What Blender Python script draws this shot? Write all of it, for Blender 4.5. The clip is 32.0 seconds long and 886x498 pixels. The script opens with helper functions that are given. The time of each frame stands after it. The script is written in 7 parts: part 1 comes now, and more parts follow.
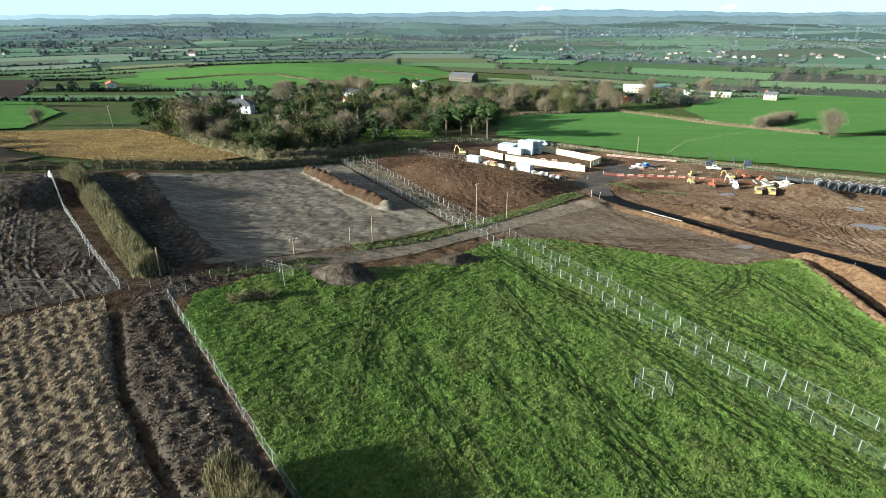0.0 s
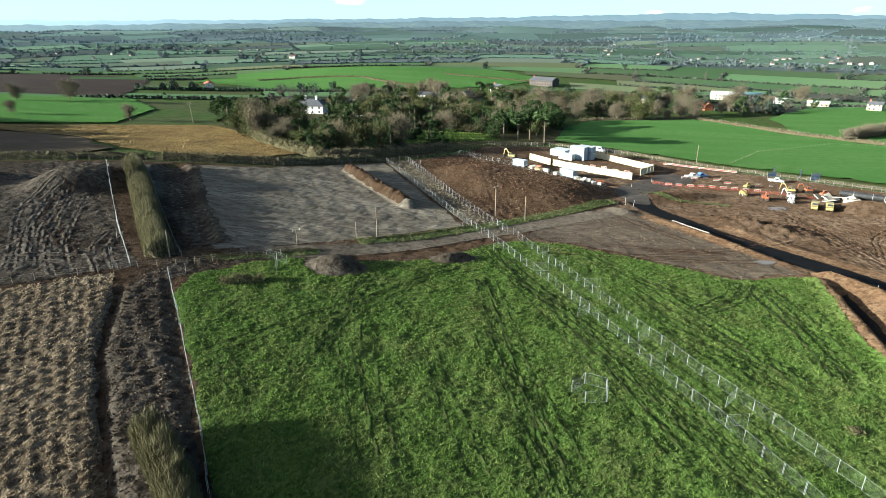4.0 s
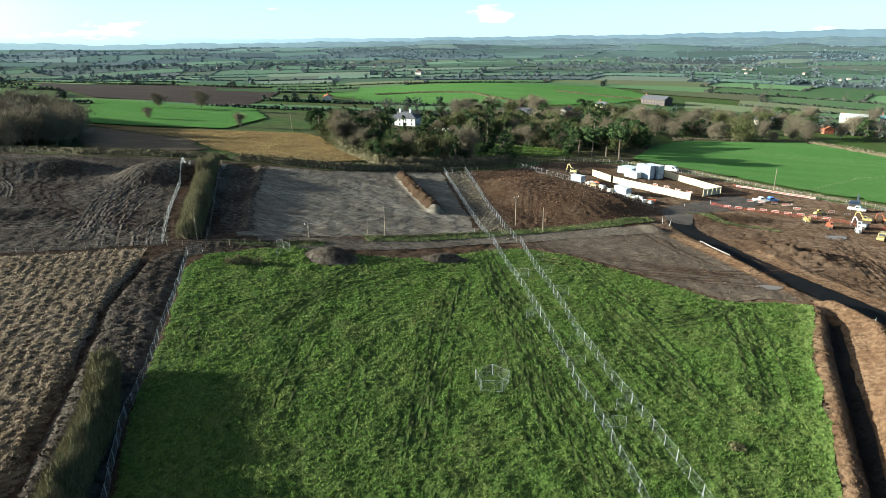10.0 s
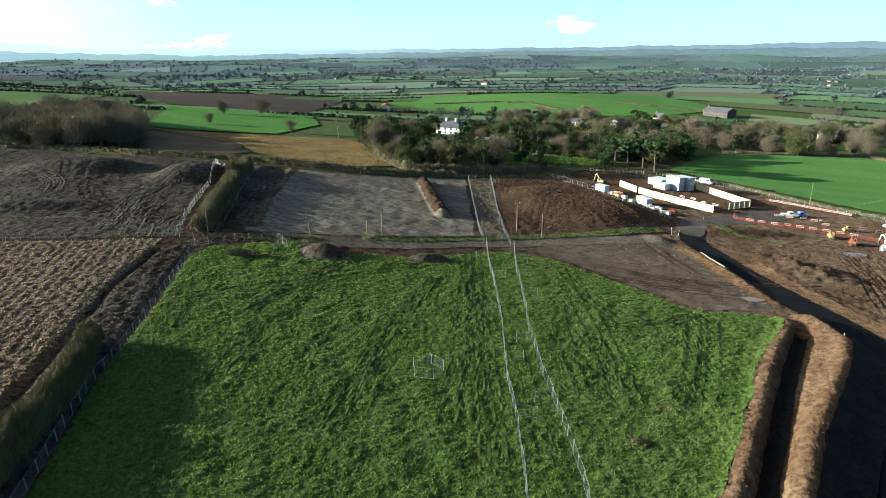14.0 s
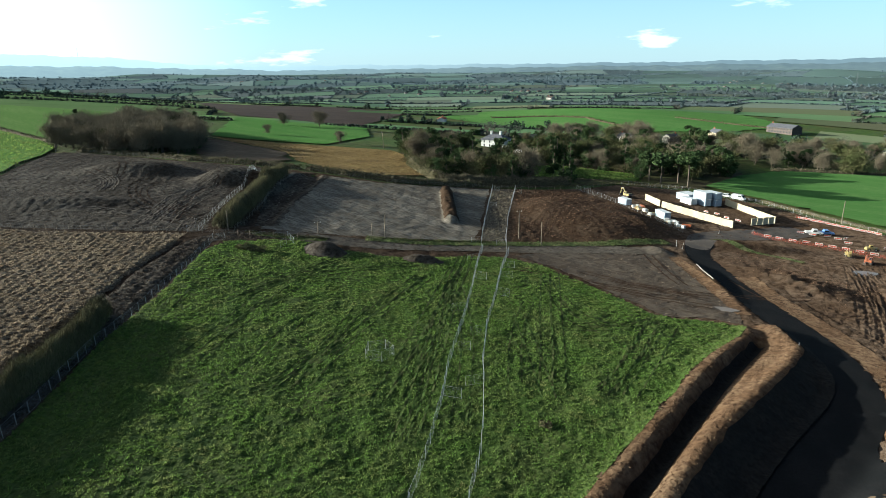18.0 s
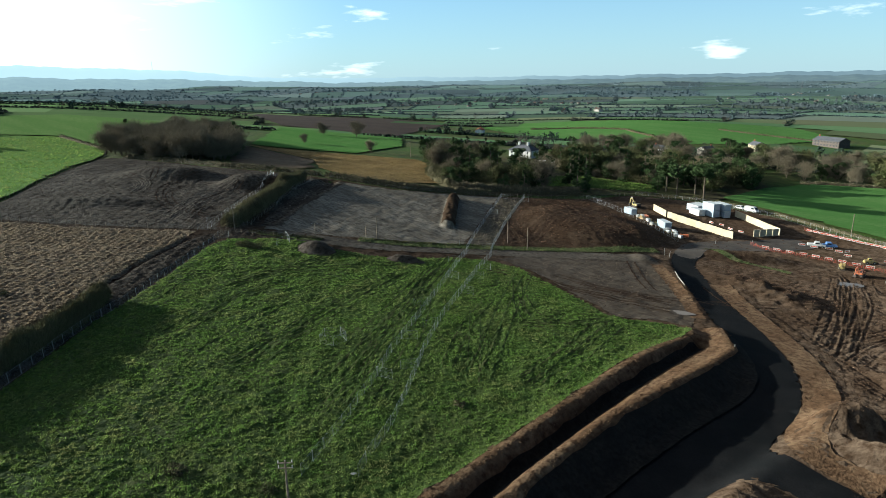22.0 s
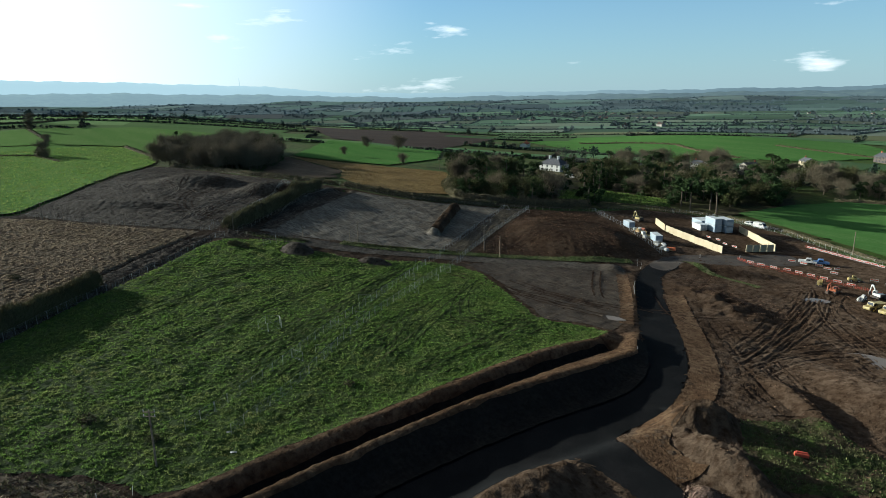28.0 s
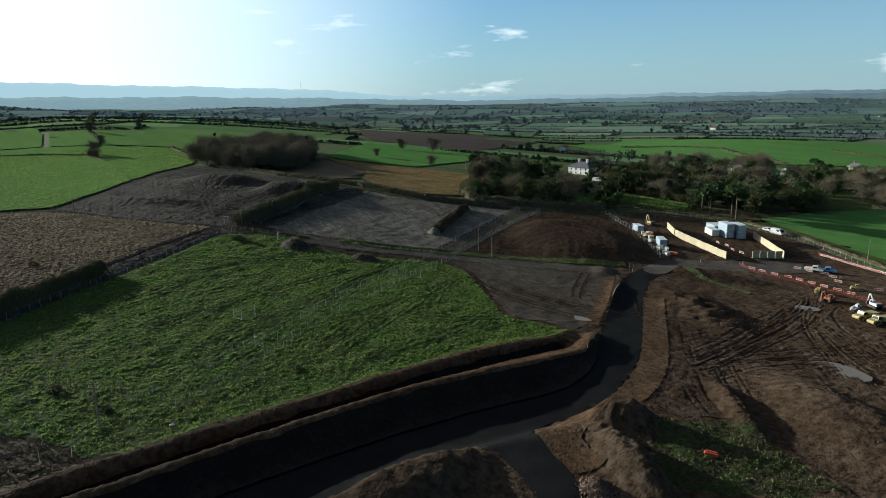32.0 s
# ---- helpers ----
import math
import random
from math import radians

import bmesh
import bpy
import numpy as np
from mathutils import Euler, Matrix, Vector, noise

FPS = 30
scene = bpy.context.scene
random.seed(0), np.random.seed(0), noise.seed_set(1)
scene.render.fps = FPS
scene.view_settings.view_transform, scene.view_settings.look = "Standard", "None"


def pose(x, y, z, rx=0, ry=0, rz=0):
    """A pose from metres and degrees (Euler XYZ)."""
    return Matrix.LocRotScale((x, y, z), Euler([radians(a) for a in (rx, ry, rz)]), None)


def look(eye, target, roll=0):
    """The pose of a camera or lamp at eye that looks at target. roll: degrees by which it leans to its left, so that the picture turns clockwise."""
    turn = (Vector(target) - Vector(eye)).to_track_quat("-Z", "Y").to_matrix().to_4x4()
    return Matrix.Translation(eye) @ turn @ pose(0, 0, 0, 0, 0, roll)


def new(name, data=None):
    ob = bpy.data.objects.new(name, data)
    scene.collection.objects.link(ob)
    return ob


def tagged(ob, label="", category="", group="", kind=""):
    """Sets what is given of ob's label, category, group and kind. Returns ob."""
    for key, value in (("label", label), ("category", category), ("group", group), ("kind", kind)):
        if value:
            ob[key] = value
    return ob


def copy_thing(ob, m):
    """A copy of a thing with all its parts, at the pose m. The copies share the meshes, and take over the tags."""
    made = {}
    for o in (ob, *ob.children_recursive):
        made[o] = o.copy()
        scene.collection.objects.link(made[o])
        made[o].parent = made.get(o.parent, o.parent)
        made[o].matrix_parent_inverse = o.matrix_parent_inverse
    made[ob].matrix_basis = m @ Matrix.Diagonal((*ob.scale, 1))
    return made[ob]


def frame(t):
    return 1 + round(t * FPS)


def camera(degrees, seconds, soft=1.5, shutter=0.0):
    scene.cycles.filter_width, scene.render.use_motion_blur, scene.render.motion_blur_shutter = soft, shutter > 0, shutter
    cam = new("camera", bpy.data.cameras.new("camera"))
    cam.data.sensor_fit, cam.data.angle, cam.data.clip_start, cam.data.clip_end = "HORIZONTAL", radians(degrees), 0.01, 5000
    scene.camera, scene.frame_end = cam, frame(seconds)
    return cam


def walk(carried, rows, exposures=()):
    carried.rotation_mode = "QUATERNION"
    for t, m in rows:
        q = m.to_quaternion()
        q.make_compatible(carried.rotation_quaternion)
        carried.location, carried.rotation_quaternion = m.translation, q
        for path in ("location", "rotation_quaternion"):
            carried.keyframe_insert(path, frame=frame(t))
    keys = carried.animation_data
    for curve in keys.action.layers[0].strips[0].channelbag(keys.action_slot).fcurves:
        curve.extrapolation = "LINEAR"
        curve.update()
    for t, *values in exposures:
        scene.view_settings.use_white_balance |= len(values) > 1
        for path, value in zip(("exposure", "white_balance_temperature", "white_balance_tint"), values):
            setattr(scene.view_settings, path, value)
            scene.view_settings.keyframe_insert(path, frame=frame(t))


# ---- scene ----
cam = camera(71.5, 32.0, soft=0.4)
METRES, EYE, TILT, LEAN, TURN = 156.8, 42.0, -2.163, 2.393, 0.0
ROWS = [
    (0.0, 0.0, 0.0, 0.0, 0.78, -18.67, -2.3),
    (0.5, 0.0149, -0.0017, 0.0005, 2.02, -18.67, -2.31),
    (1.0, 0.0297, -0.0031, 0.0012, 3.24, -18.69, -2.35),
    (1.5, 0.0445, -0.0042, 0.0017, 4.25, -18.67, -2.37),
    (2.0, 0.0595, -0.005, 0.0026, 5.46, -18.71, -2.4),
    (2.5, 0.0745, -0.0063, 0.0031, 6.7, -18.71, -2.43),
    (3.0, 0.0892, -0.0076, 0.0038, 7.78, -18.75, -2.47),
    (3.5, 0.1041, -0.0092, 0.0044, 8.78, -18.74, -2.48),
    (5.5, 0.1646, -0.0156, 0.0067, 13.17, -18.53, -2.52),
    (6.0, 0.1793, -0.0169, 0.0076, 14.3, -18.51, -2.57),
    (6.5, 0.1948, -0.0177, 0.0078, 15.24, -18.43, -2.55),
    (7.0, 0.2101, -0.0183, 0.0082, 16.19, -18.28, -2.56),
    (7.5, 0.2251, -0.0187, 0.0085, 17.17, -18.17, -2.58),
    (8.0, 0.24, -0.0188, 0.0089, 18.21, -18.13, -2.59),
    (8.5, 0.2551, -0.0186, 0.0095, 19.3, -18.09, -2.61),
    (9.0, 0.2703, -0.0187, 0.0102, 20.36, -18.02, -2.63),
    (9.5, 0.2859, -0.0185, 0.0106, 21.29, -17.82, -2.62),
    (10.0, 0.3013, -0.018, 0.0112, 22.22, -17.78, -2.61),
    (10.5, 0.3163, -0.0173, 0.0116, 23.11, -17.73, -2.63),
    (11.0, 0.332, -0.0161, 0.0123, 24.02, -17.66, -2.63),
    (11.5, 0.3471, -0.015, 0.0129, 24.85, -17.48, -2.64),
    (12.0, 0.3625, -0.0134, 0.0136, 25.77, -17.43, -2.63),
    (12.5, 0.3777, -0.0117, 0.0143, 26.72, -17.37, -2.62),
    (13.0, 0.3925, -0.0097, 0.0151, 27.53, -17.32, -2.63),
    (13.5, 0.4076, -0.0078, 0.0157, 28.31, -17.26, -2.64),
    (14.0, 0.423, -0.0054, 0.0165, 29.13, -17.2, -2.64),
    (14.5, 0.438, -0.0028, 0.0173, 29.95, -17.15, -2.64),
    (15.0, 0.4537, -0.0005, 0.0179, 31.38, -17.04, -2.61),
    (15.5, 0.4696, 0.0007, 0.0188, 32.33, -16.91, -2.65),
    (17.5, 0.5355, 0.0043, 0.0214, 35.27, -16.31, -2.68),
    (18.0, 0.5518, 0.0057, 0.0225, 35.98, -16.25, -2.66),
    (18.5, 0.5683, 0.0078, 0.0234, 36.71, -16.17, -2.64),
    (19.0, 0.5844, 0.0096, 0.0242, 37.22, -16.03, -2.66),
    (19.5, 0.6007, 0.0122, 0.0249, 37.95, -15.89, -2.6),
    (20.0, 0.6165, 0.015, 0.026, 38.59, -15.77, -2.62),
    (20.5, 0.6322, 0.0183, 0.0268, 39.23, -15.65, -2.6),
    (21.0, 0.648, 0.0218, 0.0277, 40.0, -15.55, -2.59),
    (21.5, 0.6635, 0.0254, 0.0286, 40.65, -15.51, -2.58),
    (22.0, 0.6792, 0.0297, 0.0294, 41.26, -15.46, -2.55),
    (22.5, 0.6946, 0.0341, 0.0303, 41.93, -15.4, -2.54),
    (23.0, 0.71, 0.0384, 0.0312, 42.52, -15.34, -2.55),
    (23.5, 0.7256, 0.0433, 0.0321, 43.15, -15.28, -2.52),
    (24.0, 0.7408, 0.0484, 0.0331, 43.54, -15.13, -2.53),
    (24.5, 0.7555, 0.0542, 0.0342, 44.17, -15.0, -2.53),
    (25.0, 0.7699, 0.0604, 0.0352, 44.92, -14.97, -2.5),
    (25.5, 0.7847, 0.0668, 0.0361, 45.39, -14.95, -2.49),
    (27.5, 0.8415, 0.0965, 0.0391, 47.66, -14.58, -2.38),
    (28.0, 0.8549, 0.1048, 0.0398, 48.21, -14.48, -2.37),
    (28.5, 0.8676, 0.1136, 0.0405, 48.81, -14.38, -2.37),
    (29.0, 0.8799, 0.1229, 0.0414, 49.59, -14.39, -2.34),
    (29.5, 0.892, 0.1319, 0.042, 50.39, -14.41, -2.32),
    (30.0, 0.9043, 0.1411, 0.0426, 50.9, -14.4, -2.31),
    (30.5, 0.9168, 0.1501, 0.0432, 51.46, -14.38, -2.3),
    (31.0, 0.9293, 0.1588, 0.044, 52.07, -14.38, -2.28),
    (31.5, 0.9419, 0.1681, 0.0447, 52.82, -14.42, -2.27),
    (32.0, 0.9545, 0.1774, 0.0455, 53.55, -14.44, -2.25),
]
LIGHT = [(0.0, 2.05, 6200, 3), (9.0, 2.1, 6200, 3), (13.0, 2.0, 6200, 3), (19.0, 1.65, 6150, 3), (25.0, 1.3, 6100, 3), (32.0, 0.95, 6050, 3)]
walk(cam, [(t, pose(0, 0, EYE, TILT, LEAN, TURN) @ pose(METRES * x, METRES * y, METRES * z, 90 + pitch, roll, yaw)) for t, x, y, z, yaw, pitch, roll in ROWS], LIGHT)

# ---- light: a low winter sun, clear sky with thin cloud near the horizon ----
SUN_EL, SUN_AZ = 14.0, 246.0
sun_way = Vector((math.sin(radians(SUN_AZ)) * math.cos(radians(SUN_EL)), math.cos(radians(SUN_AZ)) * math.cos(radians(SUN_EL)), math.sin(radians(SUN_EL))))
sun = new("sun", bpy.data.lights.new("sun", "SUN"))
sun.data.energy, sun.data.angle, sun.data.color = 5.0, radians(0.53), (1.0, 0.95, 0.83)
sun.matrix_world = look(sun_way * 500, (0, 0, 0))

world = bpy.data.worlds.new("sky")
scene.world = world
world.use_nodes = True
wn, wl = world.node_tree.nodes, world.node_tree.links
wn.clear()
w_out, w_bg, w_sky = wn.new("ShaderNodeOutputWorld"), wn.new("ShaderNodeBackground"), wn.new("ShaderNodeTexSky")
w_sky.sky_type, w_sky.sun_disc = "NISHITA", False
w_sky.sun_elevation, w_sky.sun_rotation = radians(SUN_EL), radians(SUN_AZ)
w_sky.altitude, w_sky.air_density, w_sky.dust_density, w_sky.ozone_density = 60, 1.0, 0.3, 3.5
w_co, w_map, w_noise, w_ramp = wn.new("ShaderNodeTexCoord"), wn.new("ShaderNodeMapping"), wn.new("ShaderNodeTexNoise"), wn.new("ShaderNodeValToRGB")
w_map.inputs["Scale"].default_value = (3.0, 3.0, 15.0)
w_noise.inputs["Scale"].default_value, w_noise.inputs["Detail"].default_value, w_noise.inputs["Roughness"].default_value = 1.9, 7, 0.55
w_ramp.color_ramp.elements[0].position, w_ramp.color_ramp.elements[1].position = 0.63, 0.76
w_mix = wn.new("ShaderNodeMixRGB")
w_mix.inputs["Color2"].default_value = (10.0, 10.3, 10.7, 1)
w_bg.inputs["Strength"].default_value = 0.06
wl.new(w_co.outputs["Generated"], w_map.inputs["Vector"])
wl.new(w_map.outputs["Vector"], w_noise.inputs["Vector"])
wl.new(w_noise.outputs["Fac"], w_ramp.inputs["Fac"])
wl.new(w_ramp.outputs["Color"], w_mix.inputs["Fac"])
w_sep, w_low = wn.new("ShaderNodeSeparateXYZ"), wn.new("ShaderNodeMapRange")
w_low.inputs["From Min"].default_value, w_low.inputs["From Max"].default_value, w_low.inputs["To Min"].default_value, w_low.inputs["To Max"].default_value = -0.02, 0.3, 0.75, 0.0
w_haze, w_tint = wn.new("ShaderNodeMixRGB"), wn.new("ShaderNodeMixRGB")
w_haze.inputs["Color2"].default_value = (3.5, 4.8, 5.6, 1)
w_tint.blend_type = "MULTIPLY"
w_tint.inputs["Fac"].default_value, w_tint.inputs["Color2"].default_value = 1.0, (0.76, 1.06, 1.24, 1)
wl.new(w_co.outputs["Generated"], w_sep.inputs["Vector"])
wl.new(w_sep.outputs["Z"], w_low.inputs["Value"])
wl.new(w_low.outputs["Result"], w_haze.inputs["Fac"])
wl.new(w_sky.outputs["Color"], w_tint.inputs["Color1"])
w_high, w_deep = wn.new("ShaderNodeMapRange"), wn.new("ShaderNodeMixRGB")
w_high.inputs["From Min"].default_value, w_high.inputs["From Max"].default_value, w_high.inputs["To Min"].default_value, w_high.inputs["To Max"].default_value = 0.15, 0.42, 0.0, 0.95
w_deep.inputs["Color2"].default_value = (0.08, 0.2, 0.48, 1)
wl.new(w_sep.outputs["Z"], w_high.inputs["Value"])
wl.new(w_high.outputs["Result"], w_deep.inputs["Fac"])
wl.new(w_tint.outputs["Color"], w_deep.inputs["Color1"])
wl.new(w_deep.outputs["Color"], w_haze.inputs["Color1"])
w_dot, w_near, w_glow = wn.new("ShaderNodeVectorMath"), wn.new("ShaderNodeMapRange"), wn.new("ShaderNodeMixRGB")
w_dot.operation = "DOT_PRODUCT"
w_dot.inputs[1].default_value = tuple(sun_way)
w_near.interpolation_type = "SMOOTHSTEP"
w_near.inputs["From Min"].default_value, w_near.inputs["From Max"].default_value, w_near.inputs["To Max"].default_value = 0.42, 1.03, 0.95
w_glow.inputs["Color2"].default_value = (11.5, 12.0, 12.2, 1)
wl.new(w_co.outputs["Generated"], w_dot.inputs[0])
wl.new(w_dot.outputs["Value"], w_near.inputs["Value"])
wl.new(w_near.outputs["Result"], w_glow.inputs["Fac"])
wl.new(w_haze.outputs["Color"], w_glow.inputs["Color1"])
wl.new(w_glow.outputs["Color"], w_mix.inputs["Color1"])
wl.new(w_mix.outputs["Color"], w_bg.inputs["Color"])
wl.new(w_bg.outputs["Background"], w_out.inputs["Surface"])


# ---- materials ----
def mat(name, base, second=None, third=None, scale=1.0, fine=None, rough=0.9, metal=0.0, bump=0.0, bump_scale=None, stretch=(1, 1, 1), turn=0.0,
        per_object=0.0, per_island=0.0, mask=(0.42, 0.6), spec=0.04, emit=None, matt=0.0, thin=0.0):
    """Procedural surface: a base colour, a second one in patches, a third in fine grain, and relief."""
    m = bpy.data.materials.new(name)
    m.use_nodes = True
    n, l = m.node_tree.nodes, m.node_tree.links
    b = n["Principled BSDF"]
    b.inputs["Roughness"].default_value, b.inputs["Metallic"].default_value = rough, metal
    b.inputs["Specular IOR Level"].default_value, b.inputs["Diffuse Roughness"].default_value = spec, matt
    geo = n.new("ShaderNodeNewGeometry")
    mp = n.new("ShaderNodeMapping")
    mp.inputs["Scale"].default_value, mp.inputs["Rotation"].default_value = stretch, (0, 0, radians(turn))
    l.new(geo.outputs["Position"], mp.inputs["Vector"])

    def blotch(sc, detail, lo, hi):
        t, r = n.new("ShaderNodeTexNoise"), n.new("ShaderNodeMapRange")
        t.inputs["Scale"].default_value, t.inputs["Detail"].default_value, t.inputs["Roughness"].default_value = sc, detail, 0.62
        l.new(mp.outputs["Vector"], t.inputs["Vector"])
        r.inputs["From Min"].default_value, r.inputs["From Max"].default_value = lo, hi
        l.new(t.outputs["Fac"], r.inputs["Value"])
        return r.outputs["Result"]

    rgb = n.new("ShaderNodeRGB")
    rgb.outputs[0].default_value = (*base, 1)
    colour = rgb.outputs[0]
    for c, sc, det, lim in ((second, scale, 6, mask), (third, fine or scale * 9, 4, (0.4, 0.66))):
        if c is None:
            continue
        mx = n.new("ShaderNodeMixRGB")
        mx.inputs["Color2"].default_value = (*c, 1)
        l.new(blotch(sc, det, *lim), mx.inputs["Fac"])
        l.new(colour, mx.inputs["Color1"])
        colour = mx.outputs["Color"]
    for amount, source in ((per_object, "object"), (per_island, "island")):
        if amount:
            hs, rn = n.new("ShaderNodeHueSaturation"), n.new("ShaderNodeMapRange")
            out = n.new("ShaderNodeObjectInfo").outputs["Random"] if source == "object" else geo.outputs["Random Per Island"]
            rn.inputs["To Min"].default_value, rn.inputs["To Max"].default_value = 1 - amount, 1 + amount
            l.new(out, rn.inputs["Value"])
            l.new(rn.outputs["Result"], hs.inputs["Value"])
            l.new(colour, hs.inputs["Color"])
            colour = hs.outputs["Color"]
    l.new(colour, b.inputs["Base Color"])
    if emit:
        b.inputs["Emission Color"].default_value, b.inputs["Emission Strength"].default_value = (*emit, 1), 1.0
    if thin:
        tr, ms = n.new("ShaderNodeBsdfTranslucent"), n.new("ShaderNodeMixShader")
        ms.inputs["Fac"].default_value = thin
        l.new(colour, tr.inputs["Color"])
        l.new(b.outputs["BSDF"], ms.inputs[1])
        l.new(tr.outputs["BSDF"], ms.inputs[2])
        l.new(ms.outputs["Shader"], n["Material Output"].inputs["Surface"])
    if bump:
        bp, bt = n.new("ShaderNodeBump"), n.new("ShaderNodeTexNoise")
        bt.inputs["Scale"].default_value, bt.inputs["Detail"].default_value = bump_scale or scale * 6, 5
        l.new(mp.outputs["Vector"], bt.inputs["Vector"])
        bp.inputs["Strength"].default_value, bp.inputs["Distance"].default_value = min(1.0, bump), 0.25 * max(1.0, bump)
        l.new(bt.outputs["Fac"], bp.inputs["Height"])
        l.new(bp.outputs["Normal"], b.inputs["Normal"])
    return m


M_COUNTRY = mat("country_grass", (0.05, 0.085, 0.02), (0.07, 0.07, 0.03), (0.032, 0.052, 0.016), scale=0.02, fine=0.25, bump=0.6, bump_scale=0.8)
M_GRASS = mat("rough_pasture", (0.068, 0.112, 0.025), (0.096, 0.115, 0.038), (0.028, 0.052, 0.012), scale=0.12, fine=2.4, stretch=(1.0, 0.7, 1), turn=28, spec=0.05, bump=1.0, bump_scale=3.0, mask=(0.42, 0.68), matt=1.0)
M_TUFT = mat("grass_blade", (0.12, 0.19, 0.044), (0.17, 0.18, 0.07), (0.085, 0.15, 0.034), scale=0.13, fine=0.5, per_island=0.45, mask=(0.42, 0.68), thin=0.5)
M_LUSH = mat("young_crop_green", (0.07, 0.155, 0.044), (0.092, 0.172, 0.056), (0.056, 0.132, 0.036), scale=0.012, fine=0.3, stretch=(1, 6, 1), turn=25, bump=0.4, bump_scale=1.5, spec=0.0)
# Paler crop, its colour also raised for sun shining through the grass.
M_PALE = mat("pale_meadow_grass", (0.098, 0.17, 0.055), (0.12, 0.185, 0.068), (0.08, 0.145, 0.045), scale=0.015, fine=0.3, stretch=(1, 5, 1), turn=60, bump=0.3, bump_scale=1.5, spec=0.0)
M_WEEDY = mat("sparse_weeds_on_soil", (0.05, 0.07, 0.02), (0.062, 0.046, 0.03), (0.03, 0.035, 0.014), scale=0.35, fine=1.4, bump=1.0, bump_scale=3.0, mask=(0.4, 0.56), matt=1.0)
M_STUBBLE = mat("maize_stubble", (0.21, 0.167, 0.118), (0.15, 0.118, 0.082), (0.06, 0.042, 0.026), scale=0.12, fine=1.6, bump=1.0, bump_scale=1.6, stretch=(1.5, 0.5, 1), turn=-52, matt=0.7, spec=0.03)
M_STALK = mat("dry_stalk", (0.29, 0.23, 0.16), (0.2, 0.155, 0.105), None, scale=0.2, per_island=0.35, thin=0.35)
M_SITE = mat("red_site_earth", (0.066, 0.043, 0.028), (0.105, 0.075, 0.053), (0.034, 0.021, 0.013), scale=0.07, fine=0.7, bump=1.0, bump_scale=2.5, rough=1.0, spec=0.02, matt=1.0)
M_GREY = mat("stripped_grey_soil", (0.125, 0.108, 0.085), (0.21, 0.186, 0.152), (0.066, 0.056, 0.044), scale=0.1, fine=0.9, stretch=(0.35, 1.6, 1), turn=58, bump=0.8, bump_scale=2.0, rough=0.9, spec=0.07, matt=0.6)
M_DARK = mat("dark_topsoil", (0.044, 0.035, 0.027), (0.1, 0.084, 0.067), (0.024, 0.018, 0.013), scale=0.06, fine=0.8, bump=0.9, bump_scale=2.2, matt=0.6, spec=0.05, rough=0.9)
# Topsoil taken near black: the shade of slope and ditch is in the colour.
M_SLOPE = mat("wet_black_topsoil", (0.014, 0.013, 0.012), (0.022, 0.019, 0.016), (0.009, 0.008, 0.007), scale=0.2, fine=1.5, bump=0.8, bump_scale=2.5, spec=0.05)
M_MOUND = mat("brown_topsoil", (0.056, 0.035, 0.022), (0.078, 0.053, 0.035), (0.038, 0.023, 0.014), scale=0.1, fine=0.8, bump=1.0, bump_scale=2.0, matt=1.0, spec=0.02)
M_BERM = mat("tan_clay_bank", (0.105, 0.064, 0.037), (0.15, 0.1, 0.062), (0.055, 0.032, 0.019), scale=0.14, fine=1.0, bump=1.0, bump_scale=2.4, matt=1.0, spec=0.02)
M_ROAD = mat("fresh_asphalt", (0.009, 0.010, 0.011), (0.014, 0.014, 0.015), (0.007, 0.007, 0.007), scale=0.25, fine=5, rough=0.9, spec=0.03, bump=0.25, bump_scale=14)
M_OLDROAD = mat("dusty_asphalt", (0.060, 0.053, 0.048), (0.080, 0.068, 0.059), None, scale=0.2, rough=0.8, bump=0.2, bump_scale=10)
M_STONE = mat("gravel_track", (0.097, 0.081, 0.065), (0.136, 0.117, 0.094), (0.061, 0.050, 0.039), scale=0.12, fine=0.9, bump=0.9, bump_scale=3, rough=1.0, spec=0.04, matt=1.0)
M_FLAT = mat("wet_brown_mud", (0.068, 0.053, 0.04), (0.105, 0.085, 0.065), (0.053, 0.038, 0.026), scale=0.06, fine=0.8, stretch=(0.5, 1.5, 1), turn=40, bump=0.9, bump_scale=3, rough=0.9, spec=0.08, matt=0.8)
M_PLOUGH = mat("ploughed_soil", (0.03, 0.021, 0.017), (0.04, 0.028, 0.022), None, scale=0.03, bump=0.6, bump_scale=1.0)
M_GOLD = mat("golden_maize_stubble", (0.28, 0.2, 0.08), (0.215, 0.15, 0.062), (0.125, 0.09, 0.044), scale=0.05, fine=0.5, bump=1.0, bump_scale=1.2)
M_VERGE = mat("verge_grass", (0.085, 0.11, 0.04), (0.12, 0.115, 0.058), (0.045, 0.062, 0.02), scale=0.25, fine=1.5, per_island=0.35, bump=0.6, bump_scale=3)
M_RUT = mat("pressed_grass", (0.03, 0.055, 0.013), (0.042, 0.05, 0.018), None, scale=0.5, bump=0.6, bump_scale=3)
M_MUD = mat("churned_mud", (0.040, 0.024, 0.017), (0.056, 0.038, 0.026), None, scale=0.6, bump=0.9, bump_scale=3, rough=1.0, spec=0.02, matt=1.0)
M_TWIG = mat("bare_twigs", (0.115, 0.1, 0.072), (0.15, 0.125, 0.086), None, scale=0.06, per_object=0.25, per_island=0.25)
M_SCRUB = mat("olive_scrub", (0.135, 0.124, 0.07), (0.1, 0.09, 0.05), None, scale=0.15, per_island=0.3)
M_BARK = mat("bark", (0.085, 0.066, 0.05), (0.12, 0.1, 0.08), None, scale=1.5, bump=0.6, bump_scale=6)
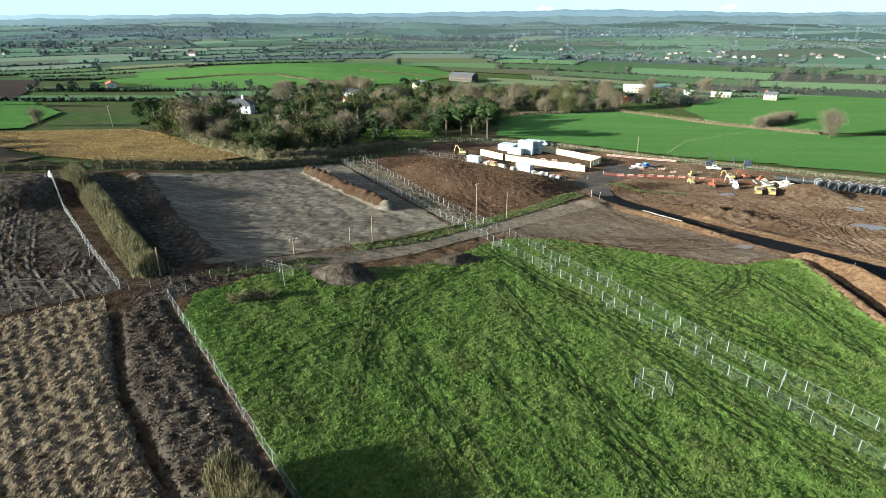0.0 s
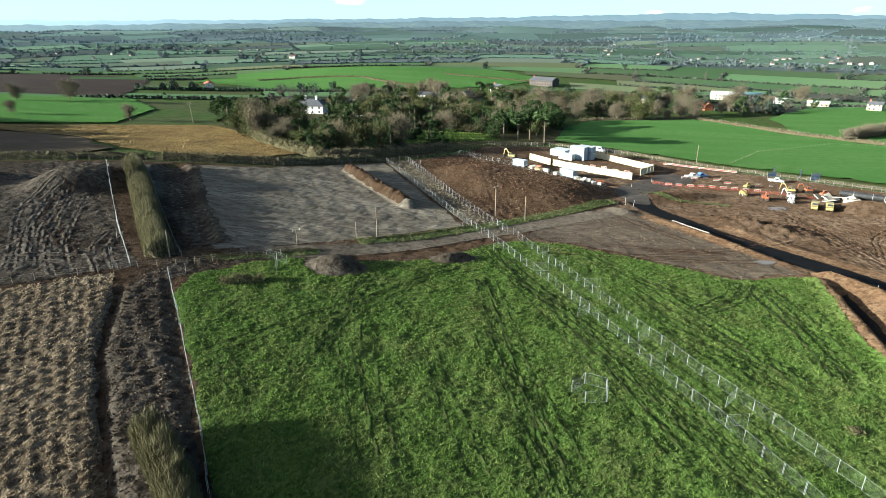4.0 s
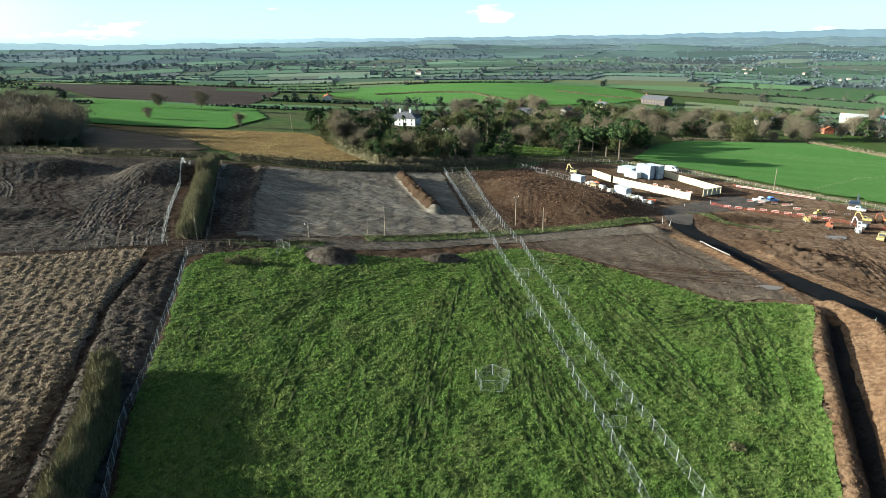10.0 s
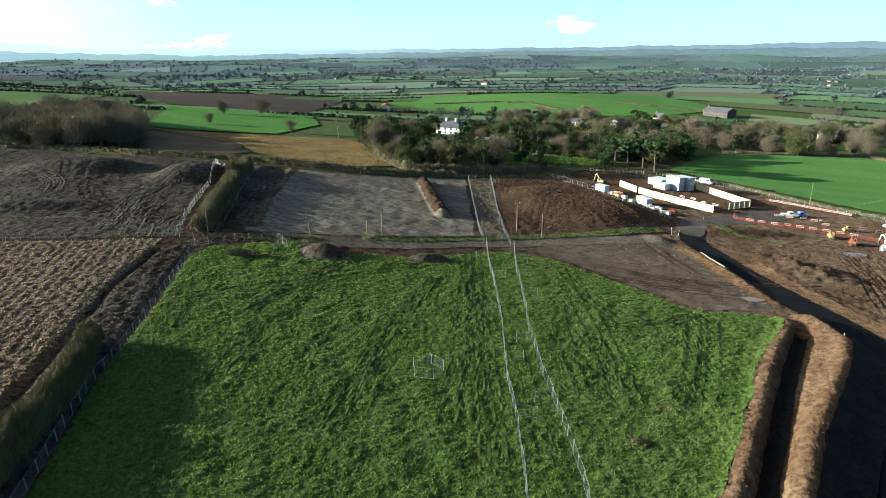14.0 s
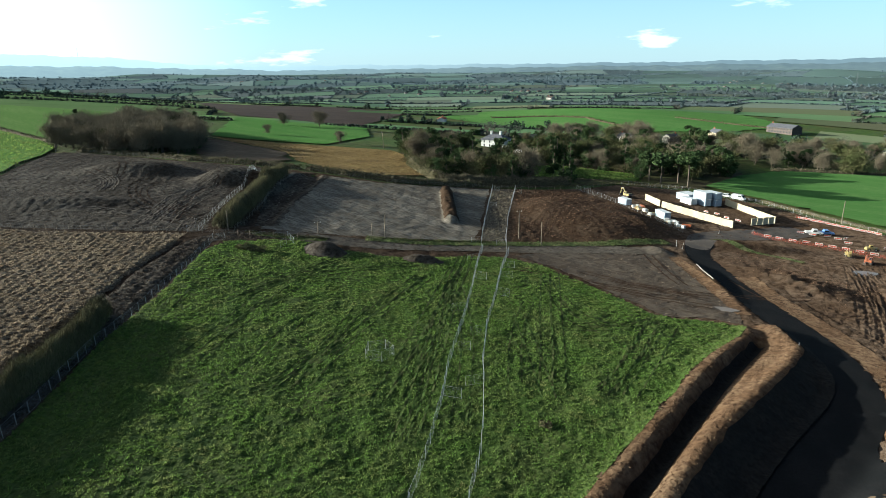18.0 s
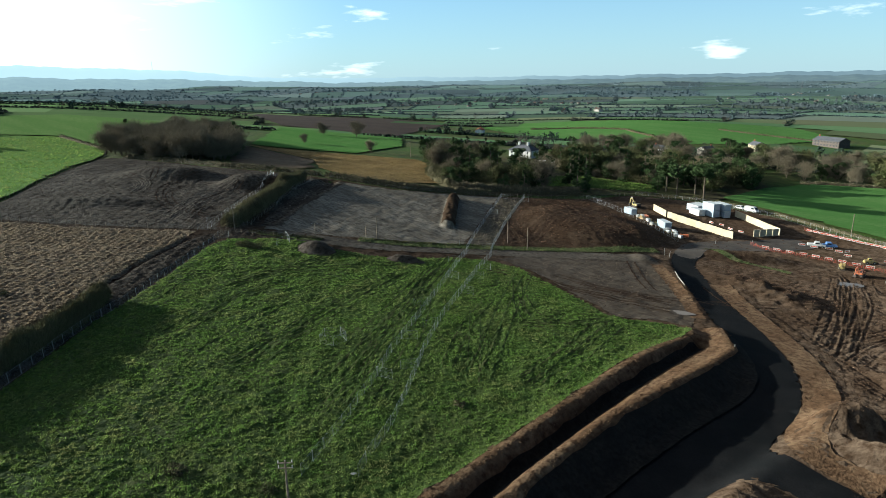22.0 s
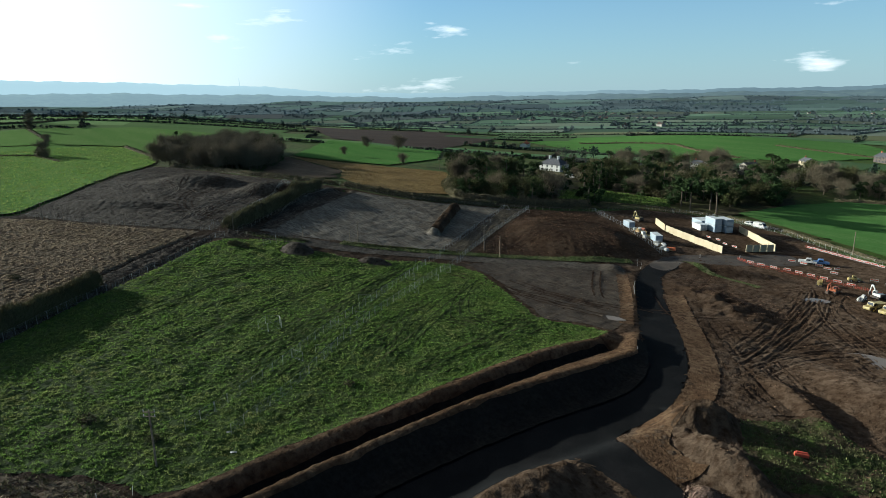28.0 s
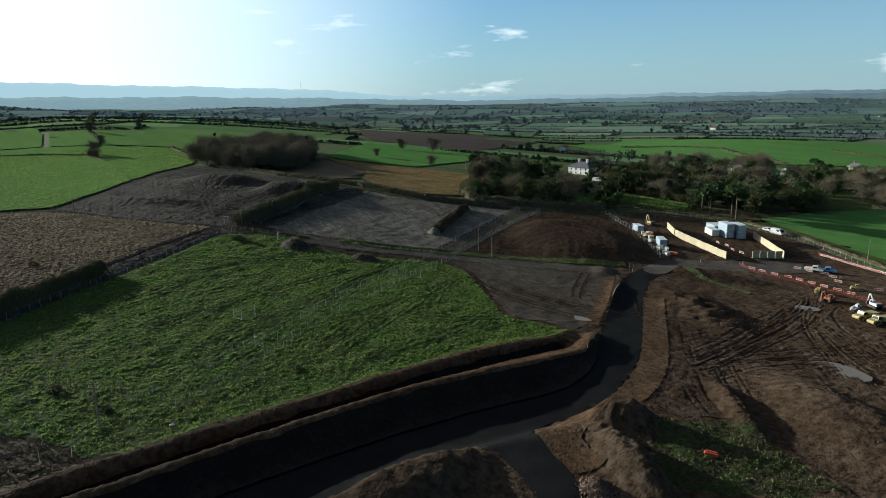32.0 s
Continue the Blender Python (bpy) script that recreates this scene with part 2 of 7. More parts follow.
M_EVER = mat("evergreen_leaf", (0.03, 0.052, 0.02), (0.05, 0.075, 0.03), None, scale=0.2, per_object=0.3, per_island=0.35)
M_IVY = mat("hedge_leaf", (0.055, 0.07, 0.026), (0.09, 0.085, 0.042), None, scale=0.1, per_object=0.25, per_island=0.35)
M_WOOD = mat("fence_wood", (0.2, 0.165, 0.125), (0.13, 0.11, 0.085), None, scale=2.0, per_object=0.2)
M_STEEL = mat("galvanised_steel", (0.377, 0.394, 0.402), (0.295, 0.312, 0.320), None, scale=2.0, rough=0.45, metal=0.6, spec=0.5)
M_CREAM = mat("cream_hoarding", (0.414, 0.352, 0.242), (0.370, 0.312, 0.216), None, scale=0.4, rough=0.7, per_object=0.05)
M_WHITE = mat("white_render", (0.56, 0.56, 0.54), (0.47, 0.47, 0.45), None, scale=0.3, rough=0.8)
M_CABIN = mat("pale_blue_steel", (0.255, 0.306, 0.357), (0.212, 0.264, 0.315), None, scale=0.4, rough=0.45, spec=0.5)
M_SLATE = mat("slate", (0.07, 0.075, 0.085), (0.1, 0.1, 0.11), None, scale=0.8, rough=0.6)
M_TILE = mat("red_clay_tile", (0.33, 0.12, 0.07), (0.26, 0.09, 0.055), None, scale=0.8, rough=0.8)
M_GLASS = mat("dark_window", (0.025, 0.03, 0.035), rough=0.08, spec=0.6)
# Air haze over the hills is put into their emission.
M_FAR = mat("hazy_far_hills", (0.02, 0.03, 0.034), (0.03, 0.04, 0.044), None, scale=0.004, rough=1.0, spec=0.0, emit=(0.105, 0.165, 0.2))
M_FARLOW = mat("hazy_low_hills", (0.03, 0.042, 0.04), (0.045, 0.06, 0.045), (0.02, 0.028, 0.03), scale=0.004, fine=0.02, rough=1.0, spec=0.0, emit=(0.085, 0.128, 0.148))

# The emitted haze brightens westward, towards the sun.
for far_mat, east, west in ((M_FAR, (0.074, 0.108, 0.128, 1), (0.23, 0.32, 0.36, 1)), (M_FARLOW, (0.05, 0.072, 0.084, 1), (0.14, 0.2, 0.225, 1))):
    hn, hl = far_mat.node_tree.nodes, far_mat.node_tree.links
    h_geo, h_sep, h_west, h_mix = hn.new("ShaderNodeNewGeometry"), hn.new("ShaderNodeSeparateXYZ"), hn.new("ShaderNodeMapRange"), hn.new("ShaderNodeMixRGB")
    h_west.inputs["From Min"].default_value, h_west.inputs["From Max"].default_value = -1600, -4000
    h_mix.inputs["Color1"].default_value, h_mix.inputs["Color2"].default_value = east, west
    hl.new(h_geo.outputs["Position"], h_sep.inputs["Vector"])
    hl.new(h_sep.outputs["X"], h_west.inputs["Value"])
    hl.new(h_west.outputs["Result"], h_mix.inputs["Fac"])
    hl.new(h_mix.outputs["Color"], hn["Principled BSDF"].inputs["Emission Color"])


# ---- the lie of the land ----
def along(x, y, line, reach=None):
    """Distance from a line of plan points, and how far along it the nearest place is (0 to 1)."""
    if reach is not None:
        lx, ly = [p[0] for p in line], [p[1] for p in line]
        near = (x > min(lx) - reach) & (x < max(lx) + reach) & (y > min(ly) - reach) & (y < max(ly) + reach)
        d, k = np.full(np.shape(x), 1e9), np.zeros(np.shape(x))
        if near.any():
            d[near], k[near] = along(x[near], y[near], line)
        return d, k
    best, where, run, total = np.full(np.shape(x), 1e9), np.zeros(np.shape(x)), 0.0, 0.0
    total = sum(math.dist(a, b) for a, b in zip(line, line[1:]))
    for a, b in zip(line, line[1:]):
        ax, ay, dx, dy = a[0], a[1], b[0] - a[0], b[1] - a[1]
        ln = math.hypot(dx, dy)
        k = np.clip(((x - ax) * dx + (y - ay) * dy) / ln ** 2, 0, 1)
        d = np.hypot(x - ax - k * dx, y - ay - k * dy)
        near = d < best
        best = np.where(near, d, best)
        where = np.where(near, (run + k * ln) / total, where)
        run += ln
    return best, where


def step(a, b, v):
    k = np.clip((v - a) / (b - a), 0, 1)
    return k * k * (3 - 2 * k)


def waves(x, y, size, seed):
    """Smooth uneven ground of about -1 to 1, from a few turned sine waves."""
    r = np.random.RandomState(seed)
    out = np.zeros(np.shape(x))
    for _ in range(9):
        a, k, p = r.uniform(0, math.pi), r.uniform(0.6, 1.7) * 2 * math.pi / size, r.uniform(0, 6.28)
        out = out + np.sin((x * math.cos(a) + y * math.sin(a)) * k + p + 0.8 * np.sin((x * math.sin(a) - y * math.cos(a)) * k * 0.7 + p))
    return out / 4.5


BERM_FIELD = [(70, 117), (71.5, 112), (69.5, 104), (68.6, 92), (67.8, 76), (67, 60), (66.3, 45), (67, 28), (70, 5), (74, -25)]
DITCH = [(73, 113), (72.2, 104), (71.2, 92), (70.4, 76), (69.6, 60), (69.3, 45), (70, 28), (73, 5), (77, -25)]
BERM_ROAD = [(74, 121), (79, 112), (78.6, 104), (76.4, 90), (74.2, 78), (73, 64), (72.6, 50), (73, 30), (76, 5), (80, -25)]
CUT = [(86, 114), (88.6, 104), (87.5, 92), (84.5, 78), (83, 60), (82, 45), (82, 25), (85, 0), (88, -30)]
ROAD_MID = [(30, 212), (38, 196), (45.5, 182), (49, 170), (57.5, 155), (71, 134.5), (81, 119.5), (86.5, 110), (89, 102), (88, 93.5), (85.5, 82), (83.6, 66), (82.4, 48), (82, 25), (85, 0), (88, -30)]
SIDE_MID = [(86, 79), (93, 81.5), (102, 79.2), (114, 76), (135, 70)]
SPOIL = [(-43, 180.5), (-30, 163.5), (-16.5, 146.5)]


def hill(x, y, cx, cy, rx, ry, turn, top, sharp=2.0):
    c, s = math.cos(radians(turn)), math.sin(radians(turn))
    u, v = ((x - cx) * c + (y - cy) * s) / rx, (-(x - cx) * s + (y - cy) * c) / ry
    return top * np.exp(-(u * u + v * v) ** (sharp / 2))


def land(x, y):
    x, y = np.asarray(x, float), np.asarray(y, float)
    xe = np.where(x < 0, -280 * np.tanh(-x / 280), x)
    near = -0.0418 * xe - 0.0378 * y - 0.07
    near = near + 2.0 * np.exp(-((y - 98) / 40) ** 2) * (1 - 0.3 * np.exp(-((x - 10) / 25) ** 2)) + 0.6 * np.exp(-((x - 85) / 45) ** 2 - ((y - 95) / 45) ** 2)
    near = near - 1.0 * np.exp(-((x - 50) / 50) ** 2 - ((y - 215) / 35) ** 2)
    near = near + hill(x, y, -105, 150, 74, 74, 0, 4.6)
    far = -15 + hill(x, y, -170, 640, 130, 120, 0, 9) + hill(x, y, 230, 580, 190, 150, 0, -4.5)
    z = far + 1.5 * np.logaddexp(0, (near - far) / 1.5)
    r, az = np.hypot(x, y), np.degrees(np.arctan2(-x, y))
    z = z + hill(x, y, -640, 190, 330, 260, 0, 19) + step(700, 1300, r) * (6 + 4 * step(1500, 2500, r)) * waves(x, y, 800, 9)
    return z + step(1500, 4300, r) * (20 + 3 * waves(x, y, 900, 3))


HEAPS = [(8, 188, 26, 19, -42, 3.7, 5.0), (30, 188, 9, 5, -40, 1.0, 3.0), (-91, 126, 11, 7.5, 52, 4.4, 3.4), (-124, 111, 19, 8, 38, 3.8, 2.8), (-104, 74, 20, 5, 36, 1.9, 3.0), (58, 193, 15, 3.6, 28, 1.8, 3.0),
         (98.5, 98.5, 4.6, 3.0, 35, 3.3, 3.0), (107, 89, 8, 2.8, -25, 3.2, 3.0), (106, 117, 9, 2.0, -42, 1.5, 3.0), (119, 127, 17, 8, -30, 3.2, 3.4), (92.5, 64, 5, 10, 0, 2.3, 3.4),
         (113, 190, 9, 4.5, -20, 3.6, 2.6), (56, 150, 17, 1.8, -57, 0.9, 2.2), (39, 166, 4, 2.4, -40, 1.0, 2.2)]
LANE_DITCHES = [([(-48, 78), (-39.5, 62), (-24.5, 43), (-11.5, 27), (3, 7)], 0.9), ([(-42.5, 82.5), (-30.6, 66), (-19.6, 51), (-10.6, 38), (-0.6, 27.3), (9, 16)], 0.5)]


def ground(x, y):
    """Height of the worked ground: the land with banks, heaps, ditches and the road's cut."""
    x, y = np.atleast_1d(np.asarray(x, float)), np.atleast_1d(np.asarray(y, float))
    z = land(x, y)
    near = (x > -260) & (x < 260) & (y > -60) & (y < 300)
    if not near.any():
        return z
    z[near] += works(x[near], y[near])
    return z


def works(x, y):
    z = np.zeros(x.shape)
    d, k = along(x, y, CUT, 10)
    z = z - 1.7 * (1 - step(4.0, 8.5, d)) * step(0.0, 0.15, k)
    for line, up, wide, power in ((BERM_FIELD, 0.8, 1.9, 2), (DITCH, -1.7, 1.4, 2), (BERM_ROAD, 1.25, 1.9, 2), (SPOIL, 2.1, 1.8, 4), *((q, -u, 1.0, 2) for q, u in LANE_DITCHES)):
        d, k = along(x, y, line, 6)
        up = up * (1 + 0.3 * waves(x, y, 3.5, 5)) if line is SPOIL else up
        z = z + up * np.exp(-np.minimum(d / wide, 9.0) ** power)
    d, k = along(x, y, [(-49, 101), (-65, 122), (-79, 144), (-87, 155)], 8)
    z = z - 1.2 * (1 - step(3.0, 5.5, d))
    for h in HEAPS:
        s = np.maximum(h[2], h[3]) * 2.5
        m = (np.abs(x - h[0]) < s) & (np.abs(y - h[1]) < s)
        if m.any():
            z[m] += hill(x[m], y[m], *h)
    m = (x > 40) & (x < 110) & (y > 135) & (y < 200)
    if m.any():
        z[m] += hill(x[m], y[m], 72, 161, 14, 6, -25, 1.8, 2.4) * (1 + 0.35 * waves(x[m], y[m], 5, 8))
    return z + 0.07 * waves(x, y, 7, 2) + 0.05 * waves(x, y, 2.6, 4)


def gz(x, y):
    return float(ground(np.array([float(x)]), np.array([float(y)]))[0])


# ---- mesh helpers ----
def mesh_of(name, verts, faces, material, smooth=True):
    verts, faces = np.asarray(verts, np.float32), np.asarray(faces, np.int32)
    me = bpy.data.meshes.new(name)
    me.vertices.add(len(verts))
    me.vertices.foreach_set("co", verts.ravel())
    n = faces.shape[1]
    me.loops.add(faces.size)
    me.loops.foreach_set("vertex_index", faces.ravel())
    me.polygons.add(len(faces))
    me.polygons.foreach_set("loop_start", np.arange(len(faces), dtype=np.int32) * n)
    me.polygons.foreach_set("use_smooth", np.full(len(faces), smooth))
    me.update(calc_edges=True)
    me.validate()
    me.materials.append(material)
    return me


def part(name, data, material=None, parent=None, label=""):
    """Links a mesh or a bmesh as one object, under a thing or a part."""
    if isinstance(data, bmesh.types.BMesh):
        me = bpy.data.meshes.new(name)
        data.to_mesh(me)
        data.free()
        me.materials.append(material)
        data = me
    ob = new(name, data)
    if parent is not None:
        ob.parent = parent
    if label:
        ob["label"] = label
    return ob


def empty(name, m, label, category, group="", kind=""):
    ob = new(name)
    ob.matrix_basis = m
    return tagged(ob, label, category, group, kind)


def inside_of(x, y, poly):
    hit = np.zeros(np.shape(x), bool)
    for (ax, ay), (bx, by) in zip(poly, poly[1:] + poly[:1]):
        if ay != by:
            hit ^= ((ay > y) != (by > y)) & (x < (bx - ax) * (y - ay) / (by - ay) + ax)
    return hit


def soften(poly, turns=2, closed=True):
    for _ in range(turns):
        out = []
        pairs = list(zip(poly, poly[1:] + poly[:1])) if closed else list(zip(poly, poly[1:]))
        for a, b in pairs:
            out += [(a[0] * 0.75 + b[0] * 0.25, a[1] * 0.75 + b[1] * 0.25), (a[0] * 0.25 + b[0] * 0.75, a[1] * 0.25 + b[1] * 0.75)]
        poly = out if closed else [poly[0]] + out[1:-1] + [poly[-1]]
    return poly


def ragged(poly, every, amount, seed):
    """A closed outline cut into short lengths and pushed in and out a little."""
    pts = []
    for a, b in zip(poly, poly[1:] + poly[:1]):
        n = max(1, int(math.dist(a, b) / every))
        pts += [(a[0] + (b[0] - a[0]) * i / n, a[1] + (b[1] - a[1]) * i / n) for i in range(n)]
    px, py = np.array(pts).T
    return list(zip((px + amount * waves(px, py, every * 5, seed) + amount * 0.5 * waves(px, py, every * 2, seed + 7)).tolist(),
                    (py + amount * waves(px, py, every * 5, seed + 1) + amount * 0.5 * waves(px, py, every * 2, seed + 8)).tolist()))


def sheet_data(poly, cell, lift, holes=(), relief=None):
    px, py = np.array(poly).T
    xs, ys = np.arange(px.min() - cell, px.max() + 2 * cell, cell), np.arange(py.min() - cell, py.max() + 2 * cell, cell)
    X, Y = np.meshgrid(xs, ys)
    x, y = X.ravel(), Y.ravel()
    ins = inside_of(x, y, poly)
    best, bx, by = np.full(x.shape, 1e9), x.copy(), y.copy()
    for a, b in zip(poly, poly[1:] + poly[:1]):
        dx, dy = b[0] - a[0], b[1] - a[1]
        k = np.clip(((x - a[0]) * dx + (y - a[1]) * dy) / (dx * dx + dy * dy + 1e-9), 0, 1)
        qx, qy = a[0] + k * dx, a[1] + k * dy
        d = np.hypot(x - qx, y - qy)
        near = d < best
        best, bx, by = np.where(near, d, best), np.where(near, qx, bx), np.where(near, qy, by)
    edge = best < 0.62 * cell
    x, y = np.where(edge, bx, x), np.where(edge, by, y)
    ok = (ins | edge).reshape(X.shape)
    idx = np.arange(x.size).reshape(X.shape)
    q = np.stack([idx[:-1, :-1], idx[:-1, 1:], idx[1:, 1:], idx[1:, :-1]], -1).reshape(-1, 4)
    cx, cy = x[q].mean(1), y[q].mean(1)
    q = q[ok.ravel()[q].all(1) & inside_of(cx, cy, poly)]
    z = ground(x, y) + lift
    if relief is not None:
        z = z + relief(x, y) * np.clip(best / 1.5, 0, 1)
    for hole in holes:
        hx, hy = np.array(hole).T
        near = (x > hx.min()) & (x < hx.max()) & (y > hy.min()) & (y < hy.max())
        i = np.nonzero(near)[0]
        i = i[inside_of(x[i], y[i], hole)]
        if len(i):
            d, _ = along(x[i], y[i], hole + hole[:1])
            z[i] -= 0.5 * np.clip((d - 0.3 * cell) / (1.2 * cell), 0, 1)
    used = np.unique(q)
    back = np.zeros(x.size, np.int32)
    back[used] = np.arange(len(used))
    return np.stack([x, y, z], 1)[used], back[q]


def sheet(name, poly, cell, lift, material, label, category, holes=(), relief=None):
    v, q = sheet_data(poly, cell, lift, holes, relief)
    return tagged(new(name, mesh_of(name, v, q, material)), label, category, kind="structure")


def band(left, right):
    return list(left) + list(reversed(right))


def sides(line, half):
    out = ([], [])
    for i, p in enumerate(line):
        a, b = line[max(0, i - 1)], line[min(len(line) - 1, i + 1)]
        dx, dy = b[0] - a[0], b[1] - a[1]
        n = math.hypot(dx, dy)
        out[0].append((p[0] - dy / n * half, p[1] + dx / n * half))
        out[1].append((p[0] + dy / n * half, p[1] - dx / n * half))
    return out


def ribbon(name, line, half, lift, material, parent=None, label="", category="", every=1.0, across=3, closed_kind="structure", wobble=0.0, relief=None):
    """A strip of ground along a line, laid over the land."""
    pts = []
    for a, b in zip(line, line[1:]):
        n = max(1, int(math.dist(a, b) / every))
        pts += [(a[0] + (b[0] - a[0]) * i / n, a[1] + (b[1] - a[1]) * i / n) for i in range(n)]
    pts.append(line[-1])
    lo, hi = sides(pts, half)
    V = []
    for i, (a, b) in enumerate(zip(lo, hi)):
        w = wobble * math.sin(i * 1.7) * math.sin(i * 0.43)
        for j in range(across):
            k = j / (across - 1)
            V.append((a[0] * (1 - k) + b[0] * k + w, a[1] * (1 - k) + b[1] * k + w, 0))
    V = np.array(V)
    V[:, 2] = ground(V[:, 0], V[:, 1]) + lift + (relief(V[:, 0], V[:, 1]) if relief else 0)
    Q = [(i * across + j, i * across + j + 1, (i + 1) * across + j + 1, (i + 1) * across + j) for i in range(len(lo) - 1) for j in range(across - 1)]
    Q = [q[::-1] for q in Q] if len(Q) else Q
    ob = part(name, mesh_of(name, V, Q, material), parent=parent)
    return tagged(ob, label, category, kind=closed_kind if parent is None else "")


def blades(centres, up, size, spread, seed, lean=0.5, wide=0.14):
    """Upright thin triangles standing at the given places."""
    r = np.random.RandomState(seed)
    n = len(centres)
    a = r.uniform(0, 2 * math.pi, n)
    s = size * r.uniform(0.6, 1.35, n)
    w = s * wide * r.uniform(0.7, 1.5, n)
    side = np.stack([np.cos(a) * w, np.sin(a) * w, np.zeros(n)], 1)
    tip = np.stack([r.normal(0, lean, n) * s, r.normal(0, lean, n) * s, s], 1)
    v = np.stack([centres - side, centres + side, centres + tip], 1).reshape(-1, 3)
    return v, np.arange(3 * n).reshape(-1, 3)


def flakes(centres, size, seed, flat=1.0):
    """Small leaf-sized triangles turned every way."""
    r = np.random.RandomState(seed)
    n = len(centres)
    a, b = r.normal(size=(n, 3)), r.normal(size=(n, 3))
    a /= np.linalg.norm(a, axis=1)[:, None]
    b -= (a * b).sum(1)[:, None] * a
    b /= np.linalg.norm(b, axis=1)[:, None]
    s = (size * r.uniform(0.5, 1.4, n))[:, None]
    a, b = a * s, b * s
    a[:, 2] *= flat
    b[:, 2] *= flat
    v = np.stack([centres - a - b * 0.6, centres + a - b * 0.6, centres + b], 1).reshape(-1, 3)
    return v, np.arange(3 * n).reshape(-1, 3)


def tube(bm, a, b, ra, rb=None, n=6):
    rb = ra if rb is None else rb
    a, b = Vector(a), Vector(b)
    m = (b - a).to_track_quat("Z", "Y").to_matrix()
    rings = []
    for p, r in ((a, ra), (b, rb)):
        rings.append([bm.verts.new(p + m @ Vector((math.cos(2 * math.pi * i / n) * r, math.sin(2 * math.pi * i / n) * r, 0))) for i in range(n)])
    for i in range(n):
        bm.faces.new((rings[0][i], rings[0][(i + 1) % n], rings[1][(i + 1) % n], rings[1][i]))
    bm.faces.new(rings[1])
    bm.faces.new(rings[0][::-1])


def box(bm, x0, y0, z0, x1, y1, z1, bevel=0.0, m=None):
    """A box between two corners, its edges bevelled, turned by m."""
    made = bmesh.ops.create_cube(bm, size=1, matrix=Matrix.Translation(((x0 + x1) / 2, (y0 + y1) / 2, (z0 + z1) / 2)) @ Matrix.Diagonal((x1 - x0, y1 - y0, z1 - z0, 1)))
    if m is not None:
        bmesh.ops.transform(bm, matrix=m, verts=made["verts"])
    if bevel:
        edges = {e for v in made["verts"] for e in v.link_edges}
        bmesh.ops.bevel(bm, geom=list(edges), offset=bevel, segments=1, affect="EDGES")
    return bm


def prism(bm, outline, y0, y1):
    """A side outline of (x, z) points pushed from y0 to y1."""
    a = [bm.verts.new((x, y0, z)) for x, z in outline]
    b = [bm.verts.new((x, y1, z)) for x, z in outline]
    n = len(outline)
    for i in range(n):
        bm.faces.new((a[i], a[(i + 1) % n], b[(i + 1) % n], b[i]))
    bm.faces.new(a[::-1])
    bm.faces.new(b)
    bmesh.ops.recalc_face_normals(bm, faces=bm.faces)
    return bm


def B():
    return bmesh.new()


# ---- ground ----
GRASS = soften([(-42, 83), (-33, 94), (-25, 100.5), (-14, 101.5), (-4, 106), (6, 120), (13, 129), (26, 127.5), (45, 118.5), (57, 112), (63, 117.5), (70, 119), (70.2, 112), (68, 104), (67.2, 92), (66.4, 76),
                (65.6, 60), (64.9, 45), (65.4, 33), (57, 30), (46, 19), (40, 5), (28, -14), (20, 2), (10, 17), (0, 28.5), (-10, 39), (-19, 52), (-30, 67)], 1)
GRASS = ragged(GRASS, 1.6, 0.45, 11)
STUB = ragged([(-52, 83), (-62, 74.5), (-78, 63), (-96, 52.5), (-109, 41), (-118, 5), (-112, -30), (-40, -40), (0, 0), (-11.5, 27), (-24.5, 42.5), (-39.5, 61.5), (-48, 76)], 2.0, 0.5, 12)
LANE = ragged([(-47.5, 77), (-39, 62), (-24, 43), (-11, 27), (4, 6), (14, 6), (10, 16.5), (0, 28), (-10.5, 38.5), (-19.5, 51.5), (-30.5, 66.5), (-42.5, 83), (-34, 94), (-36, 97), (-47, 90)], 1.6, 0.3, 13)
DARK = ragged([(-51, 86), (-60, 78), (-69, 71.5), (-78, 65), (-97, 53.5), (-112, 46), (-144, 70), (-178, 98), (-200, 114), (-196, 124), (-169, 131), (-143, 136.5), (-118, 146.5), (-98, 153), (-96, 142), (-79, 119.5), (-64, 101), (-52, 88)], 2.5, 0.6, 14)
GREY = ragged([(-42, 97), (-38, 100), (-29, 106), (-19, 114), (-1, 134), (-5, 144), (-20, 170), (-37.5, 201), (-55, 180.5), (-66, 169), (-80, 162), (-95, 154), (-68, 119)], 2.0, 0.6, 15)
CORRIDOR = ragged([(-37, 202), (-19.5, 171), (-2.5, 141), (3, 131), (10, 133), (4, 143), (-8, 165), (-31.5, 211)], 1.8, 0.25, 16)
MOUND = ragged([(6, 143), (-6.5, 165), (-30.5, 211), (-16, 233), (8, 220), (33, 201), (36, 190), (37, 181), (28, 168), (17, 154), (11, 145)], 2.0, 0.5, 17)
FLAT = ragged([(14, 131.5), (26, 129), (45, 120), (57, 113.6), (63, 119), (69, 121), (66, 131), (57, 145), (48, 159), (42, 168), (30, 158), (20, 146)], 2.0, 0.5, 18)
ROAD_IN = [(41, 187), (42.5, 178), (46.5, 167), (54, 153.5), (68, 131.5), (77.5, 117.5), (83, 109.5), (85, 103), (84.2, 96), (81.7, 84), (79.6, 70), (78.4, 56), (78, 40), (78.5, 20), (81, 0), (84, -30)]
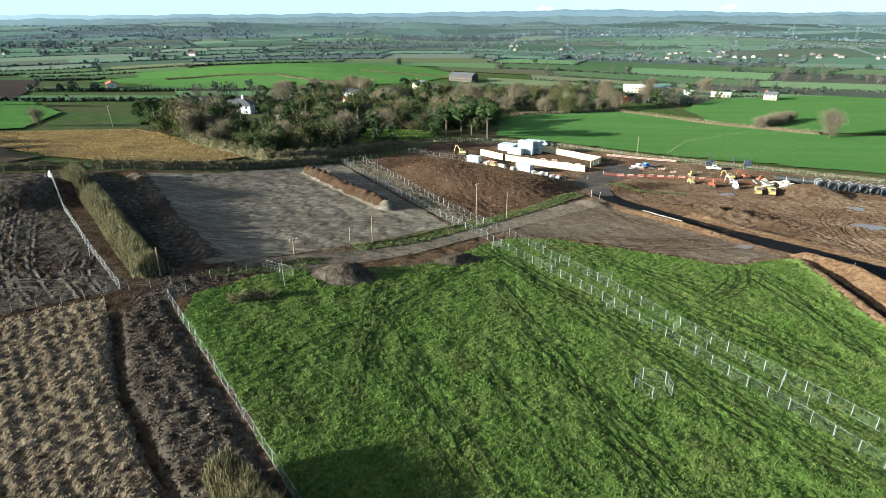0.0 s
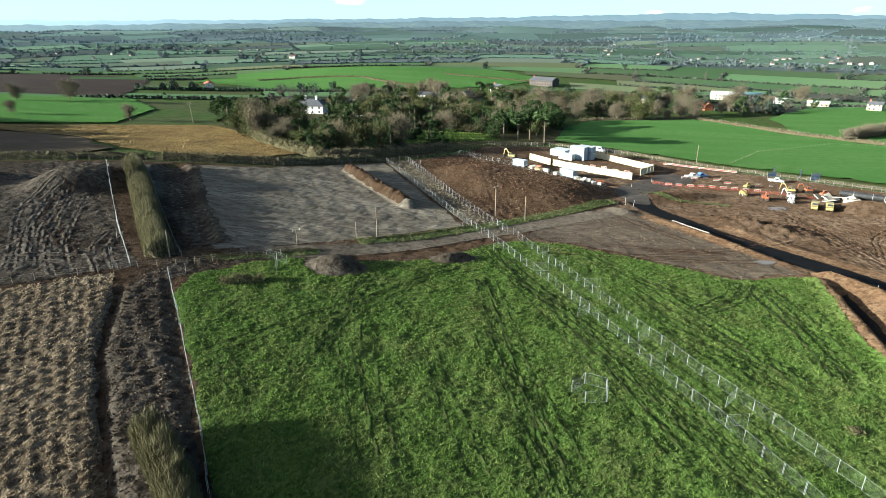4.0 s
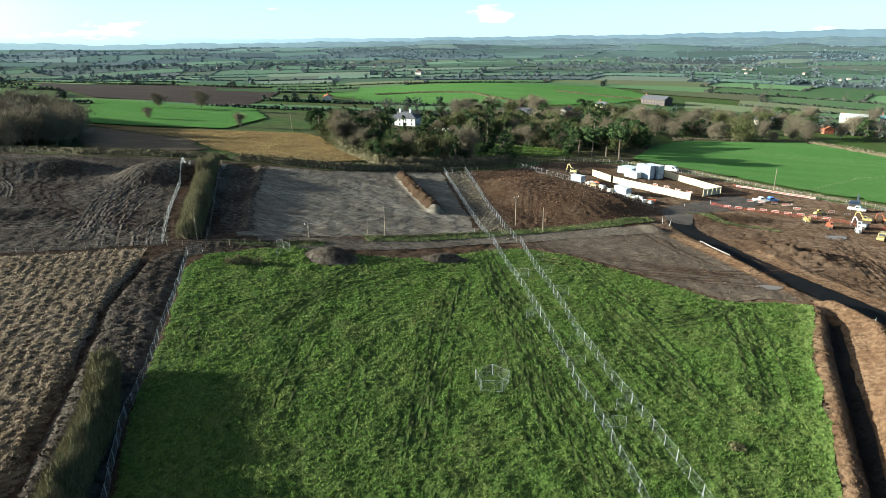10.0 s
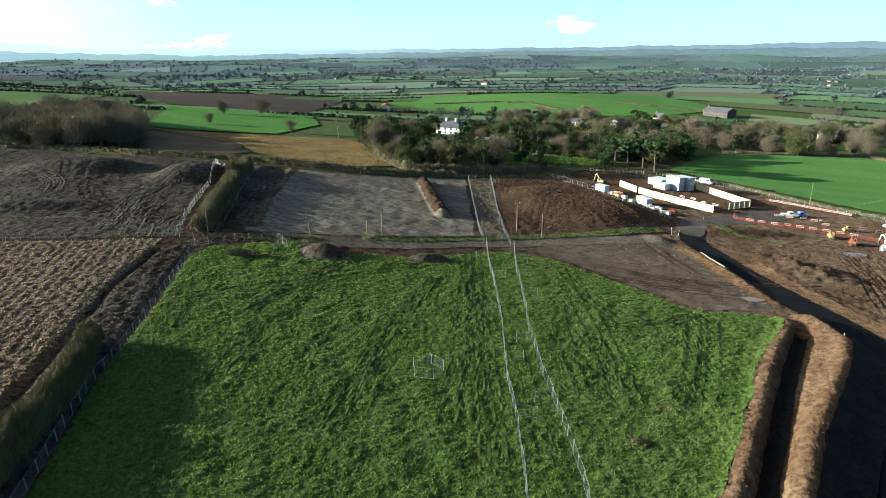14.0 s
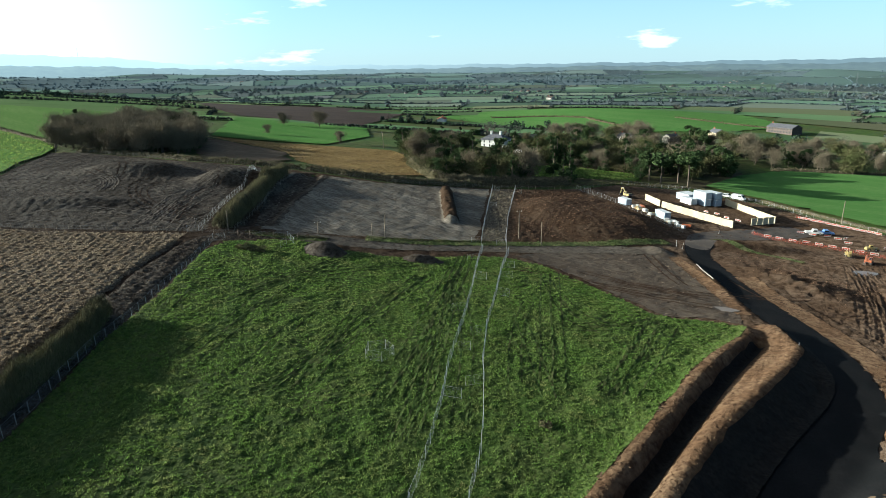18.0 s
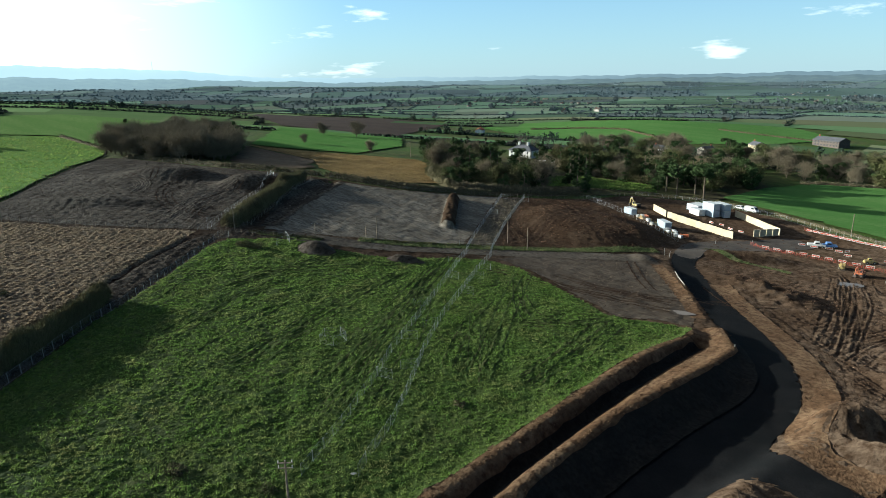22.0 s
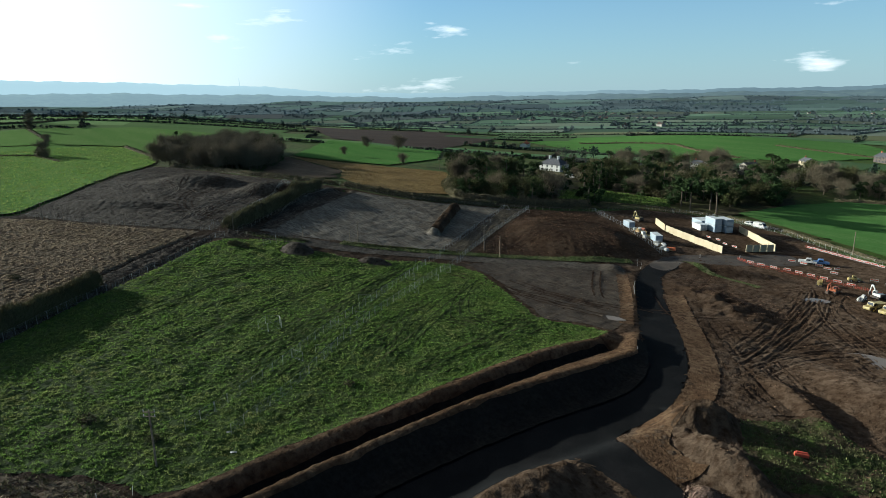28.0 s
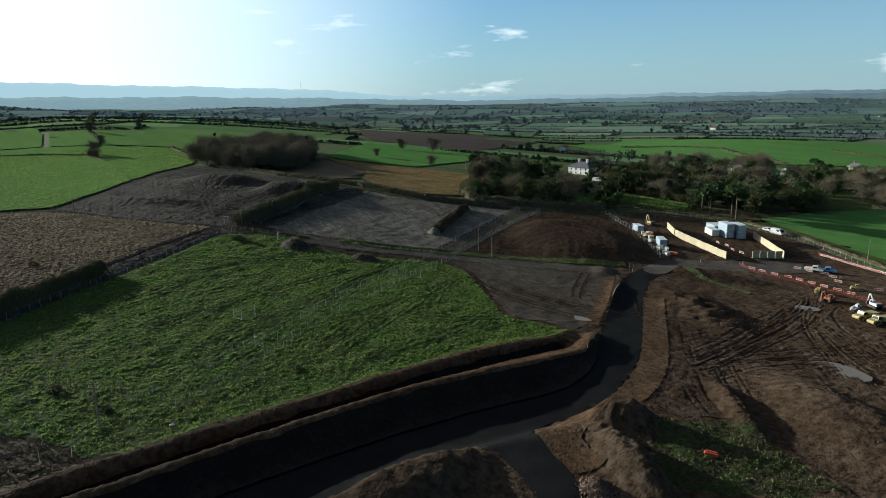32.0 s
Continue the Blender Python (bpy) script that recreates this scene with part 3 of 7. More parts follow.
ROAD_OUT = [(49, 190), (49.5, 176.5), (53, 168), (61, 156), (74.5, 136.5), (84.5, 121.5), (90, 110.5), (92.4, 101), (91.6, 93), (91, 88.5), (92.5, 85.5), (97, 83.5), (103, 82), (116, 78), (138, 71), (136, 64), (113, 71), (103, 75.5), (97, 77),
            (91.5, 76.5), (88.6, 72), (87.4, 62), (86.2, 48), (85.5, 25), (88, 0), (91, -30)]
ROAD = soften(band(ROAD_IN, ROAD_OUT), 2)
BERMS = ragged([(70, 118.5), (70.4, 112), (68, 104), (67.2, 92), (66.4, 76), (65.6, 60), (64.9, 45), (65.4, 28), (68, 5), (72, -28), (84, -28), (80.6, 0), (78.2, 20), (77.6, 40), (78, 56), (79.2, 70), (81.3, 84), (83.8, 96), (84.6, 103),
                (82.6, 109), (77, 117), (72, 124.5)], 1.5, 0.15, 19)
PITGREEN = ragged([(101.5, 104), (108, 113), (124, 108.5), (121, 99), (112, 90.5), (106, 95)], 1.6, 0.5, 20)
SITE = [(-201, 119), (-191, 126.5), (-169, 133.5), (-143, 139), (-118, 149), (-98, 158), (-80, 165), (-65, 172), (-55, 183), (-40, 201), (-26, 221), (-16, 238), (-9, 262), (17, 273), (49, 266), (79, 247), (108, 234.5), (151, 212), (230, 172), (262, 60), (210, -70), (60, -75), (-128, -70),
        (-120, 10), (-112, 45), (-146, 71), (-179, 97)]


def lumps(x, y):
    rows = np.sin((x * 0.883 + y * 0.469) * 2 * math.pi / 1.45 + 0.9 * waves(x, y, 22, 37)) * np.clip(0.55 + 0.6 * waves(x, y, 16, 38), 0, 1)
    return 0.1 * waves(x, y, 1.7, 31) + 0.1 * waves(x, y, 0.95, 32) + 0.1 * waves(x, y, 9, 33) + 0.035 * rows


def furrows(x, y):
    return 0.1 * np.sin((x * 0.79 + y * 0.61) * 2 * math.pi / 1.7 + 1.2 * waves(x, y, 9, 36) + 0.7 * waves(x, y, 3, 39)) + 0.2 * waves(x, y, 1.6, 34) + 0.12 * waves(x, y, 0.9, 35)


def clods(x, y):
    return 0.16 * waves(x, y, 2.2, 41) + 0.13 * waves(x, y, 1.0, 42)


def scraped(x, y):
    return 0.1 * waves(x, y, 3, 43) + 0.09 * waves(x, y, 0.95, 47) * np.clip(0.6 + waves(x, y, 13, 48), 0.1, 1.3) + 0.09 * waves(x, y, 1.5, 45) + 0.04 * np.sin((x * 0.55 + y * 0.83) * 2.6 + waves(x, y, 24, 44) * 2.5 + waves(x, y, 5, 40)) * np.clip(0.4 + waves(x, y, 18, 46), 0, 1)


def churned(x, y):
    return scraped(x, y) + 0.08 * waves(x, y, 1.9, 49) + 0.1 * waves(x, y, 4, 50) * np.clip(waves(x, y, 15, 53), 0, 1)


def levelled(x, y):
    """Ground graded by a blade: long low strokes, a few loose clods."""
    u, v = x * 0.5 - y * 0.866, x * 0.866 + y * 0.5
    return 0.035 * waves(u * 0.25, v, 1.6, 54) + 0.05 * waves(x, y, 6, 55) + 0.07 * waves(x, y, 0.95, 56) * np.clip(waves(x, y, 16, 57), 0, 1)


# wheel marks across the bare earth
MARKS = [
    [(83.8, 189.6), (87.8, 156.6), (90.4, 129.5)],
    [(85.6, 188.7), (90.7, 155.7), (93.6, 127.1)],
    [(94.9, 169.9), (105.3, 158.0), (115.2, 150.8)],
    [(94.3, 175.5), (105.2, 163.6), (113.3, 156.7)],
    [(86.6, 177.4), (94.5, 137.3), (92.4, 121.9)],
    [(84.4, 136.1), (99.3, 116.0), (112.8, 108.3)],
    [(94.9, 132.5), (108.4, 116.8), (119.3, 109.2)],
    [(60.5, 153.7), (71.2, 140.5), (82.9, 141.6), (92.6, 150.0)],
    [(83.5, 177.7), (90.0, 163.5), (98.0, 161.9)],
    [(39.0, 129.2), (58.4, 134.0), (76.4, 150.1)],
    [(24.9, 127.6), (41.7, 121.8), (62.0, 127.2)],
    [(-0.3, 225.8), (-1.7, 183.9), (6.2, 157.1)],
    [(8.0, 226.9), (2.1, 181.0), (8.5, 157.5)],
    [(18.9, 121.8), (33.9, 122.3), (47.0, 127.4)],
    [(-114.6, 116.0), (-110.8, 99.5), (-77.8, 85.4), (-69.9, 98.1)],
    [(-104.2, 110.4), (-101.0, 98.0), (-78.9, 89.2), (-61.0, 92.4)],
    [(-89.3, 119.6), (-83.3, 103.6), (-62.6, 86.0)],
    [(83, 193), (88, 173), (90, 155), (91, 133)],
    [(85, 194), (91, 173), (92, 153), (93, 131)],
    [(83, 198), (91, 177), (97, 167), (101, 162), (110, 150)],
    [(88, 204), (89, 190), (94, 181), (99, 175), (112, 166)],
    [(79, 154), (84, 158), (88, 164)],
    [(112, 172), (101, 159), (98, 149), (94, 140), (91, 128)],
    [(120, 165), (108, 158), (101, 150), (97, 138), (96, 126)],
    [(38, 160), (47, 146), (53, 139)],
    [(42, 129), (50, 130), (60, 132)],
    [(32, 131), (45, 130), (58, 133)],
    [(38, 124), (44, 124), (55, 127)],
    [(-136.8, 105.8), (-127.1, 108.4), (-117.4, 98.8), (-133.0, 98.4)],
]
EAST = ragged([(93.5, 124), (83, 138), (70, 155), (61, 168), (57, 184), (84, 204), (112, 196), (152, 176), (150, 96), (127, 96), (126, 109), (109, 115.5), (101, 106), (97.5, 107), (96, 114)], 1.8, 0.4, 60)
SPUR = ragged([(95.5, 106), (96.5, 98), (95, 90), (98, 87), (105, 84.8), (115, 81), (130, 77), (127, 95), (121.5, 98), (112, 89.5), (105.5, 94.5), (101, 104.5)], 1.5, 0.3, 61)
MOUTH = ragged([(88.8, 71), (90.2, 76), (93, 77.4), (97, 77.4), (103, 75.8), (113, 71), (118, 50), (100, 42), (88, 44), (87.8, 60)], 1.5, 0.2, 62)
EAST_RUTS = []
for k, line in enumerate(q for q in MARKS if q[0][0] > 78):
    smooth = soften(line, 2, False)
    for gap in (-1.0, 1.0, -1.9 + 0.3 * (k % 3), 2.7 - 0.4 * (k % 4)):
        EAST_RUTS.append(sides(smooth, abs(gap))[int(gap > 0)])


def rutted(x, y):
    """Churned earth with wheel ruts pressed into it and their edges pushed up."""
    z = 0.045 * waves(x, y, 2.2, 63) + 0.06 * waves(x, y, 0.9, 64) * np.clip(0.5 + waves(x, y, 14, 65), 0.1, 1.4) + 0.06 * waves(x, y, 5, 66)
    for line in EAST_RUTS:
        d, _ = along(x, y, line, 1.5)
        near = d < 1.5
        z[near] += 0.04 * np.exp(-((d[near] - 0.38) / 0.16) ** 2) - 0.11 * np.exp(-(d[near] / 0.2) ** 2)
    return z


def heaped(x, y):
    """Loose earth tipped and pushed about."""
    return 0.22 * waves(x, y, 2.4, 67) + 0.15 * waves(x, y, 1.1, 68)


def tracked(x, y):
    """Earth rolled over by crawler tracks, in close bars."""
    return 0.1 * waves(x, y, 3, 69) + 0.07 * np.sin((x * 0.5 - y * 0.866) * 2 * math.pi / 0.9 + waves(x, y, 6, 70)) + 0.08 * waves(x, y, 1.0, 71)


# the one ground sheet, fine near the site, wide cells towards the horizon
def spaced(lo, hi, cell, limit, grow):
    mid = list(np.arange(lo, hi + cell, cell))
    s, v = cell, hi + cell
    up = []
    while v < limit:
        s *= grow
        v += s
        up.append(v)
    s, v, down = cell, lo, []
    while v > -limit:
        s *= grow
        v -= s
        down.append(v)
    return np.array(down[::-1] + mid + up)


gx, gy = spaced(-260, 260, 4.0, 4700, 1.06), spaced(-80, 420, 4.0, 4700, 1.06)
GX, GY = np.meshgrid(gx, gy)
gi = np.arange(GX.size).reshape(GX.shape)
gzv = ground(GX.ravel(), GY.ravel())
in_site = inside_of(GX.ravel(), GY.ravel(), SITE)
d_site, _ = along(GX.ravel(), GY.ravel(), SITE + SITE[:1])
gzv = gzv - np.where(in_site, 3.0 * np.clip((d_site - 2) / 8, 0, 1), 0) - 0.12
ground_ob = tagged(new("ground", mesh_of("ground", np.stack([GX.ravel(), GY.ravel(), gzv], 1),
                                         np.stack([gi[:-1, :-1], gi[:-1, 1:], gi[1:, 1:], gi[1:, :-1]], -1).reshape(-1, 4), M_COUNTRY)),
                   "rolling green countryside ground reaching to the horizon", "ground", kind="structure")

sheet("site_ground", SITE, 0.75, 0.0, M_SITE, "bare red-brown earth of a building site with wheel marks", "earth", (GRASS, STUB, LANE, DARK, GREY, CORRIDOR, MOUND, FLAT, ROAD, BERMS, PITGREEN, EAST, SPUR, MOUTH), churned)
sheet("rutted_earth", EAST, 0.26, 0.06, M_SITE, "red-brown earth criss-crossed by deep wheel ruts", "earth", (), rutted)
sheet("tipped_earth", SPUR, 0.36, 0.06, M_SITE, "loose red-brown earth tipped beside the side road", "earth", (), heaped)
sheet("crawler_marked_mound", MOUTH, 0.3, 0.06, M_SITE, "red-brown mound marked by crawler tracks between the roads", "earth mound", (), tracked)
sheet("grass_field", GRASS, 0.36, 0.06, M_GRASS, "rough green pasture with tufts and wheel ruts", "field", (), lumps)
sheet("stubble_field", STUB, 0.4, 0.06, M_STUBBLE, "tan stubble field with rough clumps and furrows", "field", (), furrows)
sheet("mud_lane", LANE, 0.42, 0.05, M_DARK, "dark churned mud lane beside the pasture fence", "track", (), clods)
sheet("stripped_field", DARK, 0.5, 0.05, M_DARK, "dark stripped topsoil with mounds and wheel marks", "earth", (), scraped)
sheet("stripped_plateau", GREY, 0.45, 0.05, M_GREY, "levelled grey-brown subsoil scraped by machines", "earth", (), levelled)
# Dark sheet over the sunken strip paints in the shadow of the hedgerow.
sheet("sunk_strip", ragged([(-46, 97.5), (-40.5, 101.5), (-50, 113), (-59, 124.5), (-70, 142), (-78, 154), (-82, 161), (-93, 154.5), (-84, 141), (-69.5, 121)], 1.6, 0.5, 28), 0.45, 0.16, M_DARK, "sunken strip of churned topsoil, darkened for the hedgerow's shadow", "earth", (), clods)
sheet("fenced_corridor", CORRIDOR, 0.5, 0.05, M_STONE, "strip of rough rubble between two mesh fences", "earth", (), clods)
sheet("soil_stockpile", MOUND, 0.5, 0.05, M_MOUND, "broad brown topsoil stockpile with bulldozer tracks", "earth mound", (), scraped)
sheet("mud_flat", FLAT, 0.5, 0.05, M_FLAT, "flat wet grey-brown mud beside the new road", "earth", (), levelled)
sheet("earth_bank", BERMS, 0.38, 0.04, M_BERM, "tan clay banks with a ditch between pasture and road", "bank", (), lambda x, y: 0.07 * waves(x, y, 1.9, 51) + 0.06 * waves(x, y * 0.2, 0.9, 52) + 0.04 * waves(x, y, 0.9, 53))
# Slope, its foot and the ditch bed wear the colour with painted shade.
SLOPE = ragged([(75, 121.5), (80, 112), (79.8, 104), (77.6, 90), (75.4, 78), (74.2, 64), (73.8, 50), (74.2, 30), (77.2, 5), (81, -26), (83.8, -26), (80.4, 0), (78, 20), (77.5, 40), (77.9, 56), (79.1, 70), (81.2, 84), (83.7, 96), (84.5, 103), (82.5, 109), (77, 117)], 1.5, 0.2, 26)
sheet("cut_slope", SLOPE, 0.42, 0.22, M_SLOPE, "topsoiled slope falling to the new road, its shade painted dark", "slope", (), lambda x, y: 0.07 * waves(x, y, 1.8, 51) + 0.05 * waves(x, y, 0.9, 52))
ribbon("slope_foot", soften([(77.2, 117.3), (82.7, 109.3), (84.7, 103), (83.9, 96), (81.4, 84), (79.3, 70), (78.1, 56), (77.7, 40), (78.2, 20), (80.7, 0)], 2, False), 0.9, 0.3, M_SLOPE, None, "topsoil at the foot of the slope, painted dark for shade", "slope", 0.8, 4, wobble=0.1)
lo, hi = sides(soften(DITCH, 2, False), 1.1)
sheet("ditch_bed", ragged(lo + hi[::-1], 1.5, 0.15, 27), 0.6, 0.2, M_SLOPE, "bed of the ditch between the banks, its shade painted dark", "ditch", (), lambda x, y: 0.06 * waves(x, y, 1.8, 51))
ribbon("clay_verge", soften([(62.5, 157), (76, 138.5), (86.5, 123.5), (92.5, 112), (95, 101), (94, 92), (97, 86.5), (104, 84.5)], 2, False), 2.5, 0.12, M_BERM, None, "pale clay verge outside the road's bend", "verge", 0.9, 5, wobble=0.15)
ribbon("clay_verge", soften([(44, 163), (51, 153), (60, 140), (68, 127)], 2, False), 1.5, 0.1, M_BERM, None, "pale clay bank along the new road", "verge", 0.9, 5, wobble=0.15)
sheet("rough_grass_patch", PITGREEN, 0.45, 0.05, M_WEEDY, "patch of rough weedy grass among bare earth", "grass", (), lumps)
HEAP_A, HEAP_B = [(-25.5, 98), (-22, 93.2), (-17, 92.5), (-12, 96.5), (-13.5, 100), (-18.5, 102), (-24, 101)], [(-4, 108), (-1, 105.8), (3, 107.5), (6.5, 112), (3.5, 113), (-1, 111.5)]
for heap, hump in ((HEAP_A, (-18.5, 97.3, 4.4, 3.2, 20, 2.1, 2.4)), (HEAP_B, (1.2, 109.5, 4.4, 2.0, 40, 1.4, 2.4))):
    sheet("spoil_heap", ragged(soften(heap), 0.9, 0.2, 21), 0.5, 0.08, M_DARK, "rounded brown spoil heap streaked by runoff at the pasture's edge", "earth heap", (),
          lambda x, y, hump=hump: hill(x, y, *hump) + 0.12 * waves(x, y, 1.6, 23))
sheet("road", ROAD, 1.0, 0.07, M_ROAD, "new black asphalt road with a side road", "road")
OLD_IN, OLD_OUT = [(49.2, 177.5), (48.6, 190), (52, 200), (62, 211), (72, 226), (66, 232)], [(42.3, 178.5), (40.5, 188), (39, 197), (45, 210), (54, 221), (60, 234)]
sheet("site_access_road", soften(band(OLD_OUT, OLD_IN), 2), 1.0, 0.09, M_OLDROAD, "dusty grey access road curving to the compound", "road")
ribbon("gravel_track", soften([(-37, 97), (-29, 101), (-20, 106), (-10, 113), (1, 127), (11, 137), (20, 147), (30, 158), (41, 168)], 2, False), 3.4, 0.12, M_STONE, None, "grey stony track round the top of the pasture", "track", 1.0, 7)
ribbon("grass_verge", soften([(-19, 112), (-9, 119.5), (2, 133), (15, 149), (27, 163), (38, 178)], 2, False), 1.9, 0.22, M_VERGE, None, "green grass verge and ditch beside the track", "verge", 0.8, 6)
ribbon("grass_verge", soften([(-39, 94), (-31, 98), (-24, 103)], 2, False), 1.2, 0.2, M_VERGE, None, "green grass verge at the pasture corner", "verge", 0.8, 5)

lo, hi = sides(soften(SPOIL, 2, False), 2.3)
sheet("spoil_ridge", ragged(lo + hi[::-1], 1.5, 0.3, 24), 0.6, 0.34, M_MOUND, "dark lumpy ridge of spoil on the levelled soil", "earth ridge", (), clods)
ribbon("grass_verge", soften([(47, 191), (56, 187.5), (66, 186.5), (72, 186)], 2, False), 0.9, 0.25, M_VERGE, None, "thin green weeds on the bank by the access road", "verge", 0.8, 4)
sheet("rough_corner", ragged([(65, 31.5), (57, 28.8), (46, 17.5), (40, 3), (52, -14), (70, -10), (66.5, 12)], 1.6, 0.5, 25), 0.7, 0.06, M_STUBBLE, "rough brown weedy ground at the pasture's corner", "rough ground", (), clods)

# ---- fields beyond the site ----
M_FALLOW = mat("fallow_soil", (0.09, 0.065, 0.042), (0.13, 0.1, 0.065), (0.065, 0.046, 0.03), scale=0.05, fine=0.4, stretch=(0.3, 2, 1), turn=-20, bump=0.7, bump_scale=1.0)
FIELDS = [
    ("maize_field", [(-231, 208), (-190, 221), (-156, 241), (-132, 255), (-118, 247), (-102, 231), (-85, 213), (-67, 198.5), (-75, 180), (-98, 171), (-118, 175), (-150, 198), (-194, 205)], M_GOLD, "golden field of dry maize stubble", "field"),
    ("fallow_strip", [(-231, 206), (-194, 203), (-150, 196), (-119, 173), (-121, 156), (-150, 150), (-178, 168), (-215, 196)], M_FALLOW, "dark brown strip of fallow soil beside the maize", "field"),
    ("pasture_meadow", [(20, 292), (27, 340), (40, 372), (104, 396), (142, 345), (185, 312), (320, 300), (420, 260), (300, 175), (165, 226), (110, 246), (76, 262), (48, 276)], M_LUSH, "smooth bright green meadow behind the site fence", "field"),
    ("pasture_meadow", [(146, 352), (188, 320), (330, 310), (470, 330), (480, 470), (330, 520), (190, 470), (150, 410)], M_LUSH, "smooth bright green meadow with tramlines", "field"),
    ("pasture_meadow", [(-330, 300), (-236, 214), (-205, 222), (-172, 243), (-190, 300), (-230, 340)], M_LUSH, "green meadow behind the maize stubble", "field"),
    ("ploughed_field", [(-560, 400), (-345, 312), (-245, 350), (-300, 450), (-370, 560), (-520, 580)], M_PLOUGH, "dark brown ploughed field", "field"),
    ("hillside_pasture", [(-300, 520), (-210, 480), (-110, 500), (-30, 560), (10, 640), (-60, 760), (-220, 780), (-320, 650)], M_LUSH, "rounded bright green hill pasture", "field"),
    ("west_meadow", [(-208, 118), (-181, 97), (-148, 70.5), (-114.5, 44), (-122, 8), (-132, -60), (-320, -60), (-330, 60), (-300, 128), (-232, 128)], M_PALE, "bright green meadow beyond the boundary fence", "field"),
    ("west_meadow", [(-322, -60), (-335, 58), (-432, 66), (-540, 60), (-560, -60)], M_PALE, "green meadow on the open west rise", "field"),
    ("west_meadow", [(-236, 133), (-303, 133), (-333, 62), (-430, 70), (-450, 180), (-380, 230), (-300, 200)], M_PALE, "green meadow behind a hedge", "field"),
]
for name, poly, m, label, cat in FIELDS:
    sheet(name, ragged(poly, 8, 1.2, len(label)), 4.0, 0.45, m, label, cat)

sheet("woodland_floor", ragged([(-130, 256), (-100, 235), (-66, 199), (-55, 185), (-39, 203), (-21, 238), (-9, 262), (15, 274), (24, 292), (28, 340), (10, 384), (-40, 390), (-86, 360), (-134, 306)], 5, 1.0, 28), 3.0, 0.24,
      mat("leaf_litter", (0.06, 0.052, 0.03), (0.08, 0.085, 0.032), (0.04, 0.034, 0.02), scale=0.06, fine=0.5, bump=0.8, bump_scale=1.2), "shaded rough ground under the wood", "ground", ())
sheet("glade", ragged([(-47, 240), (-34, 258), (-4, 277), (-12, 294), (-50, 292), (-62, 264)], 4, 0.8, 29), 2.5, 0.4, M_GRASS, "rough green glade in the wood", "grass", ())

R = np.random.RandomState(5)


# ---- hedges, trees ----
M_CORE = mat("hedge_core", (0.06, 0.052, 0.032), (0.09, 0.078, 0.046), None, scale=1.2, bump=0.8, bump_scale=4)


def hedge(name, line, half, height, label, density, material=M_IVY, twig=None, seed=1, size=0.35, solid=0.55):
    """A hedge: a lumpy core with leaves and upright shoots all over it."""
    pts = []
    for a, b in zip(line, line[1:]):
        n = max(1, int(math.dist(a, b) / 1.5))
        pts += [(a[0] + (b[0] - a[0]) * i / n, a[1] + (b[1] - a[1]) * i / n) for i in range(n)]
    pts.append(line[-1])
    r = np.random.RandomState(seed)
    lo, hi = sides(pts, half)
    thing = empty(name, Matrix(), label, "hedge")
    V, n, last = [], 7, len(lo) - 1
    for i, (a, b) in enumerate(zip(lo, hi)):
        end = 0.12 if i in (0, last) else (0.7 if i in (1, last - 1) else 1.0)
        hh = height * solid * r.uniform(0.8, 1.12) * end
        for j in range(n):
            k = 0.5 + (j / (n - 1) - 0.5) * 0.8 * (0.3 + 0.7 * end)
            x, y = a[0] * (1 - k) + b[0] * k + r.normal(0, 0.15), a[1] * (1 - k) + b[1] * k + r.normal(0, 0.15)
            V.append((x, y, hh * math.sin(math.pi * j / (n - 1)) ** 0.5 - 0.1 + r.uniform(-0.2, 0.25) * (0 < j < n - 1)))
    V = np.array(V)
    V[:, 2] += ground(V[:, 0], V[:, 1])
    Q = [(i * n + j, (i + 1) * n + j, (i + 1) * n + j + 1, i * n + j + 1) for i in range(len(lo) - 1) for j in range(n - 1)]
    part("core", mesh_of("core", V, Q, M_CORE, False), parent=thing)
    length = sum(math.dist(a, b) for a, b in zip(pts, pts[1:]))
    count = int(length * density)
    i = r.randint(0, len(pts) - 1, count)
    k, o = r.uniform(0, 1, count), r.uniform(-1, 1, count)
    P, H = np.array(pts), np.array(hi)
    c = P[i] * (1 - k)[:, None] + P[i + 1] * k[:, None]
    c = c + (H[i] - P[i]) * o[:, None]
    lump = 0.85 + 0.2 * waves(c[:, 0], c[:, 1], 6, seed) + 0.15 * waves(c[:, 0], c[:, 1], 2.2, seed + 3)
    shell = height * np.sqrt(np.clip(1 - 0.85 * o * o, 0.02, 1)) * lump
    z = ground(c[:, 0], c[:, 1]) + np.clip(shell, 0.2, None) * np.where(r.rand(count) < 0.6, r.uniform(0.55, 0.85, count), r.uniform(0.05, 0.7, count))
    C = np.stack([c[:, 0], c[:, 1], z], 1)
    half_n = count // 4
    v, f = flakes(C[:half_n], size, seed)
    part("foliage", mesh_of("foliage", v, f, material, False), parent=thing)
    v, f = blades(C[half_n:], 1, height * 0.22, 0, seed + 1, 0.3, 0.024)
    part("brushwood", mesh_of("brushwood", v, f, twig or material, False), parent=thing)
    return thing


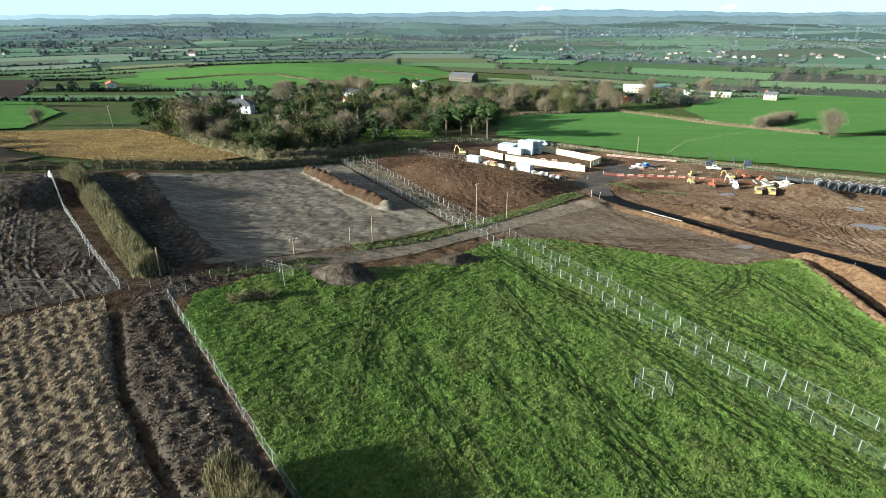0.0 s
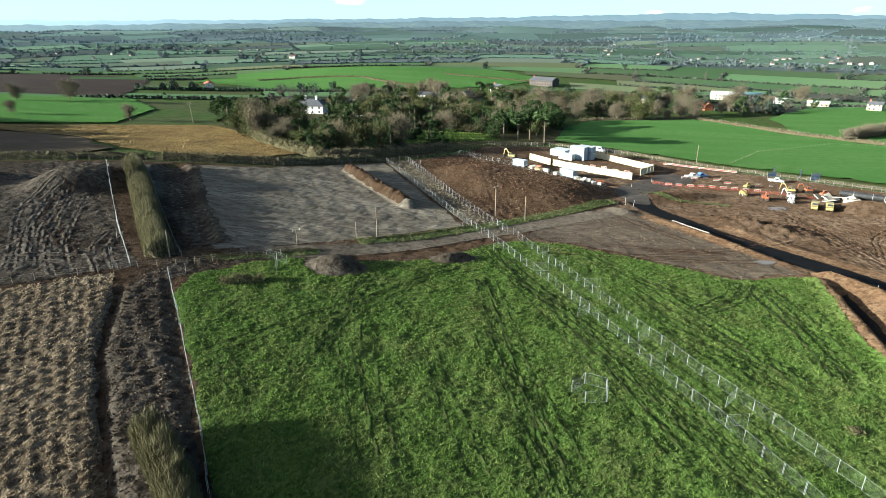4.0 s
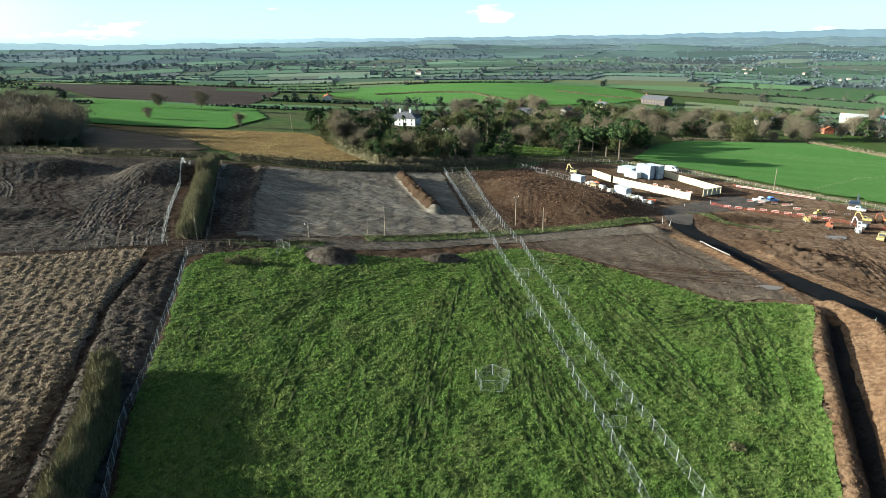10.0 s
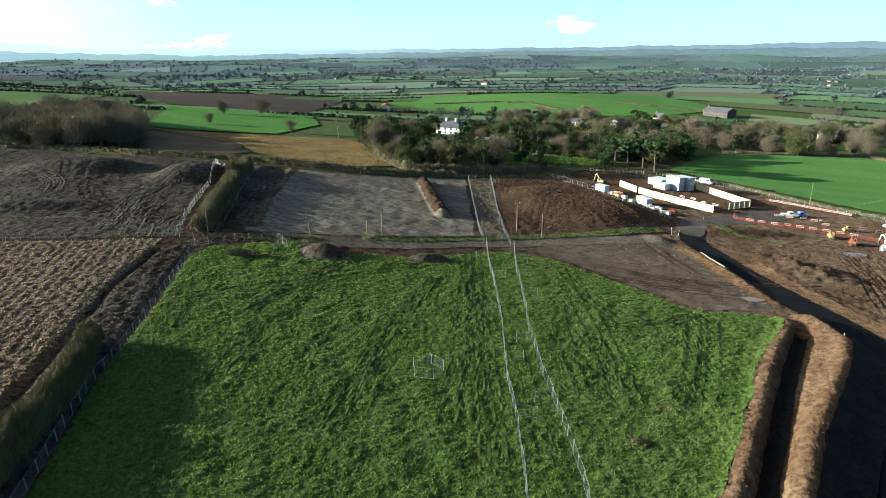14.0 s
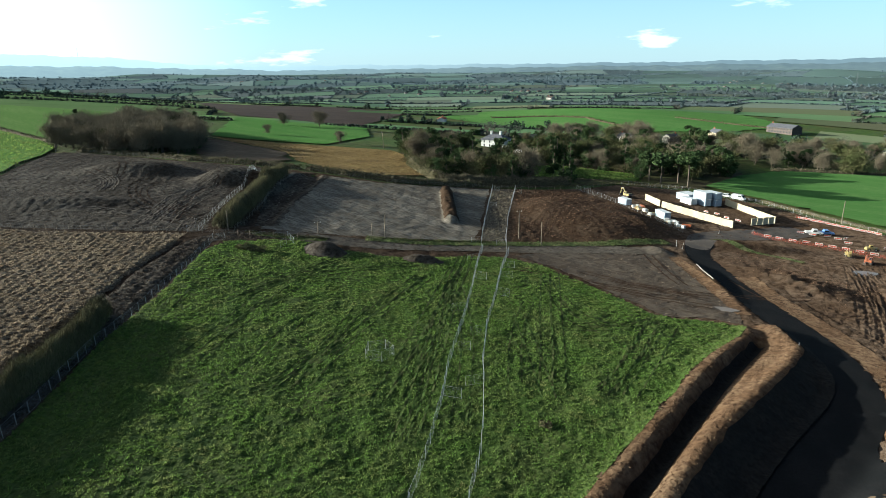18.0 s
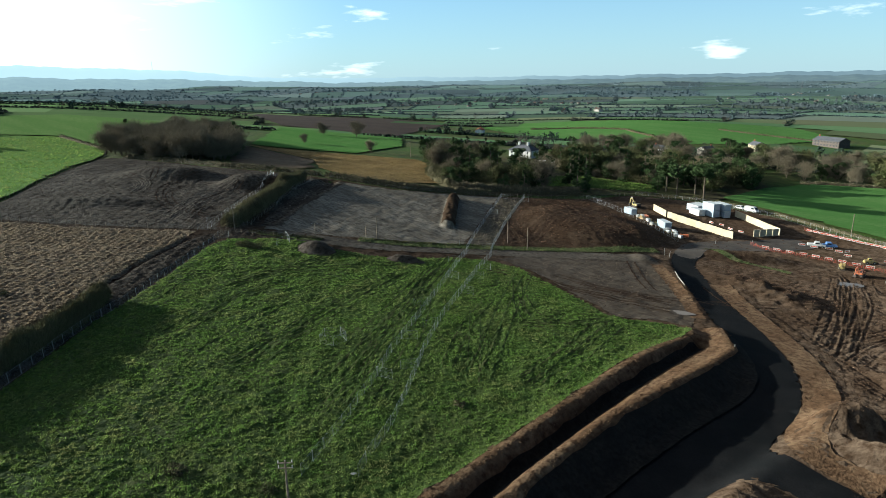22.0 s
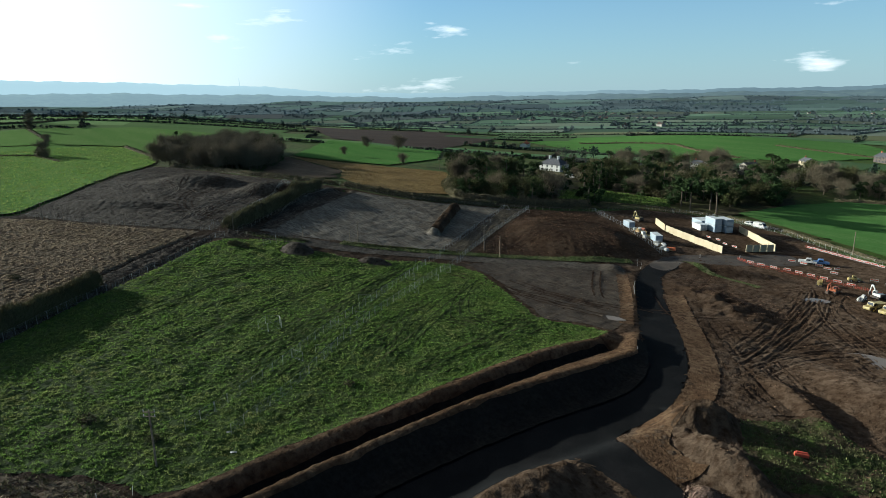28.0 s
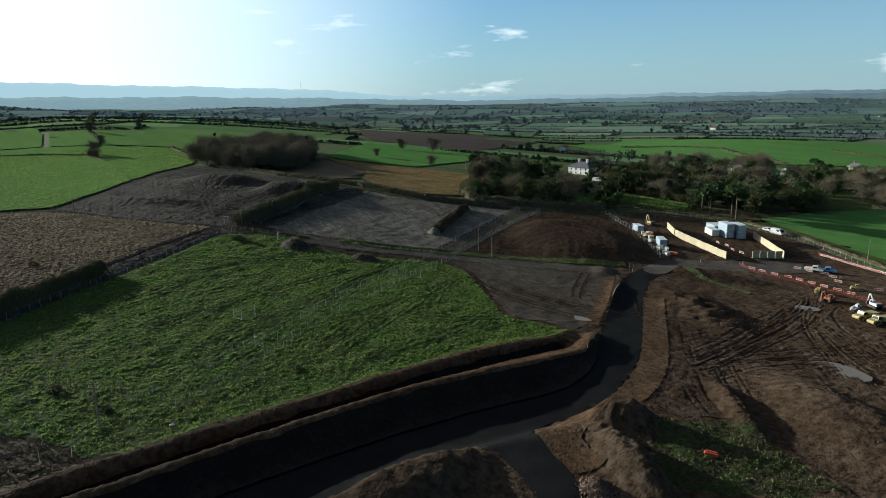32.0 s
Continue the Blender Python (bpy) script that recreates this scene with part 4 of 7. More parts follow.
def limbs(bm, base, way, length, radius, depth, r, tips):
    tip = base + way * length
    mid = base + way * length * 0.55 + Vector((r.normal(0, 0.06), r.normal(0, 0.06), 0)) * length
    tube(bm, base, mid, radius, radius * 0.8, 5)
    tube(bm, mid, tip, radius * 0.8, radius * 0.55, 5)
    tips.append((tip, length))
    if depth:
        for _ in range(r.randint(3, 5)):
            turn = Vector((r.normal(), r.normal(), r.uniform(-0.1, 0.7)))
            limbs(bm, mid.lerp(tip, r.uniform(0.1, 1)), (way * 0.75 + turn.normalized() * r.uniform(0.5, 0.9)).normalized(), length * r.uniform(0.55, 0.8), radius * 0.5, depth - 1, r, tips)


def bare_tree(label, height, wide, seed, twig=M_TWIG, dense=4200, ivy=False, depth=3):
    r = np.random.RandomState(seed)
    thing = empty("bare_tree", Matrix(), label, "tree")
    bm, tips = B(), []
    for _ in range(r.randint(1, 3)):
        limbs(bm, Vector((r.normal(0, 0.15), r.normal(0, 0.15), -0.4)), Vector((r.normal(0, 0.12), r.normal(0, 0.12), 1)).normalized(), height * 0.36, height * 0.024, depth, r, tips)
    part("trunk", bm, M_BARK, thing)
    T = np.array([t[0] for t in tips])
    T = T[T[:, 2] > height * 0.12]
    i = r.randint(0, len(T), dense)
    C = T[i] + r.normal(0, height * 0.06, (dense, 3))
    C[:, :2] -= C[:, :2].mean(0) * 0.8
    s = max(1e-3, float(np.percentile(np.abs(C[:, :2]), 96)))
    C[:, :2] *= min(1.6, wide / s * 1.15)
    C[:, 2] = C[:, 2] * height / max(1.0, C[:, 2].max())
    low = r.rand(dense) < (0.6 if ivy else 0.35)
    C[low, 2] *= r.uniform(0.25, 0.9, low.sum())
    C[low, :2] *= r.uniform(0.5, 1.0, low.sum())[:, None]
    swell = 1 + 0.35 * np.sin(np.arctan2(C[:, 1], C[:, 0]) * 3 + seed) * np.sin(C[:, 2] / height * 5 + seed)
    C[:, :2] *= swell[:, None]
    C[:, 2] = np.clip(C[:, 2], height * 0.04, None)
    v, f = blades(C, 1, height * 0.085, 0, seed, 0.55, 0.035)
    v2, f2 = flakes(C[: dense // (3 if ivy else 6)], height * (0.03 if ivy else 0.018), seed + 1)
    part("crown", mesh_of("crown", np.vstack([v, v2]), np.vstack([f, f2 + len(v)]), twig, False), parent=thing)
    return thing


def evergreen(name, label, height, wide, seed, form="round", low=0.12, count=3200, material=M_EVER):
    """form: round, cone or umbrella (a pine with a long bare trunk)."""
    r = np.random.RandomState(seed)
    thing = empty(name, Matrix(), label, "tree")
    bm = B()
    lean = Vector((r.normal(0, 0.03) * height, r.normal(0, 0.03) * height, 0))
    tube(bm, (0, 0, -0.4), lean * 0.5 + Vector((0, 0, height * 0.5)), height * 0.026, height * 0.018, 7)
    tube(bm, lean * 0.5 + Vector((0, 0, height * 0.5)), lean + Vector((0, 0, height * 0.9)), height * 0.018, height * 0.006, 6)
    boughs = B()
    lobes = []
    for k in range(26):
        t = r.uniform(low, 1)
        if form == "cone":
            rad = wide * (1.02 - t) ** 0.8
        elif form == "umbrella":
            t = r.uniform(0.55, 1)
            rad = wide * (1 - ((t - 0.75) / 0.3) ** 2 * 0.8)
        else:
            rad = wide * math.sqrt(max(0.03, 1 - (2 * (t - low) / (1 - low) - 1) ** 2 * 0.85))
        a = r.uniform(0, 6.28)
        d = rad * r.uniform(0.35, 0.85)
        c = Vector((math.cos(a) * d, math.sin(a) * d, t * height)) + lean * t
        lobes.append((c, max(0.5, rad * r.uniform(0.22, 0.42))))
        tube(boughs, lean * t * 0.8 + Vector((0, 0, max(0.3, t * height - d * 0.5))), c, height * 0.008, height * 0.003, 4)
    part("trunk", bm, M_BARK, thing)
    tagged(part("boughs", boughs, M_BARK, thing), kind="stuff")
    C = []
    for c, s in lobes:
        n = int(count * s / sum(x[1] for x in lobes))
        p = r.normal(size=(n, 3))
        p /= np.linalg.norm(p, axis=1)[:, None]
        p *= (s * r.uniform(0.55, 1.1, n))[:, None]
        p[:, 2] *= 0.6
        C.append(p + np.array(c))
    C = np.vstack(C)
    v, f = flakes(C, height * 0.028, seed, 0.7)
    part("crown", mesh_of("crown", v, f, material, False), parent=thing)
    return thing


BARE = [bare_tree("bare winter tree with a broad grey-brown crown of twigs", h, w, s) for h, w, s in ((11, 4.5, 1), (13, 4.2, 2), (9, 4.6, 3), (14, 5, 4))]
IVY = [bare_tree("bare tree wrapped in olive-green ivy", h, w, s, M_IVY, 3600, True) for h, w, s in ((10, 4, 11), (12, 4.4, 12))]
SCRUB = [bare_tree("low bushy scrub tree with brownish shoots", h, w, s, M_SCRUB if s == 21 else M_TWIG, 3000, True) for h, w, s in ((5.5, 3.4, 21), (6.5, 3.8, 22))]
OAK = [evergreen("evergreen_oak", "dark rounded evergreen oak at the edge of the wood", 12, 5.5, 31, "round"), evergreen("evergreen_oak", "dark bushy evergreen with a rounded crown", 9, 4.2, 32, "round", 0.05)]
CONE = [evergreen("conifer", "tall dark conifer with a ragged pointed crown", 16, 4.2, 41, "cone", 0.08), evergreen("conifer", "dark green conifer with drooping branches", 12, 4, 42, "cone", 0.05)]
PINE = [evergreen("pine_tree", "tall pine with a bare trunk and flat dark crown", 15, 5.2, 51, "umbrella"), evergreen("pine_tree", "leaning old pine with a spreading dark crown", 16, 5.5, 52, "umbrella")]
placed = set()


def plant(source, x, y, scale=1.0, spin=None):
    m = pose(x, y, gz(x, y), 0, 0, R.uniform(0, 360) if spin is None else spin)
    if source.name not in placed:
        placed.add(source.name)
        source.matrix_basis = m
        source.scale = (scale, scale, scale)
        return source
    t = copy_thing(source, m)
    t.scale = (scale, scale, scale * R.uniform(0.9, 1.1))
    return t


for src, x, y, s in [(OAK[0], -130, 262, 1.05), (OAK[0], -117, 268, 1.0), (OAK[1], -104, 252, 0.8), (CONE[0], -40, 262, 1.0), (CONE[0], -33, 264, 0.95), (CONE[1], -25, 249, 0.8), (CONE[1], -31, 253, 0.95),
                     (PINE[0], 4, 281, 0.95), (PINE[1], 16, 281, 1.0), (PINE[0], -3, 286, 1.0), (PINE[1], 9, 290, 0.95), (OAK[1], 22, 330, 1.2), (OAK[0], -96, 322, 0.9), (CONE[1], -86, 330, 1.0), (CONE[0], -62, 318, 0.8),
                     (OAK[0], 40, 395, 0.8), (OAK[0], 48, 398, 0.8), (OAK[0], 55, 402, 0.8), (OAK[1], 62, 404, 1.0), (OAK[1], -15, 300, 1.3), (CONE[1], -108, 345, 0.9), (BARE[0], -173, 256, 0.75), (BARE[2], -226, 247, 0.8),
                     (BARE[3], -250, 312, 0.9), (BARE[1], -268, 295, 0.8), (BARE[3], 185, 305, 1.0), (BARE[0], -272, 80, 0.8), (BARE[2], -330, 92, 0.8), (BARE[1], -420, 98, 0.8), (SCRUB[0], -262, 78, 1.0), (SCRUB[1], -258, 79, 0.9), (BARE[0], -498, 110, 0.9), (BARE[2], -590, 172, 0.9), (OAK[1], -245, 192, 0.9)]:
    plant(src, x, y, s)
WOOD = [(-126, 252), (-104, 237), (-88, 217), (-64, 202), (-48, 212), (-38, 226), (-38, 250), (-22, 278), (-2, 290), (14, 300), (24, 340), (10, 370), (-40, 380), (-84, 352), (-90, 318), (-100, 300), (-128, 290)]
GLADE = [(-48, 238), (-34, 258), (-4, 278), (-14, 296), (-52, 290), (-62, 262)]
n = 0
while n < 240:
    x, y = R.uniform(-130, 26), R.uniform(205, 385)
    p = np.array([x]), np.array([y])
    if not inside_of(*p, WOOD)[0] or inside_of(*p, GLADE)[0] or math.dist((x, y), (-115, 334)) < 15 or along(p[0], p[1], [(-112, 322), (-84, 262)])[0][0] < 9 and R.rand() < 0.75 or along(p[0], p[1], [(-114, 330), (-72, 283)])[0][0] < 13 and R.rand() < 0.92:
        continue
    kind = R.choice(5, p=[0.18, 0.26, 0.14, 0.24, 0.18])
    src = (BARE, IVY, SCRUB, OAK, CONE)[kind]
    plant(src[R.randint(len(src))], x, y, R.uniform(0.7, 1.15) * (0.75 if y < 225 else 1))
    n += 1
def grove(places, label):
    """Many trees of a wood joined into one object: places of (source, x, y, scale)."""
    for name in ("trunk", "crown"):
        by = {}
        for src, x, y, s in places:
            me = next(c for c in src.children if c.name.startswith(name)).data
            n = len(me.vertices)
            co = np.empty(n * 3, np.float32)
            me.vertices.foreach_get("co", co)
            co = co.reshape(-1, 3)
            me.calc_loop_triangles()
            tri = np.empty(len(me.loop_triangles) * 3, np.int32)
            me.loop_triangles.foreach_get("vertices", tri)
            a = R.uniform(0, 6.28)
            V = np.stack([co[:, 0] * math.cos(a) - co[:, 1] * math.sin(a), co[:, 0] * math.sin(a) + co[:, 1] * math.cos(a), co[:, 2]], 1) * s + np.array([x, y, gz(x, y)])
            vs, fs = by.setdefault(me.materials[0].name, ([], []))
            fs.append(tri.reshape(-1, 3) + sum(len(q) for q in vs))
            vs.append(V)
        for m, (vs, fs) in by.items():
            tagged(new("woodland", mesh_of("woodland", np.vstack(vs), np.vstack(fs), bpy.data.materials[m], False)), label, "wood", kind="stuff")


# trees and gardens of the village behind the meadow
village = []
while len(village) < 150:
    x, y = R.uniform(-130, 210), R.uniform(380, 520)
    p = np.array([x]), np.array([y])
    if inside_of(*p, FIELDS[2][1])[0] or inside_of(*p, FIELDS[3][1])[0] or (x < -20 and y > 480):
        continue
    src = (BARE, IVY, SCRUB, OAK)[R.choice(4, p=[0.42, 0.2, 0.16, 0.22])]
    village.append((src[R.randint(len(src))], x, y, R.uniform(0.65, 1.15)))
grove(village, "bare and evergreen garden trees round the village")
grove([(SCRUB[1], 165 + k * 1.9 + R.normal(0, 0.8), 334 + k * 1.7 + R.normal(0, 1.2), R.uniform(0.9, 1.2)) for k in range(16)], "thicket of reddish-brown willow shoots")
west = []
while len(west) < 170:
    x, y = R.uniform(-290, -150), R.uniform(115, 220)
    if inside_of(np.array([x]), np.array([y]), [(-214, 121), (-172, 138), (-164, 150), (-180, 170), (-232, 206), (-276, 214), (-242, 136)])[0]:
        src = BARE if R.rand() < 0.82 else (IVY if R.rand() < 0.7 else CONE)
        west.append((src[R.randint(len(src))], x, y, R.uniform(0.85, 1.2)))
grove(west, "dark wood of bare winter trees on the rise")
hedge("scrub_belt", [(-200, 124), (-191, 130.5), (-169, 137.5), (-143, 143), (-118, 153), (-99, 162)], 2.0, 2.8, "dark belt of scrub behind the boundary fence", 90, M_IVY, M_TWIG, 75, 0.24, 0.7)["category"] = "scrub"
hedge("scrub_belt", [(-98, 162.5), (-80, 169.5), (-65, 177), (-55, 188), (-42, 203)], 2.2, 3.2, "dark belt of scrub at the foot of the wood", 110, M_IVY, M_TWIG, 76, 0.22, 0.7)["category"] = "scrub"
hedge("scrub_belt", [(-58, 196), (-47, 210), (-34, 226), (-24, 244)], 3.0, 4.2, "thick brown scrub in front of the wood", 150, M_SCRUB, M_TWIG, 77, 0.22, 0.7)["category"] = "scrub"
hedge("scrub_belt", [(-100, 232), (-86, 215), (-70, 203), (-58, 197)], 3.2, 4.6, "thick olive scrub at the maize field's edge", 150, M_IVY, M_SCRUB, 78, 0.24, 0.7)["category"] = "scrub"

hedge("hedgerow", [(-48.7, 90.5), (-58, 102), (-67.5, 114.5), (-80, 130), (-95, 149)], 2.5, 4.4, "tall olive-brown hedgerow of upright shoots between fences", 1150, M_SCRUB, M_SCRUB, 61, 0.12, 0.7)
hedge("hedgerow", [(-22, 47), (-14, 39.5), (-6, 29), (3, 17), (12, 3)], 1.9, 4.3, "scrubby olive hedgerow along the mud lane", 1500, M_IVY, M_SCRUB, 62, 0.12, 0.72)
hedge("hedgerow", [(20, 280), (50, 271), (80, 252), (109, 239), (152, 217), (240, 180)], 1.3, 1.6, "low clipped hedge behind the site fence", 40, M_IVY, M_TWIG, 64, 0.18)
hedge("hedgerow", [(-36, 248), (-20, 262), (-6, 272), (16, 281)], 1.2, 1.4, "low rough hedge along the glade", 40, M_IVY, M_TWIG, 65, 0.18)
hedge("hedgerow", [(-232, 130), (-270, 131), (-304, 131)], 1.6, 2.2, "dark clipped hedge between meadows", 30, M_IVY, M_TWIG, 66, 0.25)
hedge("hedgerow", [(-302, 15), (-288, 55), (-270, 76), (-238, 82)], 1.6, 2.0, "dark clipped hedge across the west meadow", 26, M_IVY, M_TWIG, 72, 0.25)
hedge("hedgerow", [(-270, 77), (-305, 84), (-345, 95), (-430, 98)], 1.8, 2.4, "dark hedge climbing the west meadow", 22, M_IVY, M_TWIG, 73, 0.3)
hedge("hedgerow", [(-500, 30), (-497, 115), (-560, 160), (-650, 190)], 2.2, 2.6, "far dark hedge on the west rise", 14, M_IVY, M_TWIG, 74, 0.5)
hedge("hedgerow", [(-250, 545), (-215, 565), (-190, 571), (-159, 573), (-143, 560), (-111, 540), (-80, 530)], 2.2, 3.0, "dark hedge curving over the hill pasture", 16, M_IVY, M_TWIG, 79, 0.5)
hedge("hedgerow", [(-91, 628), (-57, 622), (-29, 617), (10, 612)], 2.2, 2.6, "dark hedge across the far slope of the pasture", 16, M_IVY, M_TWIG, 80, 0.5)
hedge("hedgerow", [(34, 374), (70, 388), (104, 399), (145, 350), (187, 316)], 2.0, 2.6, "overgrown brown hedge at the meadow's end", 30, M_TWIG, M_TWIG, 67, 0.3)


# ---- distance: patchwork fields, hedges, woods ----
def far_cells():
    rings = [420.0]
    while rings[-1] < 4200:
        rings.append(rings[-1] * 1.095)
    cells = []
    for r0, r1 in zip(rings, rings[1:]):
        n = int(math.pi * 1.15 * r0 / R.uniform(85, 150) / (1 + r0 / 3000))
        cut = np.sort(np.linspace(-62, 145, n + 1) + R.normal(0, 45.0 / n, n + 1))
        cells += [(r0, r1, a, b) for a, b in zip(cut, cut[1:])]
    return cells


def polar(r, a):
    """A place of the patchwork, bent so that no two hedges run straight."""
    x, y = -math.sin(radians(a)) * r, math.cos(radians(a)) * r
    k = min(1.0, max(0.0, (r - 380) / 500)) * (1 + r / 4000)
    return (x + k * (32 * math.sin(y / 150 + x / 310) + 16 * math.sin(x / 80 + 1)), y + k * (36 * math.sin(x / 130 + y / 420) + 18 * math.sin(y / 70 + x / 95)))


BANDS = (0, 850, 1700, 9999)
near_polys = [f[1] for f in FIELDS] + [SITE, WOOD]


def clear_of_near(x, y):
    ok = np.ones(len(x), bool)
    for q in near_polys:
        ok &= ~inside_of(x, y, q)
    return ok


soil = {(k, i): ([], []) for k in ("pasture", "lea", "grassland", "ploughland", "woodland") for i in range(3)}
tree_places, hedge_places = [], []
for r0, r1, a, b in far_cells():
    mid = polar((r0 + r1) / 2, (a + b) / 2)
    if r0 < 900 and not clear_of_near(np.array([mid[0]]), np.array([mid[1]]))[0]:
        continue
    zone = sum(r0 > q for q in BANDS[1:3])
    kind = R.choice(["pasture", "grassland", "ploughland", "woodland"], p=([0.66, 0.2, 0.06, 0.08], [0.56, 0.22, 0.06, 0.16], [0.36, 0.2, 0.06, 0.38])[zone])
    kind = "pasture" if kind == "ploughland" and a < 20 else kind
    # West leas get the same green, lightened for backlit grass.
    kind = "lea" if r0 < 1000 and a > 38 else kind
    V, F = soil[kind, zone]
    base, n = len(V), 5
    for i in range(n):
        for j in range(n):
            V.append((*polar(r0 + (r1 - r0) * i / (n - 1), a + (b - a) * j / (n - 1)), 0.25 + 0.0012 * max(0, r0 - 400)))
    F += [(base + i * n + j, base + (i + 1) * n + j, base + (i + 1) * n + j + 1, base + i * n + j + 1) for i in range(n - 1) for j in range(n - 1)]
    m = 4
    for p, q in (((r0, a), (r0, b)), ((r0, a), (r1, a))):
        if R.rand() < (0.45 if r0 < 950 and a > 50 else 0.85):
            pts = [polar(p[0] + (q[0] - p[0]) * i / m, p[1] + (q[1] - p[1]) * i / m) for i in range(m + 1)]
            wooded = R.choice([0, 1, 3, 5], p=[0.3, 0.3, 0.25, 0.15])
            hedge_places += [(u, v, wooded) for u, v in zip(pts, pts[1:])]
    if kind == "woodland":
        for _ in range(int(34 * R.uniform(0.5, 1.2))):
            tree_places.append((*polar(R.uniform(r0, r1), R.uniform(a, b)), R.uniform(7, 12)))


def hazed(c, zone, more=0.0):
    """Mixes blue aerial haze into a base colour, more in each farther zone."""
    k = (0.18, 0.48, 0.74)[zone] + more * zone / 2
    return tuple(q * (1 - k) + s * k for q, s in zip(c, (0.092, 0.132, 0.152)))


for (kind, zone), (V, F) in soil.items():
    if not V:
        continue
    one, two, vary, label = {"pasture": ((0.075, 0.142, 0.05), (0.1, 0.15, 0.06), 0.35, "patchwork of far green pastures"),
                             "lea": ((0.1, 0.17, 0.05), (0.12, 0.17, 0.062), 0.3, "pale green leas on the west rise"),
                             "grassland": ((0.11, 0.14, 0.055), (0.125, 0.125, 0.062), 0.3, "patchwork of far pale olive fields"),
                             "ploughland": ((0.06, 0.042, 0.032), (0.075, 0.053, 0.04), 0.2, "far brown ploughed fields"),
                             "woodland": ((0.04, 0.042, 0.026), (0.055, 0.05, 0.034), 0.2, "shaded floor of far woods")}[kind]
    V = np.array(V)
    V[:, 2] += ground(V[:, 0], V[:, 1])
    tagged(new("far_fields", mesh_of("far_fields", V, F, mat("far_" + kind, hazed(one, zone), hazed(two, zone), None, scale=0.004, per_island=vary, spec=0.0))), label, "fields", kind="stuff")
# Far hedges and trees carry a little extra painted haze.
FAR_HEDGE = [mat("far_hedge_leaf", hazed((0.034, 0.04, 0.02), z, 0.22), hazed((0.055, 0.05, 0.03), z, 0.22), None, scale=0.01, per_island=0.3, spec=0.0) for z in range(3)]
FAR_TWIG = [mat("far_bare_twigs", hazed((0.075, 0.062, 0.045), z, 0.22), hazed((0.055, 0.045, 0.034), z, 0.22), None, scale=0.01, per_island=0.3, spec=0.0) for z in range(3)]
FAR_EVER = [mat("far_evergreen", hazed((0.022, 0.036, 0.017), z, 0.22), hazed((0.036, 0.05, 0.024), z, 0.22), None, scale=0.01, per_island=0.3, spec=0.0) for z in range(3)]
C = []
for p, q, wooded in hedge_places:
    d, far = math.dist(p, q), math.hypot(*p)
    n = int(d / max(1.3, far * 0.0018))
    k = (np.arange(n) + R.uniform(0, 1, n)) / max(1, n)
    C.append(np.stack([p[0] + (q[0] - p[0]) * k + R.normal(0, 0.6, n), p[1] + (q[1] - p[1]) * k + R.normal(0, 0.6, n), np.full(n, max(1.0, far / 1000))], 1))
    for _ in range(R.randint(0, wooded + 1) if not (far < 950 and p[0] < -330) else R.randint(0, 2)):
        k = R.rand()
        tree_places.append((p[0] + (q[0] - p[0]) * k + R.normal(0, 2), p[1] + (q[1] - p[1]) * k + R.normal(0, 2), R.uniform(4, 10)))
C = np.vstack(C)
C = C[clear_of_near(C[:, 0], C[:, 1])]
reach, size = np.hypot(C[:, 0], C[:, 1]), C[:, 2].copy()
C[:, 2] = ground(C[:, 0], C[:, 1])
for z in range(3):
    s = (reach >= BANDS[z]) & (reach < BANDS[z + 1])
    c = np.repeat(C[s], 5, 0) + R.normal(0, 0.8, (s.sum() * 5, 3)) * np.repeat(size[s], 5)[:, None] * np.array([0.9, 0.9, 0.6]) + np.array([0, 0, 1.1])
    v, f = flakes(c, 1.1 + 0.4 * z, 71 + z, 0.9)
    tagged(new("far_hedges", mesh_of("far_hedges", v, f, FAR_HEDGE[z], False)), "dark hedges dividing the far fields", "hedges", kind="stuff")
T = np.array(tree_places)
T = T[clear_of_near(T[:, 0], T[:, 1])]
reach = np.hypot(T[:, 0], T[:, 1])
dark = R.rand(len(T)) < 0.3
close = [(bare_tree("", h, w, s, FAR_TWIG[0], 420, False, 2)) for h, w, s in ((10, 4, 301), (10, 4.6, 302), (10, 3.6, 303), (10, 5, 304))]
near_trees = (reach < BANDS[1]) & ~dark
grove([(close[R.randint(4)], x, y, s / 10) for (x, y, s), ok in zip(T, near_trees) if ok], "bare hedgerow trees among the nearer pastures")
for src in close:
    for o in (*src.children, src):
        bpy.data.objects.remove(o)
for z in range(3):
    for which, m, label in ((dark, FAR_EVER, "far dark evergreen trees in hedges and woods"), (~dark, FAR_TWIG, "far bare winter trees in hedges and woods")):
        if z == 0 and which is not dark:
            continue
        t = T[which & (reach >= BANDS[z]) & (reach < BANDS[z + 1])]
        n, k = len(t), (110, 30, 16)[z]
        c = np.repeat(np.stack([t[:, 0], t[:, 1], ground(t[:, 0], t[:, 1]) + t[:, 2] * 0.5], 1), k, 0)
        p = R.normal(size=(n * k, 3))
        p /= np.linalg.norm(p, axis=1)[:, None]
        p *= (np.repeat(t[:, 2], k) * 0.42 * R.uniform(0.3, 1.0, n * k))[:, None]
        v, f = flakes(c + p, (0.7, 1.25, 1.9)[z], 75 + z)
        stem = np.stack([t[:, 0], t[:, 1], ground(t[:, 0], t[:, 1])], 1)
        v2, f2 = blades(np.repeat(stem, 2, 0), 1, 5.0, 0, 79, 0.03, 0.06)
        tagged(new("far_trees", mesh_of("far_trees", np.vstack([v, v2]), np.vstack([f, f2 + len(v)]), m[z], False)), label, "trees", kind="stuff")


